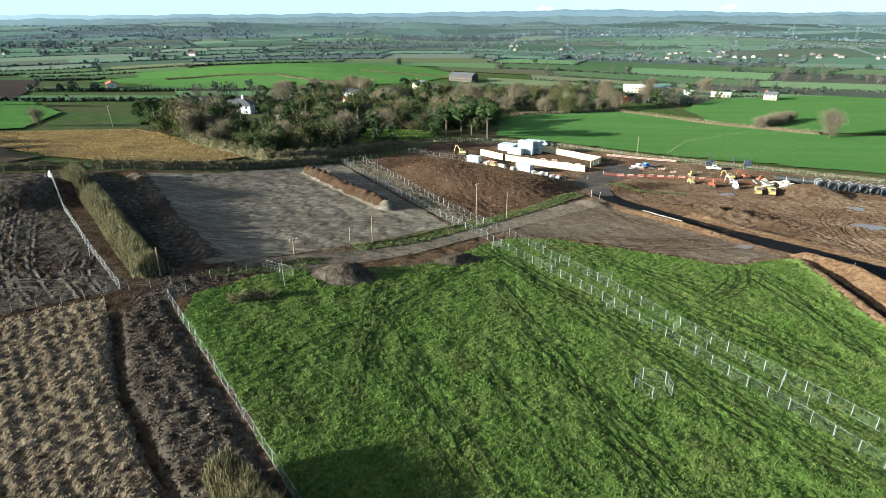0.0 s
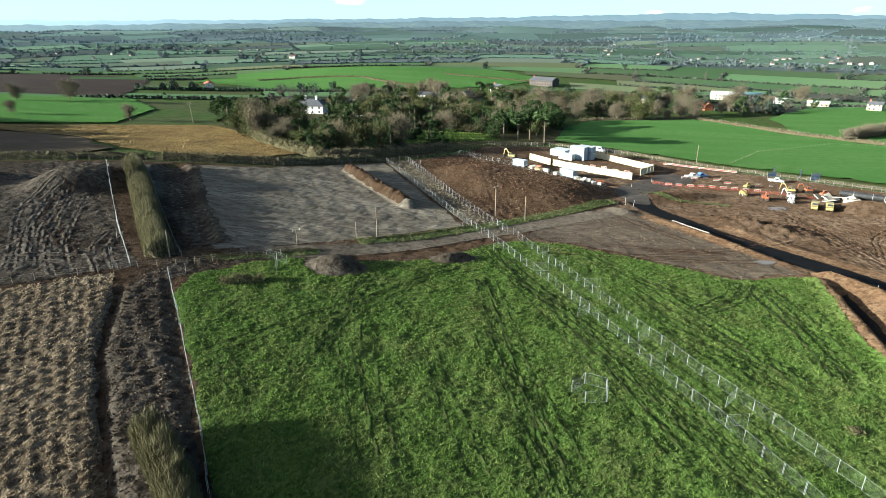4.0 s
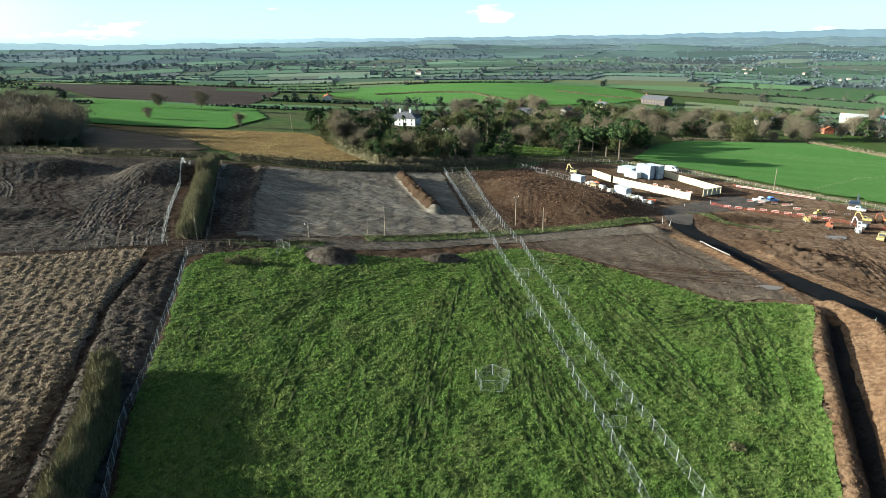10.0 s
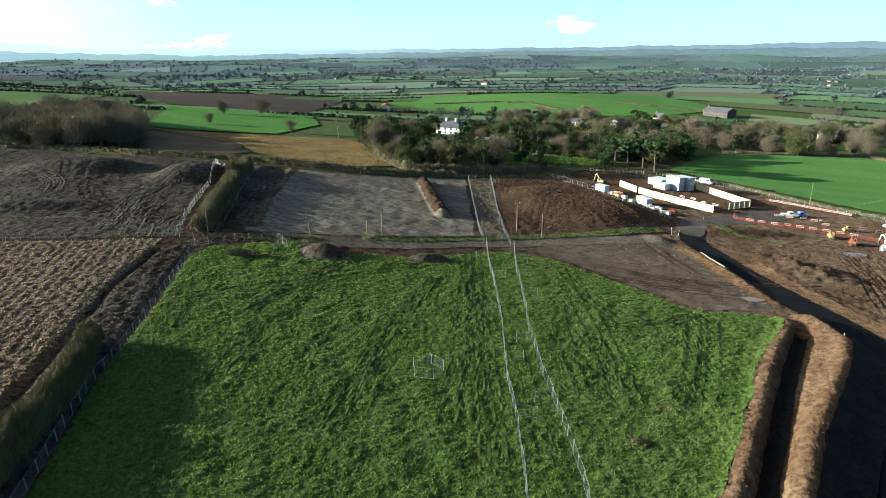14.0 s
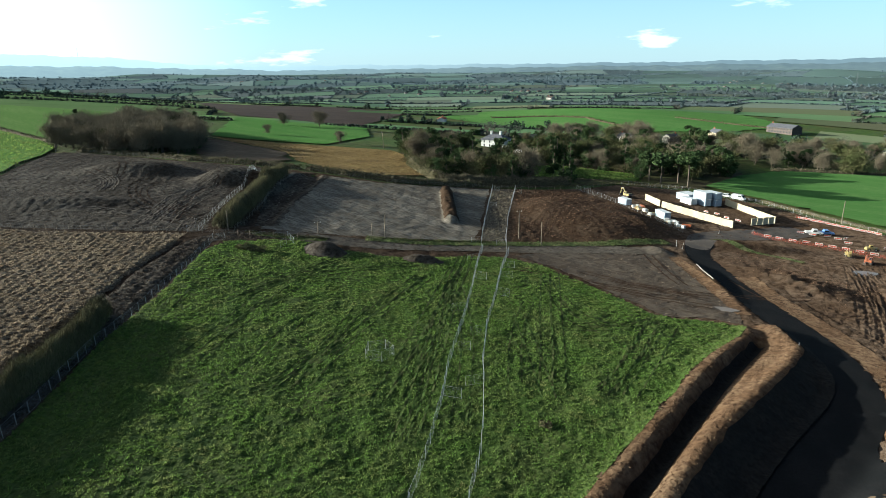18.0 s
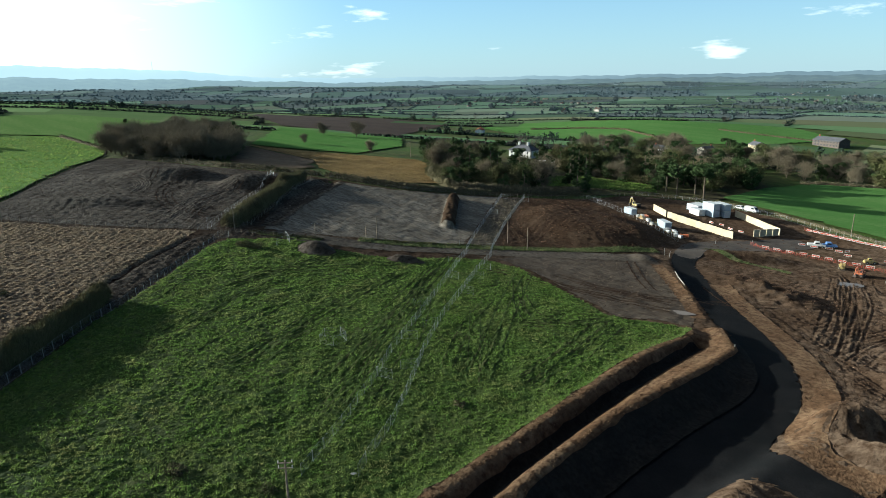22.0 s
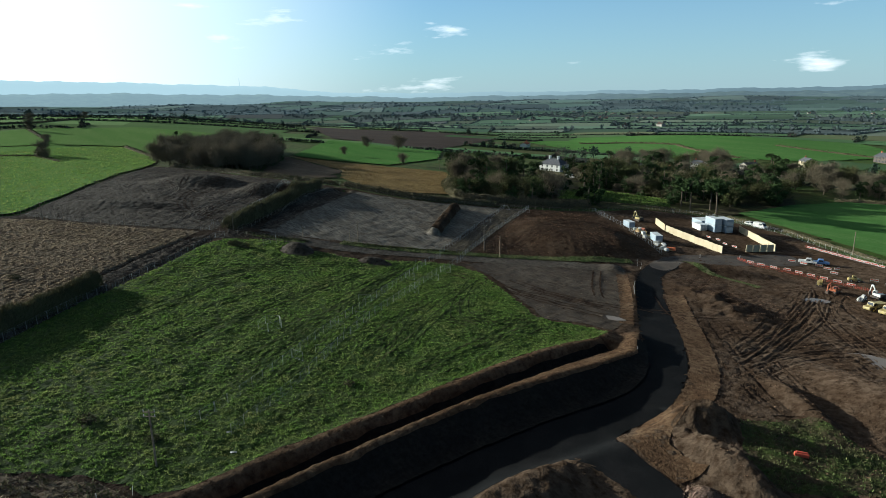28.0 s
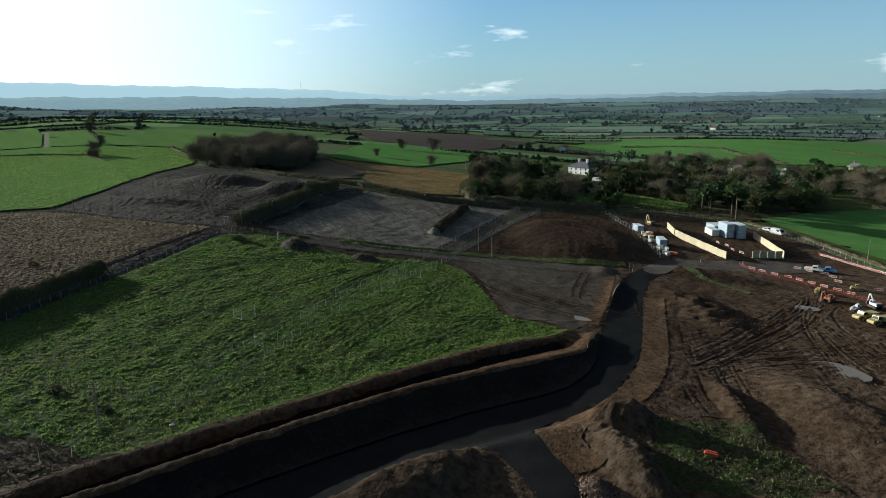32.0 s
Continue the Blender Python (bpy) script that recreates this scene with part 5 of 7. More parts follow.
# low hills at the skyline
def ridge(name, r, low, rows, label, seed, material):
    V, F = [], []
    az = np.arange(-70, 160, 0.25)
    for i, a in enumerate(az):
        top = float(np.interp(a, [q[0] for q in rows], [q[1] for q in rows])) + 4 * math.sin(a * 0.9 + seed) * math.sin(a * 0.31 + seed) + 2.0 * math.sin(a * 2.7 + seed * 2) + 1.2 * math.sin(a * 7.1 + seed)
        x, y = -math.sin(radians(a)), math.cos(radians(a))
        for j, (dr, k) in enumerate(((-420, 0), (-260, 0.35), (-110, 0.8), (0, 1.0), (90, 0.8))):
            V.append((x * (r + dr), y * (r + dr), low + (top - low) * k))
    m = 5
    F = [(i * m + j, i * m + j + 1, (i + 1) * m + j + 1, (i + 1) * m + j) for i in range(len(az) - 1) for j in range(m - 1)]
    return tagged(new(name, mesh_of(name, V, F, material)), label, "hills", kind="structure")


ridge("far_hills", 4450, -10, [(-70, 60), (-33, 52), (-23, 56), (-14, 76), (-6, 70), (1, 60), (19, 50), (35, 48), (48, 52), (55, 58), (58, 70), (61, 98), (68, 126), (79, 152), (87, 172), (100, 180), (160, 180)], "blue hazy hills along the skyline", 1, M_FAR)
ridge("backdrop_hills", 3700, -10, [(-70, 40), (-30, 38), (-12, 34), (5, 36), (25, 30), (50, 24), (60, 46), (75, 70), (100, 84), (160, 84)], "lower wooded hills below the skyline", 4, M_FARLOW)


# ---- fences ----
PANEL_W, PANEL_H = 2.8, 1.75


def panel_meshes():
    bm = B()
    for x in (0.03, PANEL_W - 0.03):
        tube(bm, (x, 0, 0.05), (x, 0, PANEL_H), 0.024, n=5)
    for z in (0.12, PANEL_H - 0.03):
        tube(bm, (0.03, 0, z), (PANEL_W - 0.03, 0, z), 0.012, n=4)
    frame_mesh = bpy.data.meshes.new("panel")
    bm.to_mesh(frame_mesh)
    bm.free()
    bm = B()
    for i in range(1, 14):
        x = PANEL_W * i / 14
        tube(bm, (x, 0, 0.12), (x, 0, PANEL_H - 0.03), 0.003, n=3)
    for i in range(1, 6):
        z = 0.12 + (PANEL_H - 0.15) * i / 6
        tube(bm, (0.03, 0.004, z), (PANEL_W - 0.03, 0.004, z), 0.003, n=3)
    wires = bpy.data.meshes.new("infill")
    bm.to_mesh(wires)
    bm.free()
    for me in (frame_mesh, wires):
        me.materials.append(M_STEEL)
    return frame_mesh, wires


PANEL, INFILL = panel_meshes()


def panel(name, parent, m):
    p = part(name, PANEL, parent=parent)
    p.matrix_basis = m
    tagged(part("infill", INFILL, parent=p), kind="stuff")
    return p


def spots(line, gap):
    """Evenly spaced places along a line of plan points, with the heading at each."""
    out, left = [], 0.0
    for a, b in zip(line, line[1:]):
        ln = math.dist(a, b)
        ang = math.degrees(math.atan2(b[1] - a[1], b[0] - a[0]))
        s = left
        while s < ln:
            out.append((a[0] + (b[0] - a[0]) * s / ln, a[1] + (b[1] - a[1]) * s / ln, ang))
            s += gap
        left = s - ln
    return out


def mesh_fence(line, label, extra=()):
    x0, y0 = line[0]
    thing = empty("mesh_fence", pose(x0, y0, gz(x0, y0)), label, "fence")
    at = spots(line, PANEL_W)
    for x, y, a in at:
        x2, y2 = x + PANEL_W * math.cos(radians(a)), y + PANEL_W * math.sin(radians(a))
        z, z2 = gz(x, y), gz(x2, y2)
        panel("panel", thing, pose(x0, y0, gz(x0, y0)).inverted() @ pose(x, y, z + 0.02, R.normal(0, 1.2), -math.degrees(math.atan2(z2 - z, PANEL_W)), a + R.normal(0, 1.5)))
    for i in extra:
        if i < len(at):
            x, y, a = at[i]
            panel("brace_panel", thing, pose(x0, y0, gz(x0, y0)).inverted() @ pose(x, y, gz(x, y) + 0.02, R.normal(0, 2), 0, a + R.choice([-70, 75, 100])))
    return thing


mesh_fence([(5, 130), (12, 116.5), (20.5, 101.5), (27.5, 88.5), (36, 71.5), (41.5, 62), (46, 53.5), (51, 43)], "galvanised mesh fence panels crossing the pasture", (4, 9, 16, 22, 27))
mesh_fence([(11.5, 132), (18.5, 116.5), (27, 100), (33, 87.5), (40, 75), (46.5, 65), (51.5, 56.5), (56, 47)], "second line of galvanised mesh fence panels", (5, 8, 12, 19, 25))
mesh_fence([(-37, 203), (-19.5, 171.5), (-2, 140.5), (3.5, 131.5)], "galvanised mesh fence beside a rubble corridor", (1, 12, 28))
mesh_fence([(-32, 212), (-8.5, 166), (4.5, 142.5), (10, 133.5)], "galvanised mesh fence along the soil stockpile", (3, 30))
mesh_fence([(-17, 236), (9, 221), (31, 203), (37, 197)], "galvanised mesh fence at the edge of the compound", (2, 9))
mesh_fence([(-8, 264), (17, 273), (49, 265.5), (79, 246), (108, 233.5), (151, 211.5), (200, 187)], "galvanised mesh fence along the meadow boundary", (4, 15))
mesh_fence([(-43, 84), (-30.3, 67), (-19.3, 52), (-10.3, 39), (-0.3, 28), (9.5, 16.5)], "galvanised mesh fence between pasture and lane", (0,))
mesh_fence([(-51, 85.5), (-64, 100.5), (-79, 119), (-98, 143)], "galvanised mesh fence beside the hedgerow", (0, 2))
mesh_fence([(-32, 97.6), (-29, 96.2), (-28, 93.4)], "two loose mesh panels at the pasture corner")
pen = empty("mesh_pen", pose(25.5, 67, gz(25.5, 67)), "small six-sided pen of mesh panels round a hole in the pasture", "fence")
for k in range(5):
    panel("panel", pen, pose(2.4 * math.cos(k * 1.2566 + 0.6), 2.4 * math.sin(k * 1.2566 + 0.6), 0.03, 0, 0, math.degrees(k * 1.2566 + 0.6) + 126))


def post_mesh(h=1.35, r=0.06):
    bm = B()
    tube(bm, (0, 0, -0.2), (0, 0, h), r, r * 0.85, 6)
    me = bpy.data.meshes.new("post")
    bm.to_mesh(me)
    bm.free()
    me.materials.append(M_WOOD)
    return me


POST = post_mesh()
M_WIRE = mat("fence_wire", (0.34, 0.34, 0.33), rough=0.5, metal=0.6)


def wire_fence(line, label, gap=3.0, wires=(0.5, 0.85, 1.2)):
    x0, y0 = line[0]
    inv = pose(x0, y0, gz(x0, y0)).inverted()
    thing = empty("post_fence", pose(x0, y0, gz(x0, y0)), label, "fence")
    at = spots(line, gap)
    for x, y, a in at:
        p = part("post", POST, parent=thing)
        p.matrix_basis = inv @ pose(x, y, gz(x, y), R.normal(0, 2), R.normal(0, 2), R.uniform(0, 360))
    bm = B()
    for (x, y, _), (x2, y2, _) in zip(at, at[1:]):
        for h in wires:
            tube(bm, inv @ Vector((x, y, gz(x, y) + h)), inv @ Vector((x2, y2, gz(x2, y2) + h)), 0.008, n=3)
    part("wire", bm, M_WIRE, thing)
    return thing


wire_fence([(-203, 114), (-199, 120.5), (-191, 127.5), (-169, 134.5), (-143, 140), (-118, 150), (-98, 159), (-80, 166), (-65, 173), (-55, 184), (-40, 202), (-26, 222), (-16, 239), (-9, 263)], "wooden post and wire fence at the foot of the wood")
wire_fence([(-203, 113), (-180, 97), (-147, 71), (-113, 45), (-121, 8), (-129, -30)], "wooden post and wire fence along the west meadow")
wire_fence([(-112, 44), (-97, 53), (-78, 64.5), (-63, 76), (-51, 84.5), (-44, 89), (-37, 94), (-29.5, 99)], "wooden post and wire fence along the stubble")
wire_fence([(-45.5, 92), (-66, 117.5), (-96, 155)], "wooden post and wire fence on the sunny side of the hedgerow")
wire_fence([(90, 257), (110, 290), (150, 318), (185, 312)], "line of wooden posts across the meadow", 3.2, (1.0,))


# ---- compound ----
def wall_panel_mesh(w, h, t):
    bm = B()
    box(bm, 0, -t / 2, 0, w - 0.02, t / 2, h, 0.012)
    box(bm, 0.02, -t / 2 - 0.05, 0, 0.12, t / 2 + 0.05, h - 0.02)
    me = bpy.data.meshes.new("panel")
    bm.to_mesh(me)
    bm.free()
    me.materials.append(M_CREAM)
    return me


HOARD = wall_panel_mesh(2.4, 2.5, 0.16)


def hoarding(a, b, label, z=None):
    ang = math.degrees(math.atan2(b[1] - a[1], b[0] - a[0]))
    thing = empty("hoarding", pose(*a, gz(*a)), label, "hoarding")
    inv = pose(*a, gz(*a)).inverted()
    n = max(1, round(math.dist(a, b) / 2.4))
    for i in range(n):
        x, y = a[0] + (b[0] - a[0]) * i / n, a[1] + (b[1] - a[1]) * i / n
        p = part("panel", HOARD, parent=thing)
        p.matrix_basis = inv @ pose(x, y, gz(x, y) - 0.05, 0, 0, ang)
    return thing


hoarding((20, 230.5), (47.5, 217.5), "long cream hoarding of joined panels")
hoarding((11, 239), (19, 231.5), "short cream hoarding at the compound corner")
hoarding((57.5, 235.5), (37, 255), "cream hoarding of ribbed panels")
hoarding((51.5, 226.5), (57.3, 235), "pale end hoarding closing the compound")


# ---- white villa ----
def villa(x, y, turn):
    t = empty("villa", pose(x, y, gz(x, y), 0, 0, turn), "white rendered villa with a slate hipped roof and two chimneys", "house")
    bm = B()
    box(bm, -7.5, -5, -0.5, 7.5, 5, 4.7, 0.05)
    part("wall", bm, M_WHITE, t)
    bm = B()
    box(bm, -8.1, -5.6, 4.7, 8.1, 5.6, 4.9)
    lo = [bm.verts.new(p) for p in ((-8.1, -5.6, 4.9), (8.1, -5.6, 4.9), (8.1, 5.6, 4.9), (-8.1, 5.6, 4.9))]
    hi = [bm.verts.new(p) for p in ((-3, 0, 8.3), (3, 0, 8.3))]
    for f in ((lo[0], lo[1], hi[1], hi[0]), (lo[1], lo[2], hi[1]), (lo[2], lo[3], hi[0], hi[1]), (lo[3], lo[0], hi[0])):
        bm.faces.new(f)
    part("roof", bm, M_SLATE, t)
    for cx in (-3, 3):
        bm = B()
        box(bm, cx - 0.5, -0.8, 7.2, cx + 0.5, 0.8, 10.0, 0.04)
        box(bm, cx - 0.6, -0.9, 9.7, cx + 0.6, 0.9, 9.9)
        part("chimney", bm, M_WHITE, t)
    for side in (-1, 1):
        for k in range(4):
            for z in (0.6, 2.9):
                bm = B()
                box(bm, -5.8 + k * 3.6, side * 5.0 - 0.04, z, -4.9 + k * 3.6, side * 5.0 + 0.04, z + 1.3)
                w = part("window", bm, M_GLASS, t)
    return t


villa(-115.5, 334.5, 4).scale = (1.05, 1.0, 0.95)


# ---- grass tufts, stalks, wheel ruts ----
def scatter(poly, per_m2, seed, near=None):
    r = np.random.RandomState(seed)
    px, py = np.array(poly).T
    n = int((px.max() - px.min()) * (py.max() - py.min()) * per_m2)
    x, y = r.uniform(px.min(), px.max(), n), r.uniform(py.min(), py.max(), n)
    ok = inside_of(x, y, poly)
    return x[ok], y[ok], r


def tufts(name, poly, per_m2, size, material, label, category, seed, relief, wide=0.3, lean=0.55, blades_each=3, skip=(), worn=()):
    x, y, r = scatter(poly, per_m2, seed)
    keep = (waves(x, y, 3.0, seed) + 0.7 * waves(x, y, 11, seed + 1) + r.normal(0, 1.2, len(x))) > -0.6
    for s in skip:
        keep &= ~inside_of(x, y, s)
    for line in worn:
        keep &= along(x, y, line, 1.0)[0] > 0.22
    x, y = x[keep], y[keep]
    x, y = np.repeat(x, blades_each) + r.normal(0, size * 0.5, len(x) * blades_each), np.repeat(y, blades_each) + r.normal(0, size * 0.5, len(y) * blades_each)
    z = ground(x, y) + relief(x, y) + 0.02
    v, f = blades(np.stack([x, y, z], 1), 1, size, 0, seed, lean, wide)
    return tagged(new(name, mesh_of(name, v, f, material, False)), label, category, kind="stuff")


RUTS = [
    [(6.4, 120.5), (20.3, 94.1), (31.7, 73.9), (39.1, 60.7), (43.6, 51.4)],
    [(6.9, 122.5), (21.5, 94.6), (32.8, 74.4), (40.1, 61.2), (44.6, 52.1)],
    [(8.7, 100.5), (14.5, 77.0), (18.4, 61.1), (21.4, 48.0)],
    [(10.4, 100.7), (16.1, 77.9), (19.8, 61.8), (22.7, 48.7)],
    [(-5.6, 77.6), (-2.0, 64.7), (4.2, 50.9)],
    [(27.5, 123.2), (39.5, 99.3), (47.5, 84.5), (52.7, 73.5)],
    [(28.9, 125.0), (40.9, 101.1), (48.9, 85.9), (54.0, 75.2)],
    [(36.7, 111.0), (44.8, 102.4), (52.5, 101.5), (57.4, 110.2)],
    [(56.7, 110.3), (59.7, 89.4), (59.3, 77.3)],
    [(-13.0, 72.8), (-8.6, 88.3), (1.4, 106.7)],
    [(-12.2, 85.9), (-4.0, 99.4), (4.4, 111.5)],
    [(-11.8, 97.6), (-11.3, 77.6), (-11.0, 63.6)],
    [(-10.9, 98.2), (-10.1, 77.7), (-9.7, 64.7)],
    [(-7.5, 71.7), (-1.2, 57.6), (2.9, 48.9)],
    [(4.6, 72.9), (10.4, 58.5), (14.3, 49.6)],
    [(10.8, 79.8), (17.9, 63.3), (22.3, 51.6)],
    [(-8.7, 84.9), (-18.2, 72.1), (-24.7, 63.5)],
    [(19.0, 68.3), (24.1, 53.5)],
    [(-21.3, 63.8), (-15.6, 56.5)],
    [(10.3, 111.4), (27.3, 75.2), (35.0, 57.6)],
    [(12.1, 113.5), (29.1, 76.9), (36.8, 59.1)],
    [(35.9, 95.7), (47.6, 80.8), (53.8, 72.4)],
    [(29.8, 119.2), (44.4, 98.9), (52.1, 99.1)],
    [(45.5, 58.4), (33.6, 79.3), (17.2, 99.4)],
]
RUTS += [[(55, 111), (53, 104), (48, 98), (44, 94)], [(57, 111), (54, 103), (49, 97), (45, 94)], [(28, 116), (30, 112), (29, 108)], [(57, 107), (59, 92), (60, 78)], [(60, 110), (62, 94), (63, 79)], [(34, 103), (40, 87), (48, 73)]]
RUT_LINES = []
for k, line in enumerate(RUTS):
    RUT_LINES.append(soften(line, 2, False))
    RUT_LINES.append(sides(RUT_LINES[-1], 2.0)[1])
tufts("grass_tufts", GRASS, 6.5, 0.24, M_TUFT, "rough tufts of pasture grass", "grass", 81, lumps, 0.2, 0.8, 8, (HEAP_A, HEAP_B), RUT_LINES)
tufts("grass_tufts", [(-208, 118), (-181, 97), (-148, 70.5), (-114.5, 44), (-140, 0), (-300, 0), (-300, 128), (-232, 128)], 0.9, 0.45, M_TUFT, "meadow grass catching the low sun", "grass", 80, lambda x, y: 0.42, 0.4, 0.6, 2)
tufts("grass_tufts", PITGREEN, 5.0, 0.26, M_VERGE, "rough weedy grass tufts", "grass", 82, lumps, 0.26, 0.5, 3)
tufts("stubble_stalks", STUB, 13.0, 0.2, M_STALK, "broken dry stalks and trash on the stubble", "stubble", 83, furrows, 0.3, 0.8, 3)
tufts("maize_stalks", FIELDS[0][1], 6.0, 0.3, mat("maize_stalk", (0.25, 0.175, 0.08), (0.17, 0.12, 0.055), None, scale=0.1, per_island=0.35), "dry golden maize stalks", "stubble", 84, lambda x, y: 0.4, 0.22, 0.4, 2)
tufts("grass_tufts", GLADE, 2.0, 0.8, M_TUFT, "long rough grass in the glade", "grass", 85, lambda x, y: 0.0, 0.4, 0.5, 3)
tufts("earth_clods", LANE, 7.0, 0.16, mat("clod", (0.06, 0.045, 0.032), (0.09, 0.068, 0.05), None, scale=0.5, per_island=0.4), "clods of turned earth in the lane", "earth", 86, clods, 0.9, 0.7, 2)
tufts("earth_clods", [(56, 176), (68, 160), (86, 158), (90, 168), (76, 178), (60, 186)], 7.0, 0.13, mat("red_clod", (0.085, 0.052, 0.033), (0.12, 0.078, 0.053), None, scale=0.5, per_island=0.35), "clods on the red earth heaps", "earth", 87, lambda x, y: 0.0, 0.9, 0.7, 2)
tufts("rubble", CORRIDOR, 6.0, 0.2, mat("rubble_stone", (0.2, 0.17, 0.12), (0.13, 0.11, 0.075), None, scale=0.5, per_island=0.4), "rough rubble and weeds in the fenced corridor", "rubble", 88, clods, 0.7, 0.8, 2)
tufts("earth_clods", BERMS, 6.0, 0.1, mat("clay_clod", (0.14, 0.09, 0.056), (0.1, 0.062, 0.04), None, scale=0.5, per_island=0.35), "loose clods on the clay banks", "earth", 89, lambda x, y: 0.0, 0.8, 0.7, 2)
tufts("earth_clods", DARK, 1.6, 0.16, mat("dark_clod", (0.07, 0.05, 0.036), (0.11, 0.083, 0.06), None, scale=0.3, per_island=0.4), "clods on the stripped topsoil", "earth", 90, lambda x, y: 0.0, 0.8, 0.7, 2)
tufts("earth_clods", GREY, 1.6, 0.13, mat("grey_clod", (0.13, 0.1, 0.075), (0.07, 0.054, 0.04), None, scale=0.3, per_island=0.4), "clods on the levelled subsoil", "earth", 91, lambda x, y: 0.0, 0.8, 0.7, 2)

tufts("earth_clods", [(88, 122), (96, 138), (80, 152), (60, 160), (52, 176), (50, 200), (84, 206), (112, 196), (140, 180), (130, 70), (96, 84), (94, 104)], 1.6, 0.12, bpy.data.materials["red_clod"], "clods and crumbs on the bare red earth", "earth", 93, lambda x, y: 0.0, 0.9, 0.7, 2)
tufts("earth_clods", MOUND, 1.4, 0.2, mat("brown_clod", (0.12, 0.072, 0.045), (0.07, 0.042, 0.027), None, scale=0.5, per_island=0.35), "clods on the topsoil stockpile", "earth", 94, lambda x, y: 0.0, 0.9, 0.7, 2)
tufts("earth_clods", FLAT, 1.2, 0.15, bpy.data.materials["grey_clod"], "crumbs of earth on the mud flat", "earth", 95, lambda x, y: 0.0, 0.9, 0.7, 2)

for line in RUT_LINES:
    ribbon("wheel_rut", line, 0.15, 0.17, M_RUT, None, "dark wheel rut pressed into the pasture", "rut", 0.5, 3, wobble=0.02, relief=lumps)
M_TRACK = mat("dried_track_soil", (0.15, 0.128, 0.105), (0.1, 0.084, 0.068), (0.06, 0.048, 0.038), scale=0.5, fine=2.0, bump=0.6, bump_scale=4, matt=0.6)
PALE_TRACKS = [
    [(-68, 79), (-76, 90), (-85, 100), (-93, 113), (-92, 119)],
    [(-60, 80), (-68, 88), (-75, 99), (-85, 116)],
    [(-66, 80), (-77, 93), (-82, 102), (-90, 116)],
    [(-129, 94), (-127, 100), (-116, 98), (-106, 90)],
    [(-122, 92), (-124, 98), (-116, 96), (-110, 90)],
    [(-94, 73), (-88, 78), (-79, 82), (-78, 89)],
    [(-54, 83), (-61, 90), (-64, 99)],
    [(-73, 82), (-66, 85), (-58, 86)],
]
for line in PALE_TRACKS:
    for off in (-1.8, -0.9, 0.9, 1.8):
        ribbon("tyre_mark", sides(soften(line, 2, False), abs(off))[int(off > 0)], 0.24, 0.13, M_TRACK, None, "pale dried tyre mark over the dark topsoil", "tyre mark", 0.6, 3, wobble=0.1, relief=scraped)
for line in (q for q in MARKS if q[0][0] <= 78):
    for off in (-1.0, 1.0):
        ribbon("tyre_mark", sides(soften(line, 2, False), abs(off))[int(off > 0)], 0.2, 0.13, M_MUD, None, "dark tyre mark in the bare earth", "tyre mark", 0.6, 3, wobble=0.1, relief=levelled if line[0][0] > 15 else scraped)

for line, half, seed in (([(-19, 112), (-9, 119.5), (2, 133), (15, 149), (27, 163), (38, 178)], 2.2, 96), ([(-39, 94), (-31, 98), (-24, 103)], 1.4, 97), ([(47, 191), (56, 187.5), (66, 186.5), (72, 186)], 1.0, 98)):
    lo, hi = sides(soften(line, 2, False), half)
    tufts("grass_tufts", lo + hi[::-1], 6.0, 0.3, M_VERGE, "long rough grass on the verge", "grass", seed, lambda x, y: 0.15, 0.28, 0.6, 3)
tufts("weeds", [(65, 31.5), (57, 28.8), (46, 17.5), (40, 3), (52, -14), (70, -10), (66.5, 12)], 6.0, 0.35, mat("dead_weed", (0.17, 0.14, 0.09), (0.1, 0.105, 0.045), None, scale=0.3, per_island=0.4), "dead weeds and rough grass", "weeds", 99, clods, 0.25, 0.6, 3)

# ---- puddles ----
M_WATER = mat("muddy_water", (0.16, 0.13, 0.1), rough=0.25, spec=0.6)
for cx, cy, rx, ry, turn in ((63.5, 127.5, 3.2, 1.2, 20), (117, 174, 3.4, 2.2, 10), (107, 152, 5.5, 3.4, 0), (85.5, 187, 3.5, 2.0, 30)):
    c, s = math.cos(radians(turn)), math.sin(radians(turn))
    ring = [(cx + rx * math.cos(q) * c - ry * math.sin(q) * s, cy + rx * math.cos(q) * s + ry * math.sin(q) * c) for q in np.linspace(0, 6.283, 15)[:-1]]
    ring = ragged(ring, 0.8, 0.25, int(cx * 3) % 50)
    z = sum(gz(*p) for p in ring) / len(ring) + 0.07
    bm = B()
    top, low = [bm.verts.new((x, y, z)) for x, y in ring], [bm.verts.new((x, y, z - 0.5)) for x, y in ring]
    bm.faces.new(top)
    for i in range(len(ring)):
        bm.faces.new((low[i], low[(i + 1) % len(ring)], top[(i + 1) % len(ring)], top[i]))
    tagged(part("puddle", bm, M_WATER), "still muddy puddle reflecting the sky", "puddle", kind="structure")
hedge("straw_bush", [(-34, 84.3), (-31, 85.4), (-27.5, 87.2)], 1.1, 1.7, "mound of dry straw-coloured brambles in the pasture", 700, M_IVY, M_SCRUB, 68, 0.14, 0.55)["category"] = "bush"
hedge("bramble_bank", [(-42, 92.5), (-35, 96.5), (-28, 101.5), (-24, 104)], 0.9, 0.9, "low brambles on the bank above the pasture", 160, M_IVY, M_TWIG, 69, 0.12, 0.6)["category"] = "bush"
hedge("bramble_bank", [(-17, 114.5), (-10, 121), (0, 133), (4, 138)], 0.7, 0.7, "low green weeds along the ditch", 160, M_IVY, M_TUFT, 70, 0.12, 0.6)["category"] = "bush"


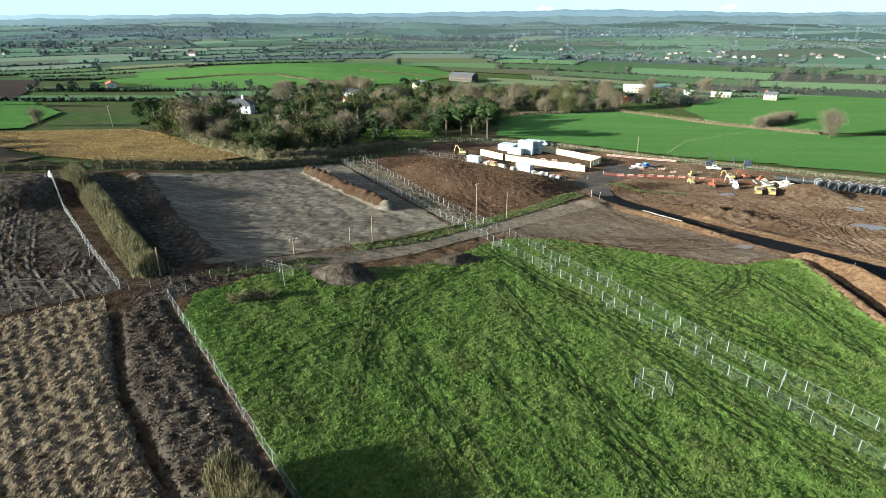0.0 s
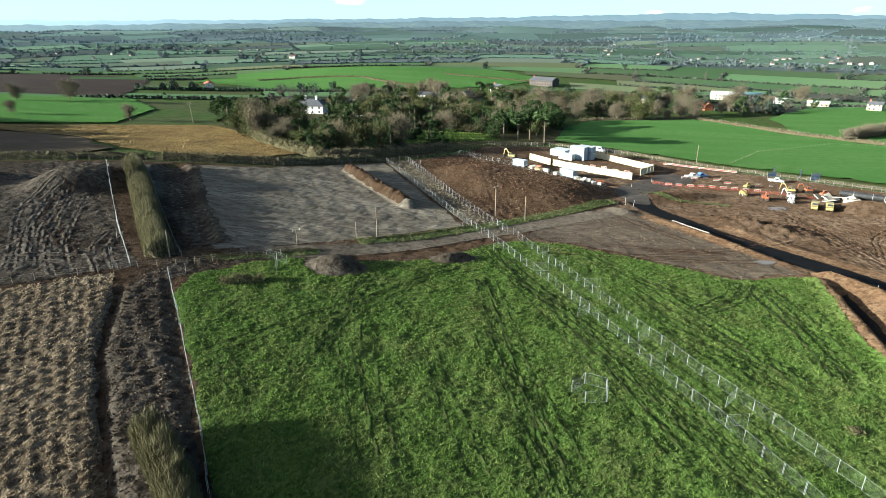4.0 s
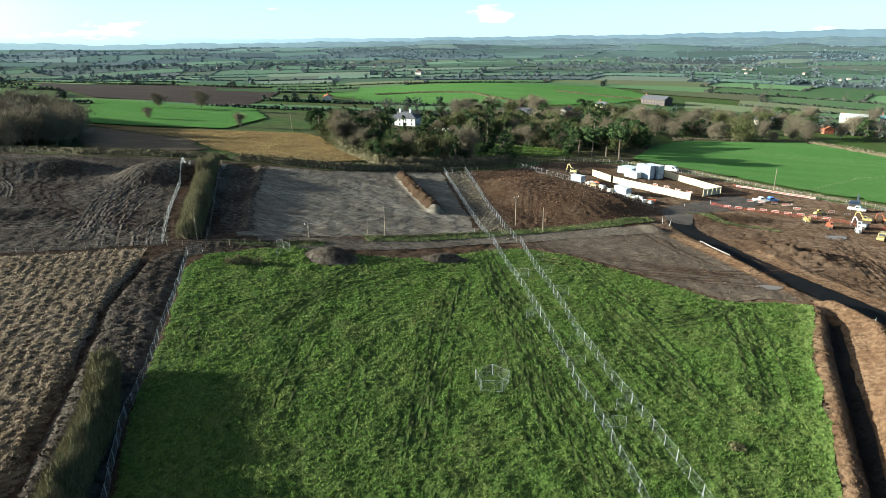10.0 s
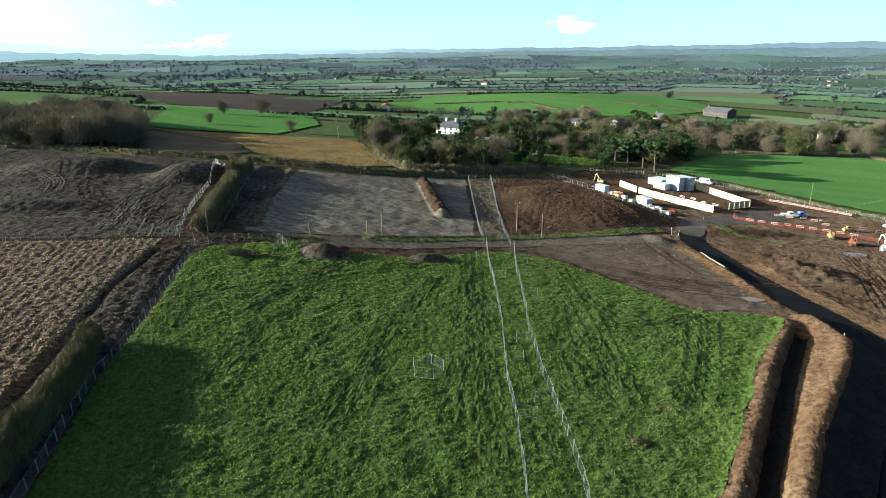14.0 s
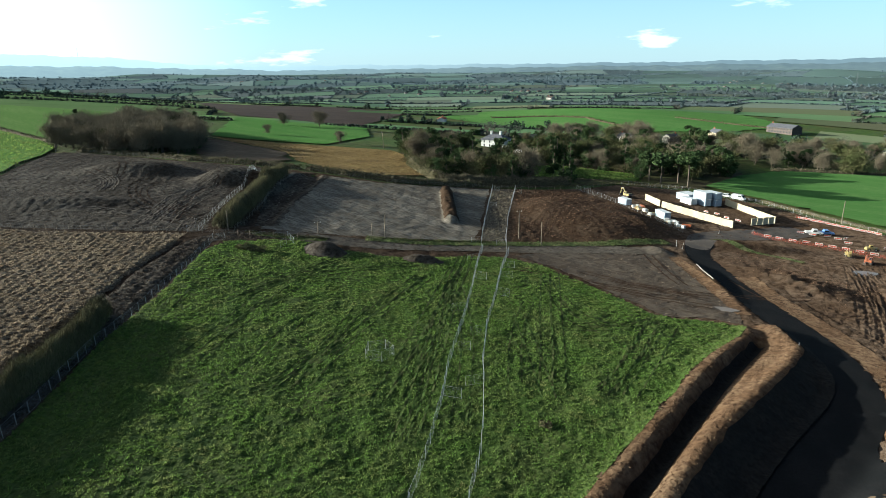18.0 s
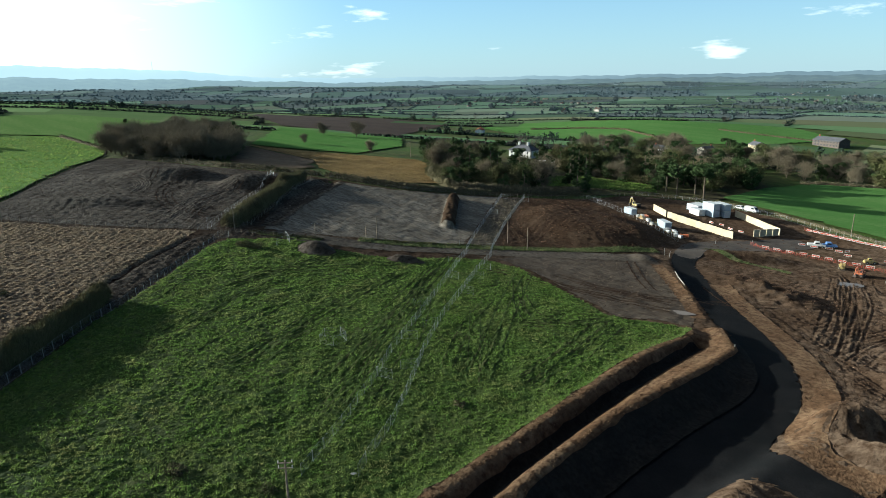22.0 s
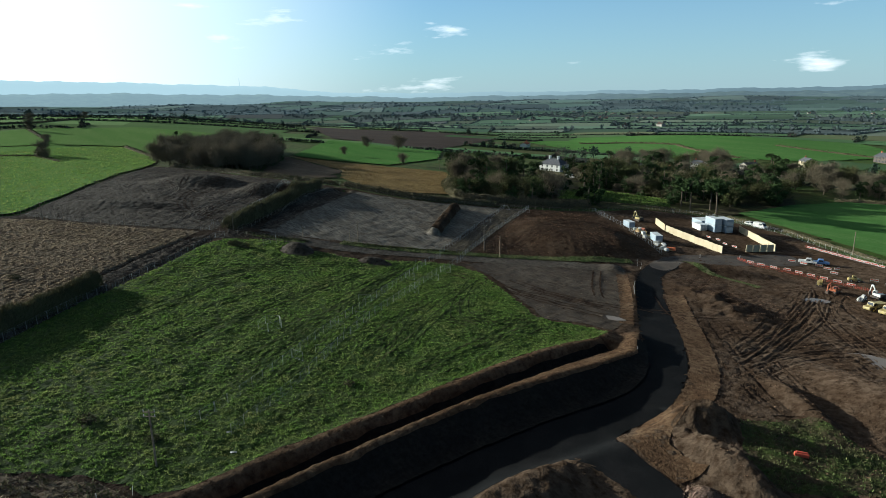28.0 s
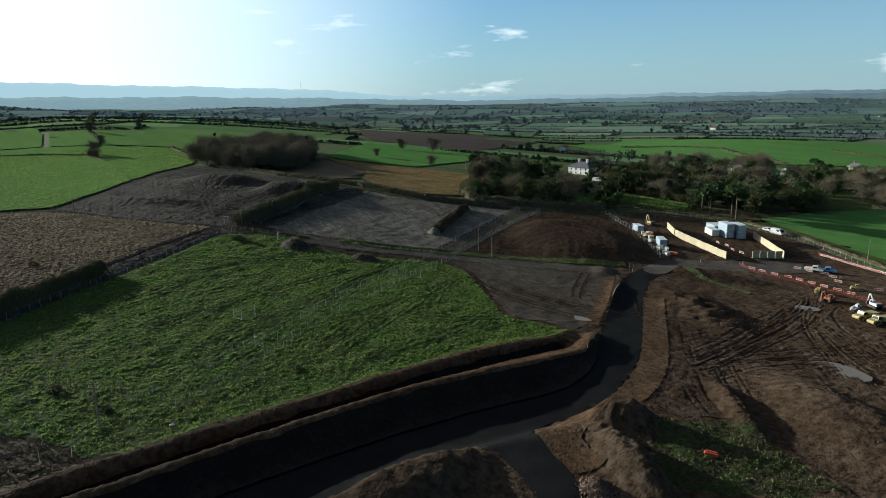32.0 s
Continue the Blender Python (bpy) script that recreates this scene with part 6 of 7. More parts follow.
# The last clump is added to stand for a dark hollow in the stubble.
for x, y, size, label in ((55.7, 65.6, 0.9, "small dark bush in the pasture"), (41, 31, 1.2, "patch of dark brambles in the pasture"), (51.6, 36.5, 1.0, "dark brambles at the foot of a pole"), (-37.5, 33.5, 1.5, "dark clump of brambles in the stubble")):
    hedge("bramble_clump", [(x - size, y - 0.3), (x, y + 0.2), (x + size, y)], size * 0.8, size * 0.9, label, 420, M_IVY, M_TWIG, int(x * 7) % 90 + 100, 0.12, 0.6)["category"] = "bush"


# ---- site offices and stores ----
M_DOOR = mat("grey_door", (0.3, 0.32, 0.34), rough=0.5)
M_ROOFW = mat("pale_roof_sheet", (0.48, 0.51, 0.53), (0.4, 0.43, 0.45), None, scale=0.5, rough=0.5)
M_RUBBER = mat("tyre_rubber", (0.02, 0.02, 0.02), (0.06, 0.045, 0.035), None, scale=2.0, rough=0.85)
M_ORANGE = mat("orange_paint", (0.4, 0.105, 0.04), (0.2, 0.085, 0.05), None, scale=1.5, rough=0.4, spec=0.5)
M_YELLOW = mat("yellow_paint", (0.38, 0.3, 0.1), (0.22, 0.17, 0.08), None, scale=1.5, rough=0.4, spec=0.5)
M_WPAINT = mat("white_paint", (0.52, 0.52, 0.5), (0.4, 0.39, 0.37), None, scale=1.5, rough=0.35, spec=0.5)
M_BLUE = mat("blue_paint", (0.07, 0.16, 0.36), (0.1, 0.2, 0.4), None, scale=1.5, rough=0.4, spec=0.5)
M_GUN = mat("dark_machine_steel", (0.05, 0.05, 0.052), (0.1, 0.075, 0.06), None, scale=1.5, rough=0.6, metal=0.3)
M_REDP = mat("red_plastic", (0.42, 0.08, 0.05), (0.34, 0.07, 0.05), None, scale=2, rough=0.5)
M_BLACKP = mat("black_pipe_plastic", (0.016, 0.017, 0.019), (0.035, 0.034, 0.034), None, scale=1.2, rough=0.45, spec=0.5)
M_CONC = mat("concrete_slab", (0.42, 0.38, 0.32), (0.34, 0.31, 0.26), None, scale=0.8, rough=0.9, bump=0.3, bump_scale=6)
M_TIMBER = mat("pale_timber", (0.45, 0.32, 0.18), (0.36, 0.25, 0.14), None, scale=1.0, rough=0.8)


def cabin(x, y, turn, length, wide, high, base=0.0, label="pale blue steel site cabin with a flat roof", material=M_CABIN):
    t = empty("site_cabin", pose(x, y, gz(x, y) + base, 0, 0, turn), label, "cabin", "site cabins")
    bm = B()
    box(bm, -length / 2, -wide / 2, 0.08, length / 2, wide / 2, high - 0.1, 0.05)
    part("body", bm, material, t)
    bm = B()
    box(bm, -length / 2 - 0.06, -wide / 2 - 0.06, high - 0.12, length / 2 + 0.06, wide / 2 + 0.06, high, 0.02)
    part("roof", bm, M_ROOFW, t, "pale grey sheet roof")
    bm = B()
    box(bm, -length / 2 + 0.5, wide / 2 + 0.02, 0.1, -length / 2 + 1.4, wide / 2 + 0.06, 2.1)
    part("door", bm, M_DOOR, t)
    for i in range(max(1, int(length / 3))):
        xx = -length / 2 + 2.2 + i * 2.4
        if xx + 1.1 < length / 2:
            bm = B()
            box(bm, xx, wide / 2 + 0.02, 1.1, xx + 1.1, wide / 2 + 0.06, 2.0)
            part("window", bm, M_GLASS, t)
    return t


for x, y in ((30, 248), (33.2, 250.6)):
    cabin(x, y, -33, 6.6, 2.9, 2.6)
    cabin(x, y, -33, 6.6, 2.9, 2.6, 2.62, "upper pale blue site cabin stacked on another")
cabin(22.5, 252.6, -33, 7.0, 2.9, 2.6)
cabin(24, 255.4, -33, 7.0, 2.9, 2.6)
cabin(25.5, 246.2, -33, 6.0, 2.8, 2.4, 0, "low pale steel site cabin behind the hoarding", M_WPAINT)
cabin(25.5, 214, -42, 6.1, 2.4, 2.5, 0, "small blue-grey storage container in the fenced yard")
cabin(8, 224.5, -32, 5.0, 2.4, 2.3, 0, "small pale storage container by the yard fence")


def stack(x, y, turn, kind):
    t = empty("pallet_stack", pose(x, y, gz(x, y), 0, 0, turn), {0: "pallet of white wrapped blocks", 1: "stack of pale timber on bearers", 2: "bundle of orange ducting on a pallet", 3: "pallet of grey concrete kerbs", 4: "yellow plastic bin on a pallet"}[kind], "pallet", "materials in the yard")
    bm = B()
    for yy in (-0.5, 0, 0.42):
        box(bm, -0.6, yy - 0.05, 0, 0.6, yy + 0.09, 0.1)
    for i in range(5):
        box(bm, -0.6 + i * 0.25, -0.55, 0.1, -0.42 + i * 0.25, 0.55, 0.13)
    part("pallet", bm, M_TIMBER, t)
    bm = B()
    if kind in (0, 3):
        for i in range(3):
            for j in range(2):
                box(bm, -0.56 + i * 0.38, -0.52 + j * 0.53, 0.14, -0.2 + i * 0.38, -0.02 + j * 0.53, 0.75 + 0.3 * (kind == 0), 0.03)
    elif kind == 1:
        for i in range(6):
            for j in range(4):
                box(bm, -1.2, -0.5 + i * 0.17, 0.14 + j * 0.12, 1.2, -0.36 + i * 0.17, 0.24 + j * 0.12)
    elif kind == 2:
        for i in range(5):
            for j in range(4 - i % 2):
                tube(bm, (-1.4, -0.4 + j * 0.22 + 0.1 * (i % 2), 0.24 + i * 0.19), (1.4, -0.4 + j * 0.22 + 0.1 * (i % 2), 0.24 + i * 0.19), 0.1, n=7)
    else:
        box(bm, -0.5, -0.45, 0.14, 0.5, 0.45, 0.9, 0.08)
        box(bm, -0.55, -0.5, 0.86, 0.55, 0.5, 0.98, 0.04)
    tagged(part("load", bm, (M_WPAINT, M_TIMBER, M_ORANGE, M_CONC, M_YELLOW)[kind], t), kind="stuff")
    return t


stacks = [stack(0, 0, 0, k) for k in range(5)]
first = set()
for k in range(46):
    a = R.rand()
    x, y = 11 + a * 25 + R.normal(0, 0.5), 223 - a * 21 + R.uniform(-1.0, 3.8)
    if math.dist((x, y), (25.5, 214)) < 4 or math.dist((x, y), (8, 224.5)) < 4:
        continue
    kind = R.choice(5, p=[0.4, 0.2, 0.16, 0.14, 0.1])
    m = pose(x, y, gz(x, y), 0, 0, R.uniform(-60, 30))
    if kind not in first:
        first.add(kind)
        stacks[kind].matrix_basis = m
    else:
        copy_thing(stacks[kind], m)
for k in range(5):
    if k not in first:
        stacks[k].matrix_basis = pose(14 + k, 221, gz(14 + k, 221))


# ---- barriers ----
def barrier():
    t = empty("barrier", Matrix(), "red and white plastic pedestrian barrier", "barrier", "site barriers")
    bm = B()
    box(bm, -1.0, -0.03, 0.95, 1.0, 0.03, 1.05, 0.02)
    box(bm, -1.0, -0.03, 0.42, 1.0, 0.03, 0.52, 0.02)
    for x in (-0.97, 0.97, -0.33, 0.33):
        box(bm, x - 0.04, -0.03, 0.4, x + 0.04, 0.03, 1.02)
    part("frame", bm, M_WPAINT, t, "white plastic rails")
    bm = B()
    box(bm, -0.9, -0.035, 0.68, 0.9, 0.035, 0.88, 0.02)
    part("board", bm, M_REDP, t, "red reflective board")
    for x in (-0.8, 0.8):
        bm = B()
        box(bm, x - 0.06, -0.3, 0, x + 0.06, 0.3, 0.06)
        box(bm, x - 0.03, -0.03, 0.05, x + 0.03, 0.03, 0.44)
        part("foot", bm, M_RUBBER, t)
    return t


bar = barrier()
bar_at = [(59, 212, 0), (62.3, 211.6, 0), (66, 211.5, -3), (69.6, 212.5, 5), (73, 212, -4), (76.5, 211.6, 0), (80, 211, -6), (83.5, 211, 4), (87, 210.5, 0), (66.5, 225, 10), (70, 225, -8), (74, 226, 20), (77, 224, 5), (79, 226, 60), (35, 234, -30), (39, 233, -25),
          (43, 229.5, -30), (47, 228, -20), (90, 221, 20), (94, 219, 30), (80, 220, 0)] + [(64 + k * 2.1, 248.2 - k * 0.72, -19 + R.normal(0, 3)) for k in range(12)]
for i, (x, y, a) in enumerate(bar_at):
    m = pose(x, y, gz(x, y), 0, 0, a)
    if i:
        copy_thing(bar, m)
    else:
        bar.matrix_basis = m


def netting(line, label):
    x0, y0 = line[0]
    inv = pose(x0, y0, gz(x0, y0)).inverted()
    t = empty("safety_netting", pose(x0, y0, gz(x0, y0)), label, "netting")
    at = spots(line, 2.5)
    bm = B()
    for (x, y, _), (x2, y2, _) in zip(at, at[1:]):
        for h in (0.15, 0.35, 0.55, 0.75, 0.95):
            tube(bm, inv @ Vector((x, y, gz(x, y) + h)), inv @ Vector((x2, y2, gz(x2, y2) + h)), 0.013, n=3)
        for k in range(5):
            p = Vector((x, y, 0)).lerp(Vector((x2, y2, 0)), k / 5)
            z = gz(p.x, p.y)
            tube(bm, inv @ Vector((p.x, p.y, z + 0.15)), inv @ Vector((p.x, p.y, z + 0.95)), 0.014, n=3)
    part("net", bm, M_REDP, t, "orange-red plastic net")
    for x, y, _ in at:
        p = part("post", POST, parent=t)
        p.matrix_basis = inv @ pose(x, y, gz(x, y)) @ Matrix.Diagonal((0.6, 0.6, 0.85, 1))
    return t


netting([(54, 214), (60, 210.5), (75, 210.5), (90, 209), (104, 204)], "orange plastic safety netting on posts")
netting([(62, 250), (75, 246), (88, 241)], "orange plastic safety netting by the boundary fence")


# ---- machines ----
def wheel(name, parent, x, y, z, r, w, rim=M_YELLOW):
    bm = B()
    made = bmesh.ops.create_cone(bm, cap_ends=True, segments=16, radius1=r, radius2=r, depth=w, matrix=Matrix.Translation((x, y, z)) @ Matrix.Rotation(math.pi / 2, 4, "X"))
    bmesh.ops.bevel(bm, geom=[e for e in bm.edges if len(e.link_faces) == 2 and any(len(f.verts) > 4 for f in e.link_faces)], offset=r * 0.15, segments=1, affect="EDGES")
    t = part(name, bm, M_RUBBER, parent)
    bm = B()
    bmesh.ops.create_cone(bm, cap_ends=True, segments=12, radius1=r * 0.5, radius2=r * 0.5, depth=w + 0.04, matrix=Matrix.Translation((x, y, z)) @ Matrix.Rotation(math.pi / 2, 4, "X"))
    part("rim", bm, rim, t)
    return t


def excavator(x, y, turn, paint, label, reach=1.0, scale=1.0):
    t = empty("excavator", pose(x, y, gz(x, y), 0, 0, turn), label, "excavator")
    t.scale = (scale, scale, scale)
    for s in (-1, 1):
        bm = B()
        prism(bm, [(-2.0, 0.25), (-1.7, 0.0), (1.7, 0.0), (2.0, 0.25), (2.0, 0.6), (1.7, 0.85), (-1.7, 0.85), (-2.0, 0.6)], s * 1.25 - 0.28, s * 1.25 + 0.28)
        tr = part("track", bm, M_GUN, t)
        for k in range(4):
            wheel("roller", tr, -1.35 + k * 0.9, s * 1.25, 0.42, 0.3, 0.6, M_GUN)
    bm = B()
    box(bm, -0.9, -1.0, 0.4, 0.9, 1.0, 0.95)
    part("undercarriage", bm, M_GUN, t)
    bm = B()
    prism(bm, [(-2.1, 1.05), (1.4, 1.05), (1.4, 1.5), (0.2, 1.95), (-1.7, 2.1), (-2.1, 1.8)], -1.3, 1.3)
    part("body", bm, paint, t)
    bm = B()
    prism(bm, [(-2.35, 1.1), (-1.7, 1.05), (-1.7, 2.0), (-2.2, 1.9)], -1.3, 1.3)
    part("counterweight", bm, M_GUN, t)
    bm = B()
    prism(bm, [(-0.1, 1.5), (1.45, 1.3), (1.5, 2.1), (1.2, 2.95), (-0.1, 2.95)], 0.3, 1.25)
    cab = part("cab", bm, paint, t)
    bm = B()
    box(bm, 0.05, 1.24, 1.95, 1.15, 1.28, 2.8)
    box(bm, 0.05, 0.26, 1.95, 1.15, 0.3, 2.8)
    prism(bm, [(1.49, 1.95), (1.53, 2.1), (1.26, 2.85), (1.22, 2.8)], 0.4, 1.15)
    part("window", bm, M_GLASS, cab)
    bm = B()
    prism(bm, [(0.9, 1.5), (1.3, 1.4), (2.9, 3.9), (4.6 * reach, 3.7), (4.7 * reach, 4.0), (2.8, 4.4)], -0.55, -0.2)
    part("boom", bm, paint, t)
    bm = B()
    prism(bm, [(4.4 * reach, 4.3), (4.8 * reach, 4.2), (5.3 * reach, 1.4), (5.0 * reach, 1.3)], -0.52, -0.23)
    part("arm", bm, paint, t)
    bm = B()
    prism(bm, [(4.9 * reach, 1.5), (5.4 * reach, 1.5), (5.5 * reach, 0.6), (5.0 * reach, 0.1), (4.5 * reach, 0.3), (4.9 * reach, 0.6)], -0.9, 0.15)
    part("bucket", bm, M_GUN, t)
    bm = B()
    tube(bm, (1.3, -0.38, 1.9), (2.7, -0.38, 3.5), 0.09, 0.06)
    tube(bm, (2.9, -0.38, 4.5), (4.5 * reach, -0.38, 4.4), 0.09, 0.06)
    part("ram", bm, M_STEEL, t)
    return t


def dumper(x, y, turn, label):
    t = empty("dump_truck", pose(x, y, gz(x, y), 0, 0, turn), label, "dump truck", "yellow dump trucks")
    for px in (2.9, -0.6, -2.4):
        for s in (-1, 1):
            wheel("wheel", t, px, s * 1.15, 0.85, 0.85, 0.65)
    bm = B()
    prism(bm, [(1.3, 0.9), (4.4, 0.9), (4.7, 1.3), (4.6, 2.0), (3.2, 2.2), (1.3, 2.2)], -1.2, 1.2)
    part("bonnet", bm, M_YELLOW, t)
    bm = B()
    prism(bm, [(1.2, 1.6), (2.9, 1.6), (2.8, 2.5), (2.5, 3.3), (1.2, 3.3)], -1.1, 1.1)
    cab = part("cab", bm, M_YELLOW, t)
    bm = B()
    prism(bm, [(2.83, 2.3), (2.87, 2.4), (2.6, 3.15), (2.55, 3.1)], -0.95, 0.95)
    box(bm, 1.4, -1.13, 2.2, 2.5, 1.13, 3.0)
    part("window", bm, M_GLASS, cab)
    bm = B()
    prism(bm, [(0.9, 1.4), (1.1, 2.9), (0.7, 2.95), (0.4, 2.7), (-3.6, 2.6), (-4.3, 1.9), (-3.4, 1.3)], -1.4, 1.4)
    part("skip", bm, M_YELLOW, t)
    bm = B()
    box(bm, -3.2, -0.5, 0.8, 1.3, 0.5, 1.3)
    part("chassis", bm, M_GUN, t)
    return t


def loader(x, y, turn, paint, label, name="telehandler"):
    t = empty(name, pose(x, y, gz(x, y), 0, 0, turn), label, name.replace("_", " "))
    for px in (-1.3, 1.5):
        for s in (-1, 1):
            wheel("wheel", t, px, s * 0.95, 0.62, 0.62, 0.42, M_WPAINT)
    bm = B()
    prism(bm, [(-2.3, 0.6), (2.2, 0.6), (2.2, 1.1), (1.0, 1.35), (-2.0, 1.6), (-2.3, 1.3)], -0.95, 0.95)
    part("body", bm, paint, t)
    bm = B()
    prism(bm, [(-0.6, 1.2), (0.9, 1.1), (0.95, 1.7), (0.7, 2.5), (-0.6, 2.5)], 0.05, 0.95)
    cab = part("cab", bm, paint, t)
    bm = B()
    box(bm, -0.45, 0.93, 1.6, 0.6, 0.98, 2.35)
    box(bm, -0.45, 0.02, 1.6, 0.6, 0.07, 2.35)
    part("window", bm, M_GLASS, cab)
    bm = B()
    prism(bm, [(-2.2, 1.9), (-2.1, 2.2), (2.4, 1.5), (3.2, 0.7), (3.0, 0.5), (2.2, 1.25)], -0.5, -0.1)
    part("boom", bm, paint, t)
    bm = B()
    prism(bm, [(2.9, 0.15), (3.9, 0.2), (3.1, 0.3), (3.0, 0.95), (2.85, 0.9)], -0.95, 0.75)
    part("bucket", bm, M_GUN, t)
    return t


def vehicle(x, y, turn, label, kind, paint=M_WPAINT):
    t = empty(kind, pose(x, y, gz(x, y), 0, 0, turn), label, kind.replace("_", " "))
    shape = {"van": [(-2.7, 0.4), (2.6, 0.4), (2.7, 0.9), (2.3, 1.15), (1.5, 2.1), (1.2, 2.3), (-2.6, 2.3), (-2.7, 2.2)],
             "pickup_truck": [(-2.6, 0.45), (2.5, 0.45), (2.6, 0.9), (1.4, 1.1), (0.8, 1.75), (-0.5, 1.75), (-0.7, 1.05), (-2.6, 1.05)],
             "car": [(-2.1, 0.4), (2.1, 0.4), (2.15, 0.8), (1.2, 0.95), (0.5, 1.5), (-1.2, 1.5), (-2.0, 1.0)]}[kind]
    bm = B()
    prism(bm, shape, -0.95, 0.95)
    bmesh.ops.bevel(bm, geom=list(bm.edges), offset=0.06, segments=1, affect="EDGES")
    part("body", bm, paint, t)
    lo, hi, x0, x1 = {"van": (1.35, 2.0, 0.2, 1.45), "pickup_truck": (1.15, 1.6, -0.4, 0.75), "car": (0.98, 1.4, -1.3, 0.5)}[kind]
    bm = B()
    box(bm, x0, -0.97, lo, x1, 0.97, hi)
    part("window", bm, M_GLASS, t)
    bm = B()
    nose = {"van": [(2.28, 1.22), (1.62, 2.02), (1.64, 2.06), (2.32, 1.26)], "pickup_truck": [(1.35, 1.15), (0.88, 1.68), (0.91, 1.71), (1.39, 1.18)], "car": [(1.14, 1.0), (0.56, 1.46), (0.59, 1.49), (1.18, 1.03)]}[kind]
    prism(bm, nose, -0.8, 0.8)
    part("windscreen", bm, M_GLASS, t)
    for px in (-1.6, 1.65):
        for s in (-1, 1):
            wheel("wheel", t, px, s * 0.86, 0.36, 0.36, 0.24, M_STEEL)
    return t


for machine, size in (
        (dumper(97.5, 191.5, -112, "yellow articulated dump truck facing the road"), 0.72),
        (dumper(101, 190, -110, "yellow articulated dump truck beside its twin"), 0.72),
        (excavator(86, 199.5, -100, M_ORANGE, "orange tracked excavator on the red earth", 0.9), 0.68),
        (loader(81, 204.5, -75, M_YELLOW, "small cream-yellow site dumper by the barriers", "site_dumper"), 0.68),
        (loader(93, 197.5, -95, M_WPAINT, "white tracked loader with a water tank", "telehandler"), 0.68),
        (excavator(95, 204, 150, M_WPAINT, "white mini excavator beside a blue skip", 0.8, 0.8), 0.68),
        (excavator(98, 213.5, 170, M_YELLOW, "yellow excavator by the boundary fence", 0.9), 0.68),
        (excavator(104, 215, 190, M_ORANGE, "orange excavator working by the boundary fence", 1.0), 0.68),
        (loader(108, 211.5, 20, M_ORANGE, "orange loader among spoil", "telehandler"), 0.68),
        (loader(86, 217, 30, M_YELLOW, "muddy loading shovel beside the netting", "telehandler"), 0.68),
):
    machine.scale = (size, size, size)
excavator(4, 238, 160, M_YELLOW, "yellow excavator at the back of the compound", 0.85, 0.8)
vehicle(70, 228.5, 15, "white pickup truck parked beside barriers", "pickup_truck")
vehicle(73, 230, 20, "dark blue pickup truck parked beside a white one", "pickup_truck", M_BLUE)
vehicle(34, 272, -15, "white car parked outside the fence", "car")
vehicle(39, 269.5, -18, "white van parked outside the fence", "van")
vehicle(98.5, 229, -20, "white pickup truck by the sign boards", "pickup_truck")

# large black drainage pipes
def pipe(length, r):
    t = empty("drainage_pipe", Matrix(), "large black ribbed plastic drainage pipe on the ground", "pipe", "stored pipes")
    bm = B()
    n, V = 20, []
    prof = [(0, r)]
    k = int(length / 0.5)
    for i in range(k):
        y = length * i / k
        prof += [(y + 0.05, r), (y + 0.12, r * 1.05), (y + 0.35, r * 1.05), (y + 0.42, r)]
    prof += [(length, r), (length, r * 0.92), (0, r * 0.92)]
    rings = [[bm.verts.new((math.cos(2 * math.pi * j / n) * q, y, r * 1.05 + math.sin(2 * math.pi * j / n) * q)) for j in range(n)] for y, q in prof]
    for a, b in zip(rings, rings[1:] + rings[:1]):
        for j in range(n):
            bm.faces.new((a[j], a[(j + 1) % n], b[(j + 1) % n], b[j]))
    bmesh.ops.recalc_face_normals(bm, faces=bm.faces)
    part("barrel", bm, M_BLACKP, t)
    for y in (length * 0.3, length * 0.7):
        bm = B()
        for j in range(n):
            a0, a1 = 2 * math.pi * j / n, 2 * math.pi * (j + 1) / n
            tube(bm, (math.cos(a0) * r * 1.07, y, r * 1.05 + math.sin(a0) * r * 1.07), (math.cos(a1) * r * 1.07, y, r * 1.05 + math.sin(a1) * r * 1.07), 0.05, n=4)
        part("strap", bm, M_WPAINT, t, "pale lifting strap")
    return t


first_pipe = pipe(6.5, 1.25)
for k in range(12):
    x, y = 122.5 + k * 2.7, 200 - k * 1.25
    m = pose(x, y, gz(x, y), 0, 0, -12 + R.normal(0, 3))
    if k:
        copy_thing(first_pipe, m)
    else:
        first_pipe.matrix_basis = m
long_pipe = pipe(13.0, 0.95)
long_pipe["label"] = "long black plastic pipe lying along the store"
long_pipe.matrix_basis = pose(112.5, 212, gz(118, 209) + 0.2, 0, 0, -118)
for k in range(16):
    x, y = 103 + R.uniform(0, 13), 208 - R.uniform(0, 7)
    bm = B()
    box(bm, -1.6, -1.1, 0, 1.6, 1.1, 0.25, 0.04)
    s = part("concrete_slab", bm, M_CONC)
    s.matrix_basis = pose(x, y, gz(x, y) + R.uniform(0.1, 0.6), R.normal(0, 16), R.normal(0, 16), R.uniform(0, 180))
    tagged(s, "broken pale concrete slab in a heap", "slab", "slab heap")


# ---- poles, signs, stakes ----
def pole(x, y, high, label, arms=1, lean=0.0):
    t = empty("utility_pole", pose(x, y, gz(x, y), lean, lean * 0.5, R.uniform(20, 60)), label, "pole")
    bm = B()
    tube(bm, (0, 0, -0.5), (0, 0, high), 0.15, 0.1, 8)
    part("shaft", bm, M_WOOD, t)
    for k in range(arms):
        bm = B()
        box(bm, -0.8, -0.05, high - 0.35 - k * 0.6, 0.8, 0.05, high - 0.25 - k * 0.6)
        arm = part("crossarm", bm, M_WOOD, t)
        for px in (-0.7, 0, 0.7):
            bm = B()
            tube(bm, (px, 0, high - 0.25 - k * 0.6), (px, 0, high + 0.02 - k * 0.6), 0.06, 0.04, 7)
            part("insulator", bm, M_WPAINT, arm)
    return t


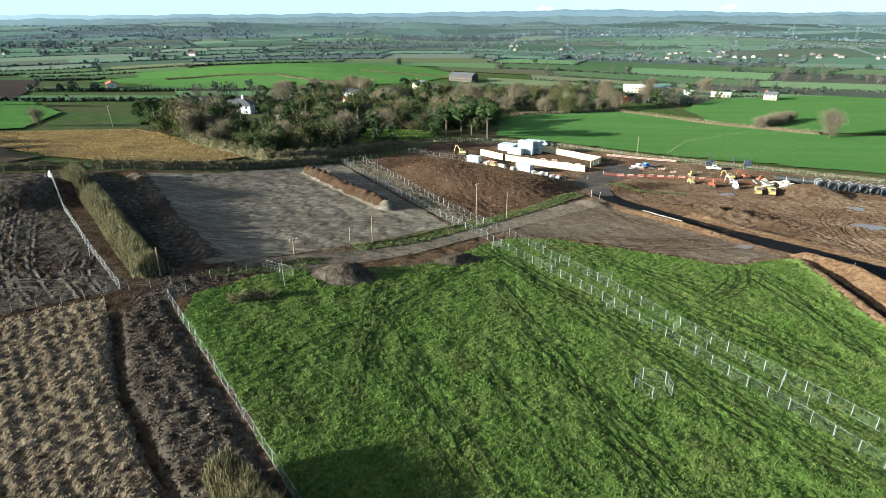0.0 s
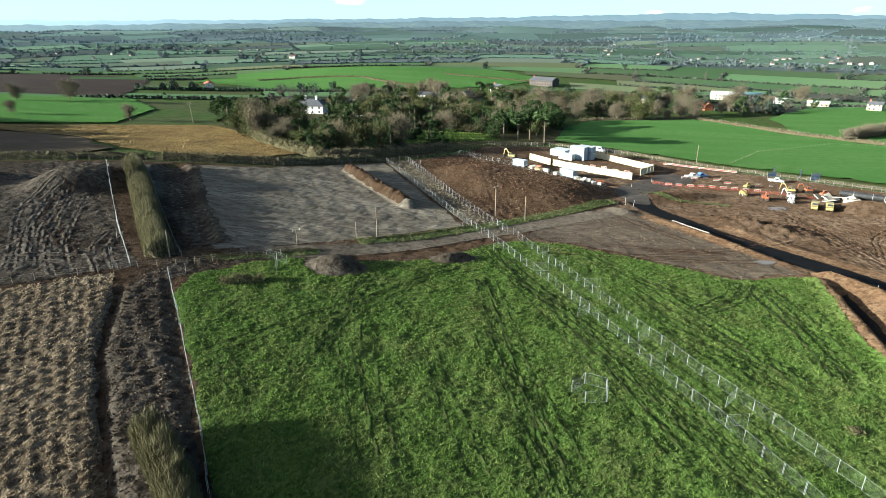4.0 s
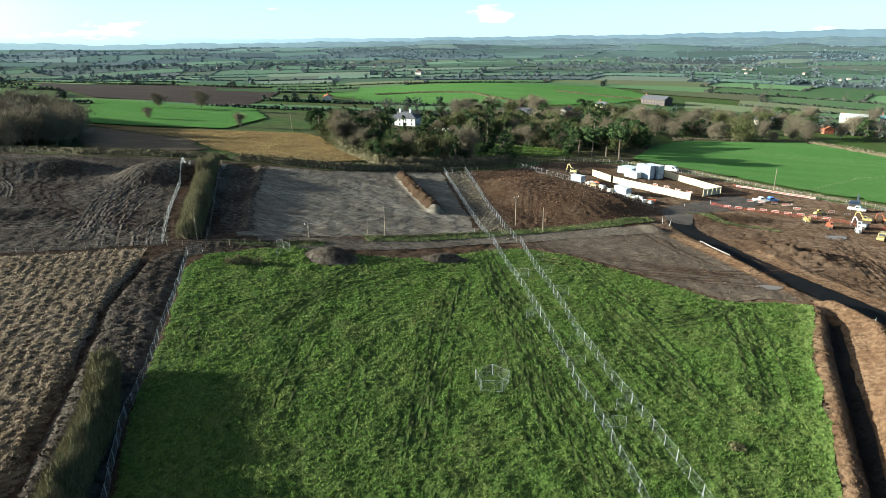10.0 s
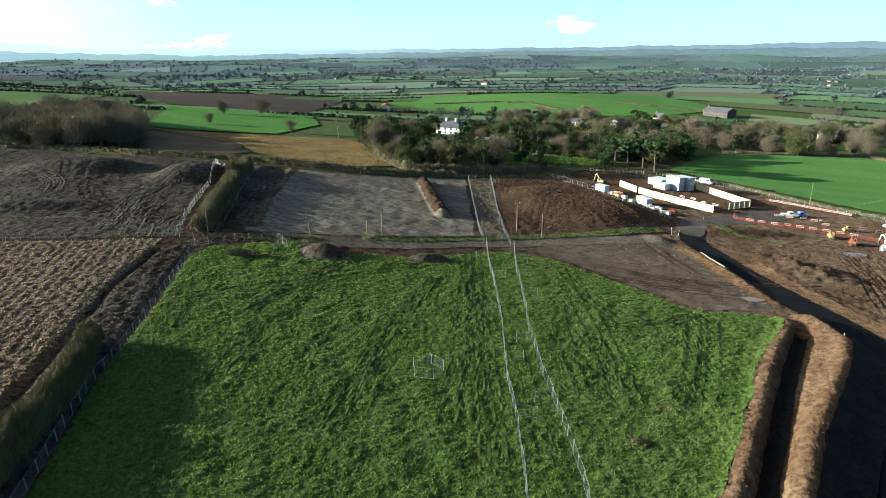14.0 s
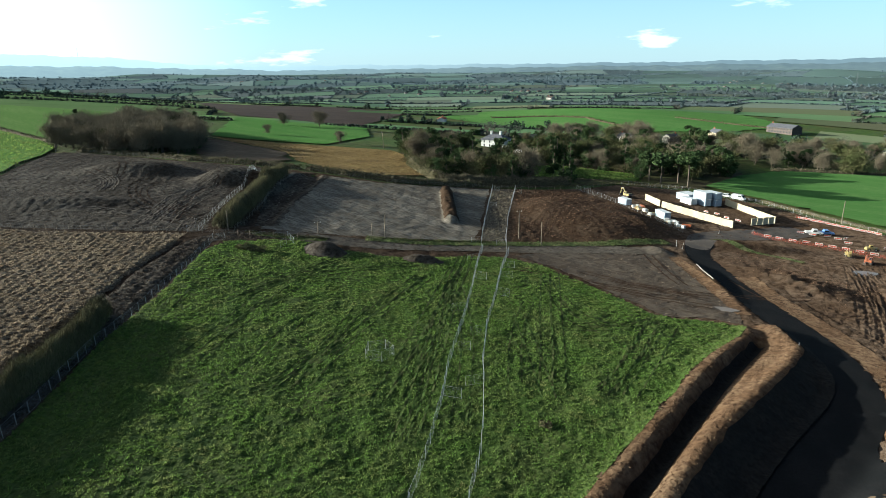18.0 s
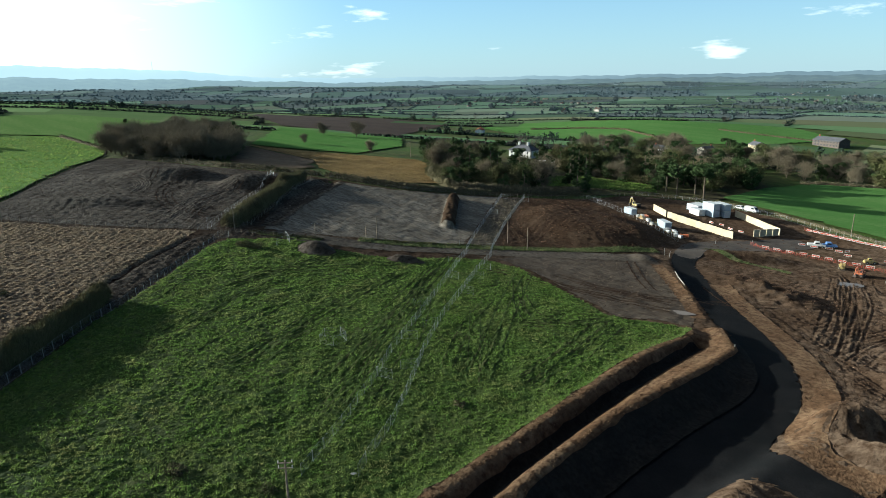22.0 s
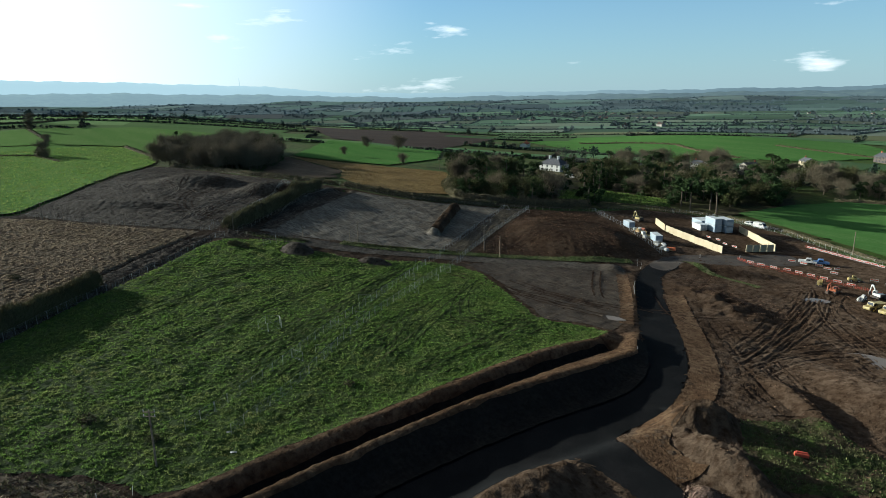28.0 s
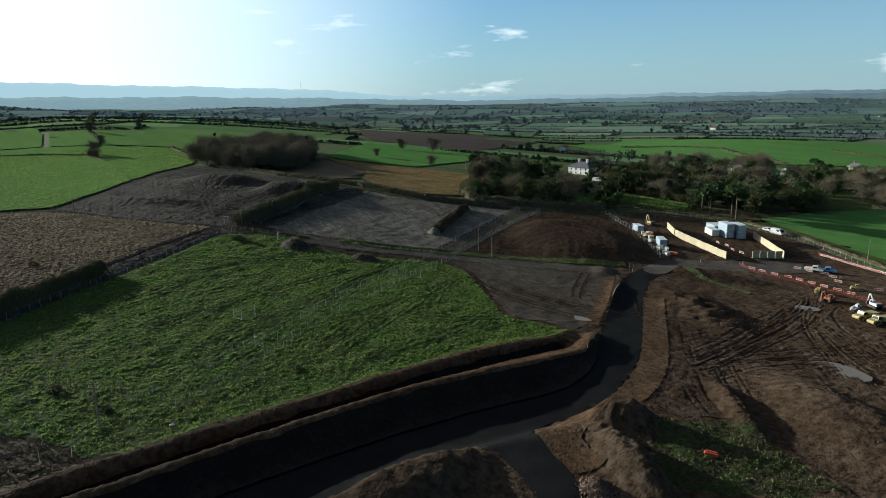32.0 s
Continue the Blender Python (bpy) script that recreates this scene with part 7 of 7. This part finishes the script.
pole(58, 35, 8.0, "wooden electricity pole with white insulators in the pasture", 2)
pole(-16, 116, 7.0, "slim wooden pole beside the track", 0)
pole(6, 147, 8.0, "wooden electricity pole at the corridor's corner", 1)
pole(13.5, 146, 6.5, "wooden pole beside the verge", 0)
pole(-29, 105, 3.4, "short pole with a small crossarm by the spoil heap", 1)
pole(-20.5, 116, 3.2, "short marker pole on the levelled soil", 0)
pole(-58, 322, 9.0, "double wooden electricity pole in the glade", 1)
pole(-56.6, 323, 9.0, "double wooden electricity pole in the glade", 1)
pole(-145, 262, 9.0, "leaning wooden electricity pole at the maize field", 1, -9)
pole(-47.5, 91.5, 5.0, "wooden pole at the hedgerow's end", 0)
pole(76, 252, 8.0, "thin pole at the meadow hedge", 0)
pole(-101, 50, 5.5, "thin pole at the stubble's edge", 1)


def board(x, y, turn, w, h, label, panels=1):
    t = empty("sign_board", pose(x, y, gz(x, y), 0, 0, turn), label, "sign")
    for s in (-0.45, 0.45):
        bm = B()
        tube(bm, (s * w, 0, -0.2), (s * w, 0, h + 1.0), 0.05, n=6)
        part("post", bm, M_STEEL, t)
    for k in range(panels):
        bm = B()
        box(bm, -w / 2 + w / panels * k + 0.04, -0.1, 1.0, -w / 2 + w / panels * (k + 1) - 0.04, -0.06, 1.0 + h, 0.01)
        p = part("panel", bm, M_WPAINT, t)
        for j in range(3):
            bm = B()
            box(bm, -w / 2 + w / panels * k + 0.2, -0.115, 1.3 + j * 0.5, -w / 2 + w / panels * (k + 1) - 0.3, -0.102, 1.5 + j * 0.5)
            part("bar", bm, M_BLUE, p)
    return t


board(112, 231.5, 25, 4.2, 2.6, "pair of tall white site sign boards", 2)
board(98.5, 234, 25, 4.0, 1.6, "low white site board on the fence", 1)
for x, y in ((99.5, 236.5), (107.5, 233.5)):
    t = empty("feather_flag", pose(x, y, gz(x, y), 0, 0, 25), "white feather flag on a thin bowed pole", "flag")
    bm = B()
    tube(bm, (0, 0, 0), (0, 0, 4.2), 0.03, n=5)
    part("mast", bm, M_GUN, t)
    bm = B()
    prism(bm, [(0.03, 1.2), (0.75, 1.6), (0.8, 3.4), (0.4, 4.2), (0.03, 4.2)], -0.02, 0.02)
    part("cloth", bm, M_WPAINT, t)
for x, y, h in ((61, 27.5, 1.4), (62, 31, 1.3), (41, 176, 2.2), (43, 174.5, 2.0), (46, 205, 1.2), (54, 216, 1.3), (79, 113, 0.6), (-62, 97, 1.6)):
    bm = B()
    tube(bm, (0, 0, -0.2), (0, 0, h), 0.045, 0.04, 5)
    s = part("marker_stake", bm, M_WPAINT)
    s.matrix_basis = pose(x, y, gz(x, y), R.normal(0, 4), R.normal(0, 4))
    tagged(s, "white-topped wooden marker stake in the ground", "stake")
bm = B()
box(bm, -0.9, -0.25, 0, 0.9, 0.25, 0.55, 0.08)
box(bm, -0.7, -0.12, 0.5, 0.7, 0.12, 0.75, 0.05)
s = part("water_barrier", bm, M_REDP)
s.matrix_basis = pose(111, 101, gz(111, 101) + 0.05, 0, 0, 25)
tagged(s, "orange-red plastic barrier lying in the weeds", "barrier")
for x, y in ((56, 45), (61, 43.5), (-185, 48)):
    bm = B()
    for k in range(3):
        box(bm, -0.4, -0.25, 0, 0.4, 0.25, 0.16, 0.05, pose(k * 0.14, k * 0.18, k * 0.03, 8 * k, 14 * k, 40 * k) @ Matrix.Scale(0.6, 4))
    s = part("plastic_sack", bm, M_WPAINT)
    s.matrix_basis = pose(x, y, gz(x, y) + 0.05)
    tagged(s, "crumpled white plastic sack lying in the grass", "sack")
# kerb edge along the new road's start
KERB = mat("pale_kerb", (0.22, 0.205, 0.185), (0.16, 0.15, 0.135), None, scale=1, rough=0.8)
kerb = empty("kerb_line", pose(42.4, 178.5, gz(42.4, 178.5)), "pale concrete kerbs along the new road", "kerb", kind="structure")
kerb_mesh = bpy.data.meshes.new("kerbstone")
bm = B()
box(bm, 0, -0.1, 0, 0.9, 0.1, 0.24, 0.02)
bm.to_mesh(kerb_mesh)
bm.free()
kerb_mesh.materials.append(KERB)
for x, y, a in spots([(51, 158.3), (53.7, 153.3), (57.2, 147.8)], 0.92):
    p = part("kerbstone", kerb_mesh, parent=kerb)
    p.matrix_basis = pose(42.4, 178.5, gz(42.4, 178.5)).inverted() @ pose(x, y, gz(x, y) + 0.02, 0, 0, a)
# heap of crushed stone by the side road
v, f = flakes(np.array([(107 + R.normal(0, 1.4), 82.2 + R.normal(0, 1.1), 0) for _ in range(1500)]), 0.17, 92)
v[:, 2] += np.repeat(np.array([gz(107, 82.2)]), len(v)) + 0.1 + 1.5 * np.exp(-((v[:, 0] - 107) / 1.9) ** 2 - ((v[:, 1] - 82.2) / 1.5) ** 2)
tagged(new("stone_heap", mesh_of("stone_heap", v, f, mat("pinkish_stone", (0.2, 0.14, 0.11), (0.15, 0.105, 0.085), None, scale=3, per_island=0.35), False)), "heap of pinkish crushed stone", "stone heap", kind="stuff")


# ---- village and farm ----
M_TEAL = mat("teal_roof_sheet", (0.07, 0.13, 0.14), (0.1, 0.16, 0.165), None, scale=0.4, rough=0.6)
def house(x, y, turn, w, d, h, label, roof=M_SLATE, walls=M_WHITE, flat=0.5):
    t = empty("house", pose(x, y, gz(x, y), 0, 0, turn), label, "house")
    bm = B()
    prism(bm, [(-d / 2, -0.4), (d / 2, -0.4), (d / 2, h), (0, h + d * flat * 0.5), (-d / 2, h)], -w / 2, w / 2)
    part("wall", bm, walls, t)
    bm = B()
    r = d * flat * 0.5
    prism(bm, [(-d / 2 - 0.4, h - 0.2), (0, h + r + 0.05), (d / 2 + 0.4, h - 0.2), (d / 2 + 0.4, h), (0, h + r + 0.3), (-d / 2 - 0.4, h)], -w / 2 - 0.3, w / 2 + 0.3)
    ro = part("roof", bm, roof, t)
    bm = B()
    box(bm, -0.4, w / 2 - 1.4, h, 0.4, w / 2 - 0.5, h + r + 1.3, 0.03)
    part("chimney", bm, M_TILE, ro)
    for s in (-1, 1):
        for k in range(max(2, int(w / 3))):
            for z in (0.9, 3.4)[: 1 + (h > 4)]:
                bm = B()
                yy = -w / 2 + 1.2 + k * 2.8
                box(bm, s * d / 2 - 0.04, yy, z, s * d / 2 + 0.04, yy + 1.0, z + 1.2)
                part("window", bm, M_GLASS, t)
    return t


house(-62, 384, 30, 10, 7, 5, "white cottage with a red tiled roof", M_TILE)
house(-70, 440, 60, 12, 7, 5, "white rendered house behind bare trees")
house(-52, 412, 10, 9, 6, 4.5, "low white house with a slate roof")
house(-45, 462, -20, 11, 7, 5, "stone house with a slate roof", M_SLATE, M_CONC)
house(-26, 517, 40, 12, 8, 5, "cream farmhouse among trees", M_SLATE, M_CREAM)
house(88, 470, 70, 11, 7, 5, "stone cottage with twin gables", M_SLATE, M_CONC)
house(122, 452, 20, 8, 6, 3, "brick outbuilding with a red roof", M_TILE, M_TILE)
house(98, 482, 80, 9, 6, 5, "stone house beside evergreen trees", M_SLATE, M_CONC)
house(152, 527, 75, 20, 11, 4.5, "long farm barn with a pale sheet roof", M_ROOFW, M_CONC, 0.35)
house(174, 530, 75, 13, 10, 4.5, "farm barn with a blue-green sheet roof", M_TEAL, M_CONC, 0.35)
house(186, 506, 65, 10, 6, 3.2, "low white farm shed", M_ROOFW, M_WHITE, 0.35)
house(208, 492, 65, 14, 5, 3, "long cream farm outbuilding", M_ROOFW, M_CREAM, 0.35)
house(236, 470, 50, 9, 6, 4.5, "stone cottage at the farm's end", M_SLATE, M_CREAM)
house(-252, 464, 30, 16, 7, 3.2, "long barn with a reddish roof beyond the plough", M_TILE, M_WHITE, 0.35)
house(10, 590, 60, 24, 12, 5, "large dark barn on the green rise", M_SLATE, M_GUN, 0.4)
vehicle(-82, 318, 30, "white motorboat-like trailer parked in the glade", "van")
vehicle(-88, 315, 10, "white van parked in the glade", "van")
M_FARWALL = mat("weathered_render", (0.24, 0.23, 0.21), (0.18, 0.17, 0.15), None, scale=0.2, per_object=0.5)
M_FARROOF = mat("weathered_roof", (0.1, 0.085, 0.08), (0.15, 0.1, 0.085), None, scale=0.2, per_object=0.4)
far_house = [house(-420, 900, 20, 11, 7, 4.5, "far white village house", M_FARROOF, M_FARWALL), house(-380, 940, 70, 12, 8, 4.5, "far pale village house", M_FARROOF, M_FARWALL)]
for cx, cy, n, spread in ((-640, 1170, 16, 110), (-218, 1551, 6, 120), (99, 1146, 6, 60), (353, 1041, 8, 70), (440, 915, 9, 60), (560, 880, 7, 50), (-858, 1480, 10, 120), (-797, 994, 7, 60), (-1250, 1150, 8, 160), (-100, 1900, 10, 260), (-1690, 1390, 12, 160), (800, 1900, 8, 250)):
    for _ in range(n):
        x, y = cx + R.normal(0, spread), cy + R.normal(0, spread * 0.4)
        copy_thing(far_house[R.randint(2)], pose(x, y, gz(x, y) + 0.5, 0, 0, R.uniform(-40, 40))).scale = (0.62, R.uniform(0.5, 0.8), 0.55)


M_LATTICE = mat("dull_lattice_steel", (0.12, 0.14, 0.15), (0.09, 0.105, 0.115), None, scale=0.5, rough=0.8)


def pylon(high):
    """A lattice tower with three pairs of arms."""
    t = empty("pylon", Matrix(), "grey steel lattice electricity pylon among far fields", "pylon", "pylon line")
    levels = [(0, 3.2), (0.22, 2.3), (0.42, 1.5), (0.6, 0.9), (0.78, 0.8), (0.92, 0.6), (1.0, 0.1)]
    bm = B()
    for (h0, w0), (h1, w1) in zip(levels, levels[1:]):
        for sx, sy in ((-1, -1), (1, -1), (1, 1), (-1, 1)):
            tube(bm, (sx * w0, sy * w0, h0 * high), (sx * w1, sy * w1, h1 * high), 0.11, n=4)
            nx, ny = -sy, sx
            tube(bm, (sx * w0, sy * w0, h0 * high), (nx * w1, ny * w1, h1 * high), 0.05, n=3)
    part("tower", bm, M_LATTICE, t)
    for h, w in ((0.62, 5.5), (0.76, 7.0), (0.9, 5.0)):
        bm = B()
        for sx in (-1, 1):
            tube(bm, (0, 0, h * high + 1.2), (sx * w, 0, h * high), 0.09, n=4)
            tube(bm, (0, 0, h * high), (sx * w, 0, h * high), 0.09, n=4)
            tube(bm, (sx * w, 0, h * high), (sx * w, 0, h * high - 2.4), 0.09, n=4)
        part("arm", bm, M_LATTICE, t)
    return t


first_pylon = pylon(40)
for k, (x, y) in enumerate(((346, 797), (620, 1010), (590, 1140), (223, 1278), (350, 1330), (8, 1465), (-240, 1650))):
    m = pose(x, y, gz(x, y) - 0.3, 0, 0, 40 + 9 * k)
    if k:
        copy_thing(first_pylon, m)
    else:
        first_pylon.matrix_basis = m
mast = empty("radio_mast", pose(-4090, 1900, 128), "thin radio mast on the skyline hill", "mast")
bm = B()
tube(bm, (0, 0, -10), (0, 0, 42), 2.2, 1.0, 6)
# The shaft shares the hills' emitted haze.
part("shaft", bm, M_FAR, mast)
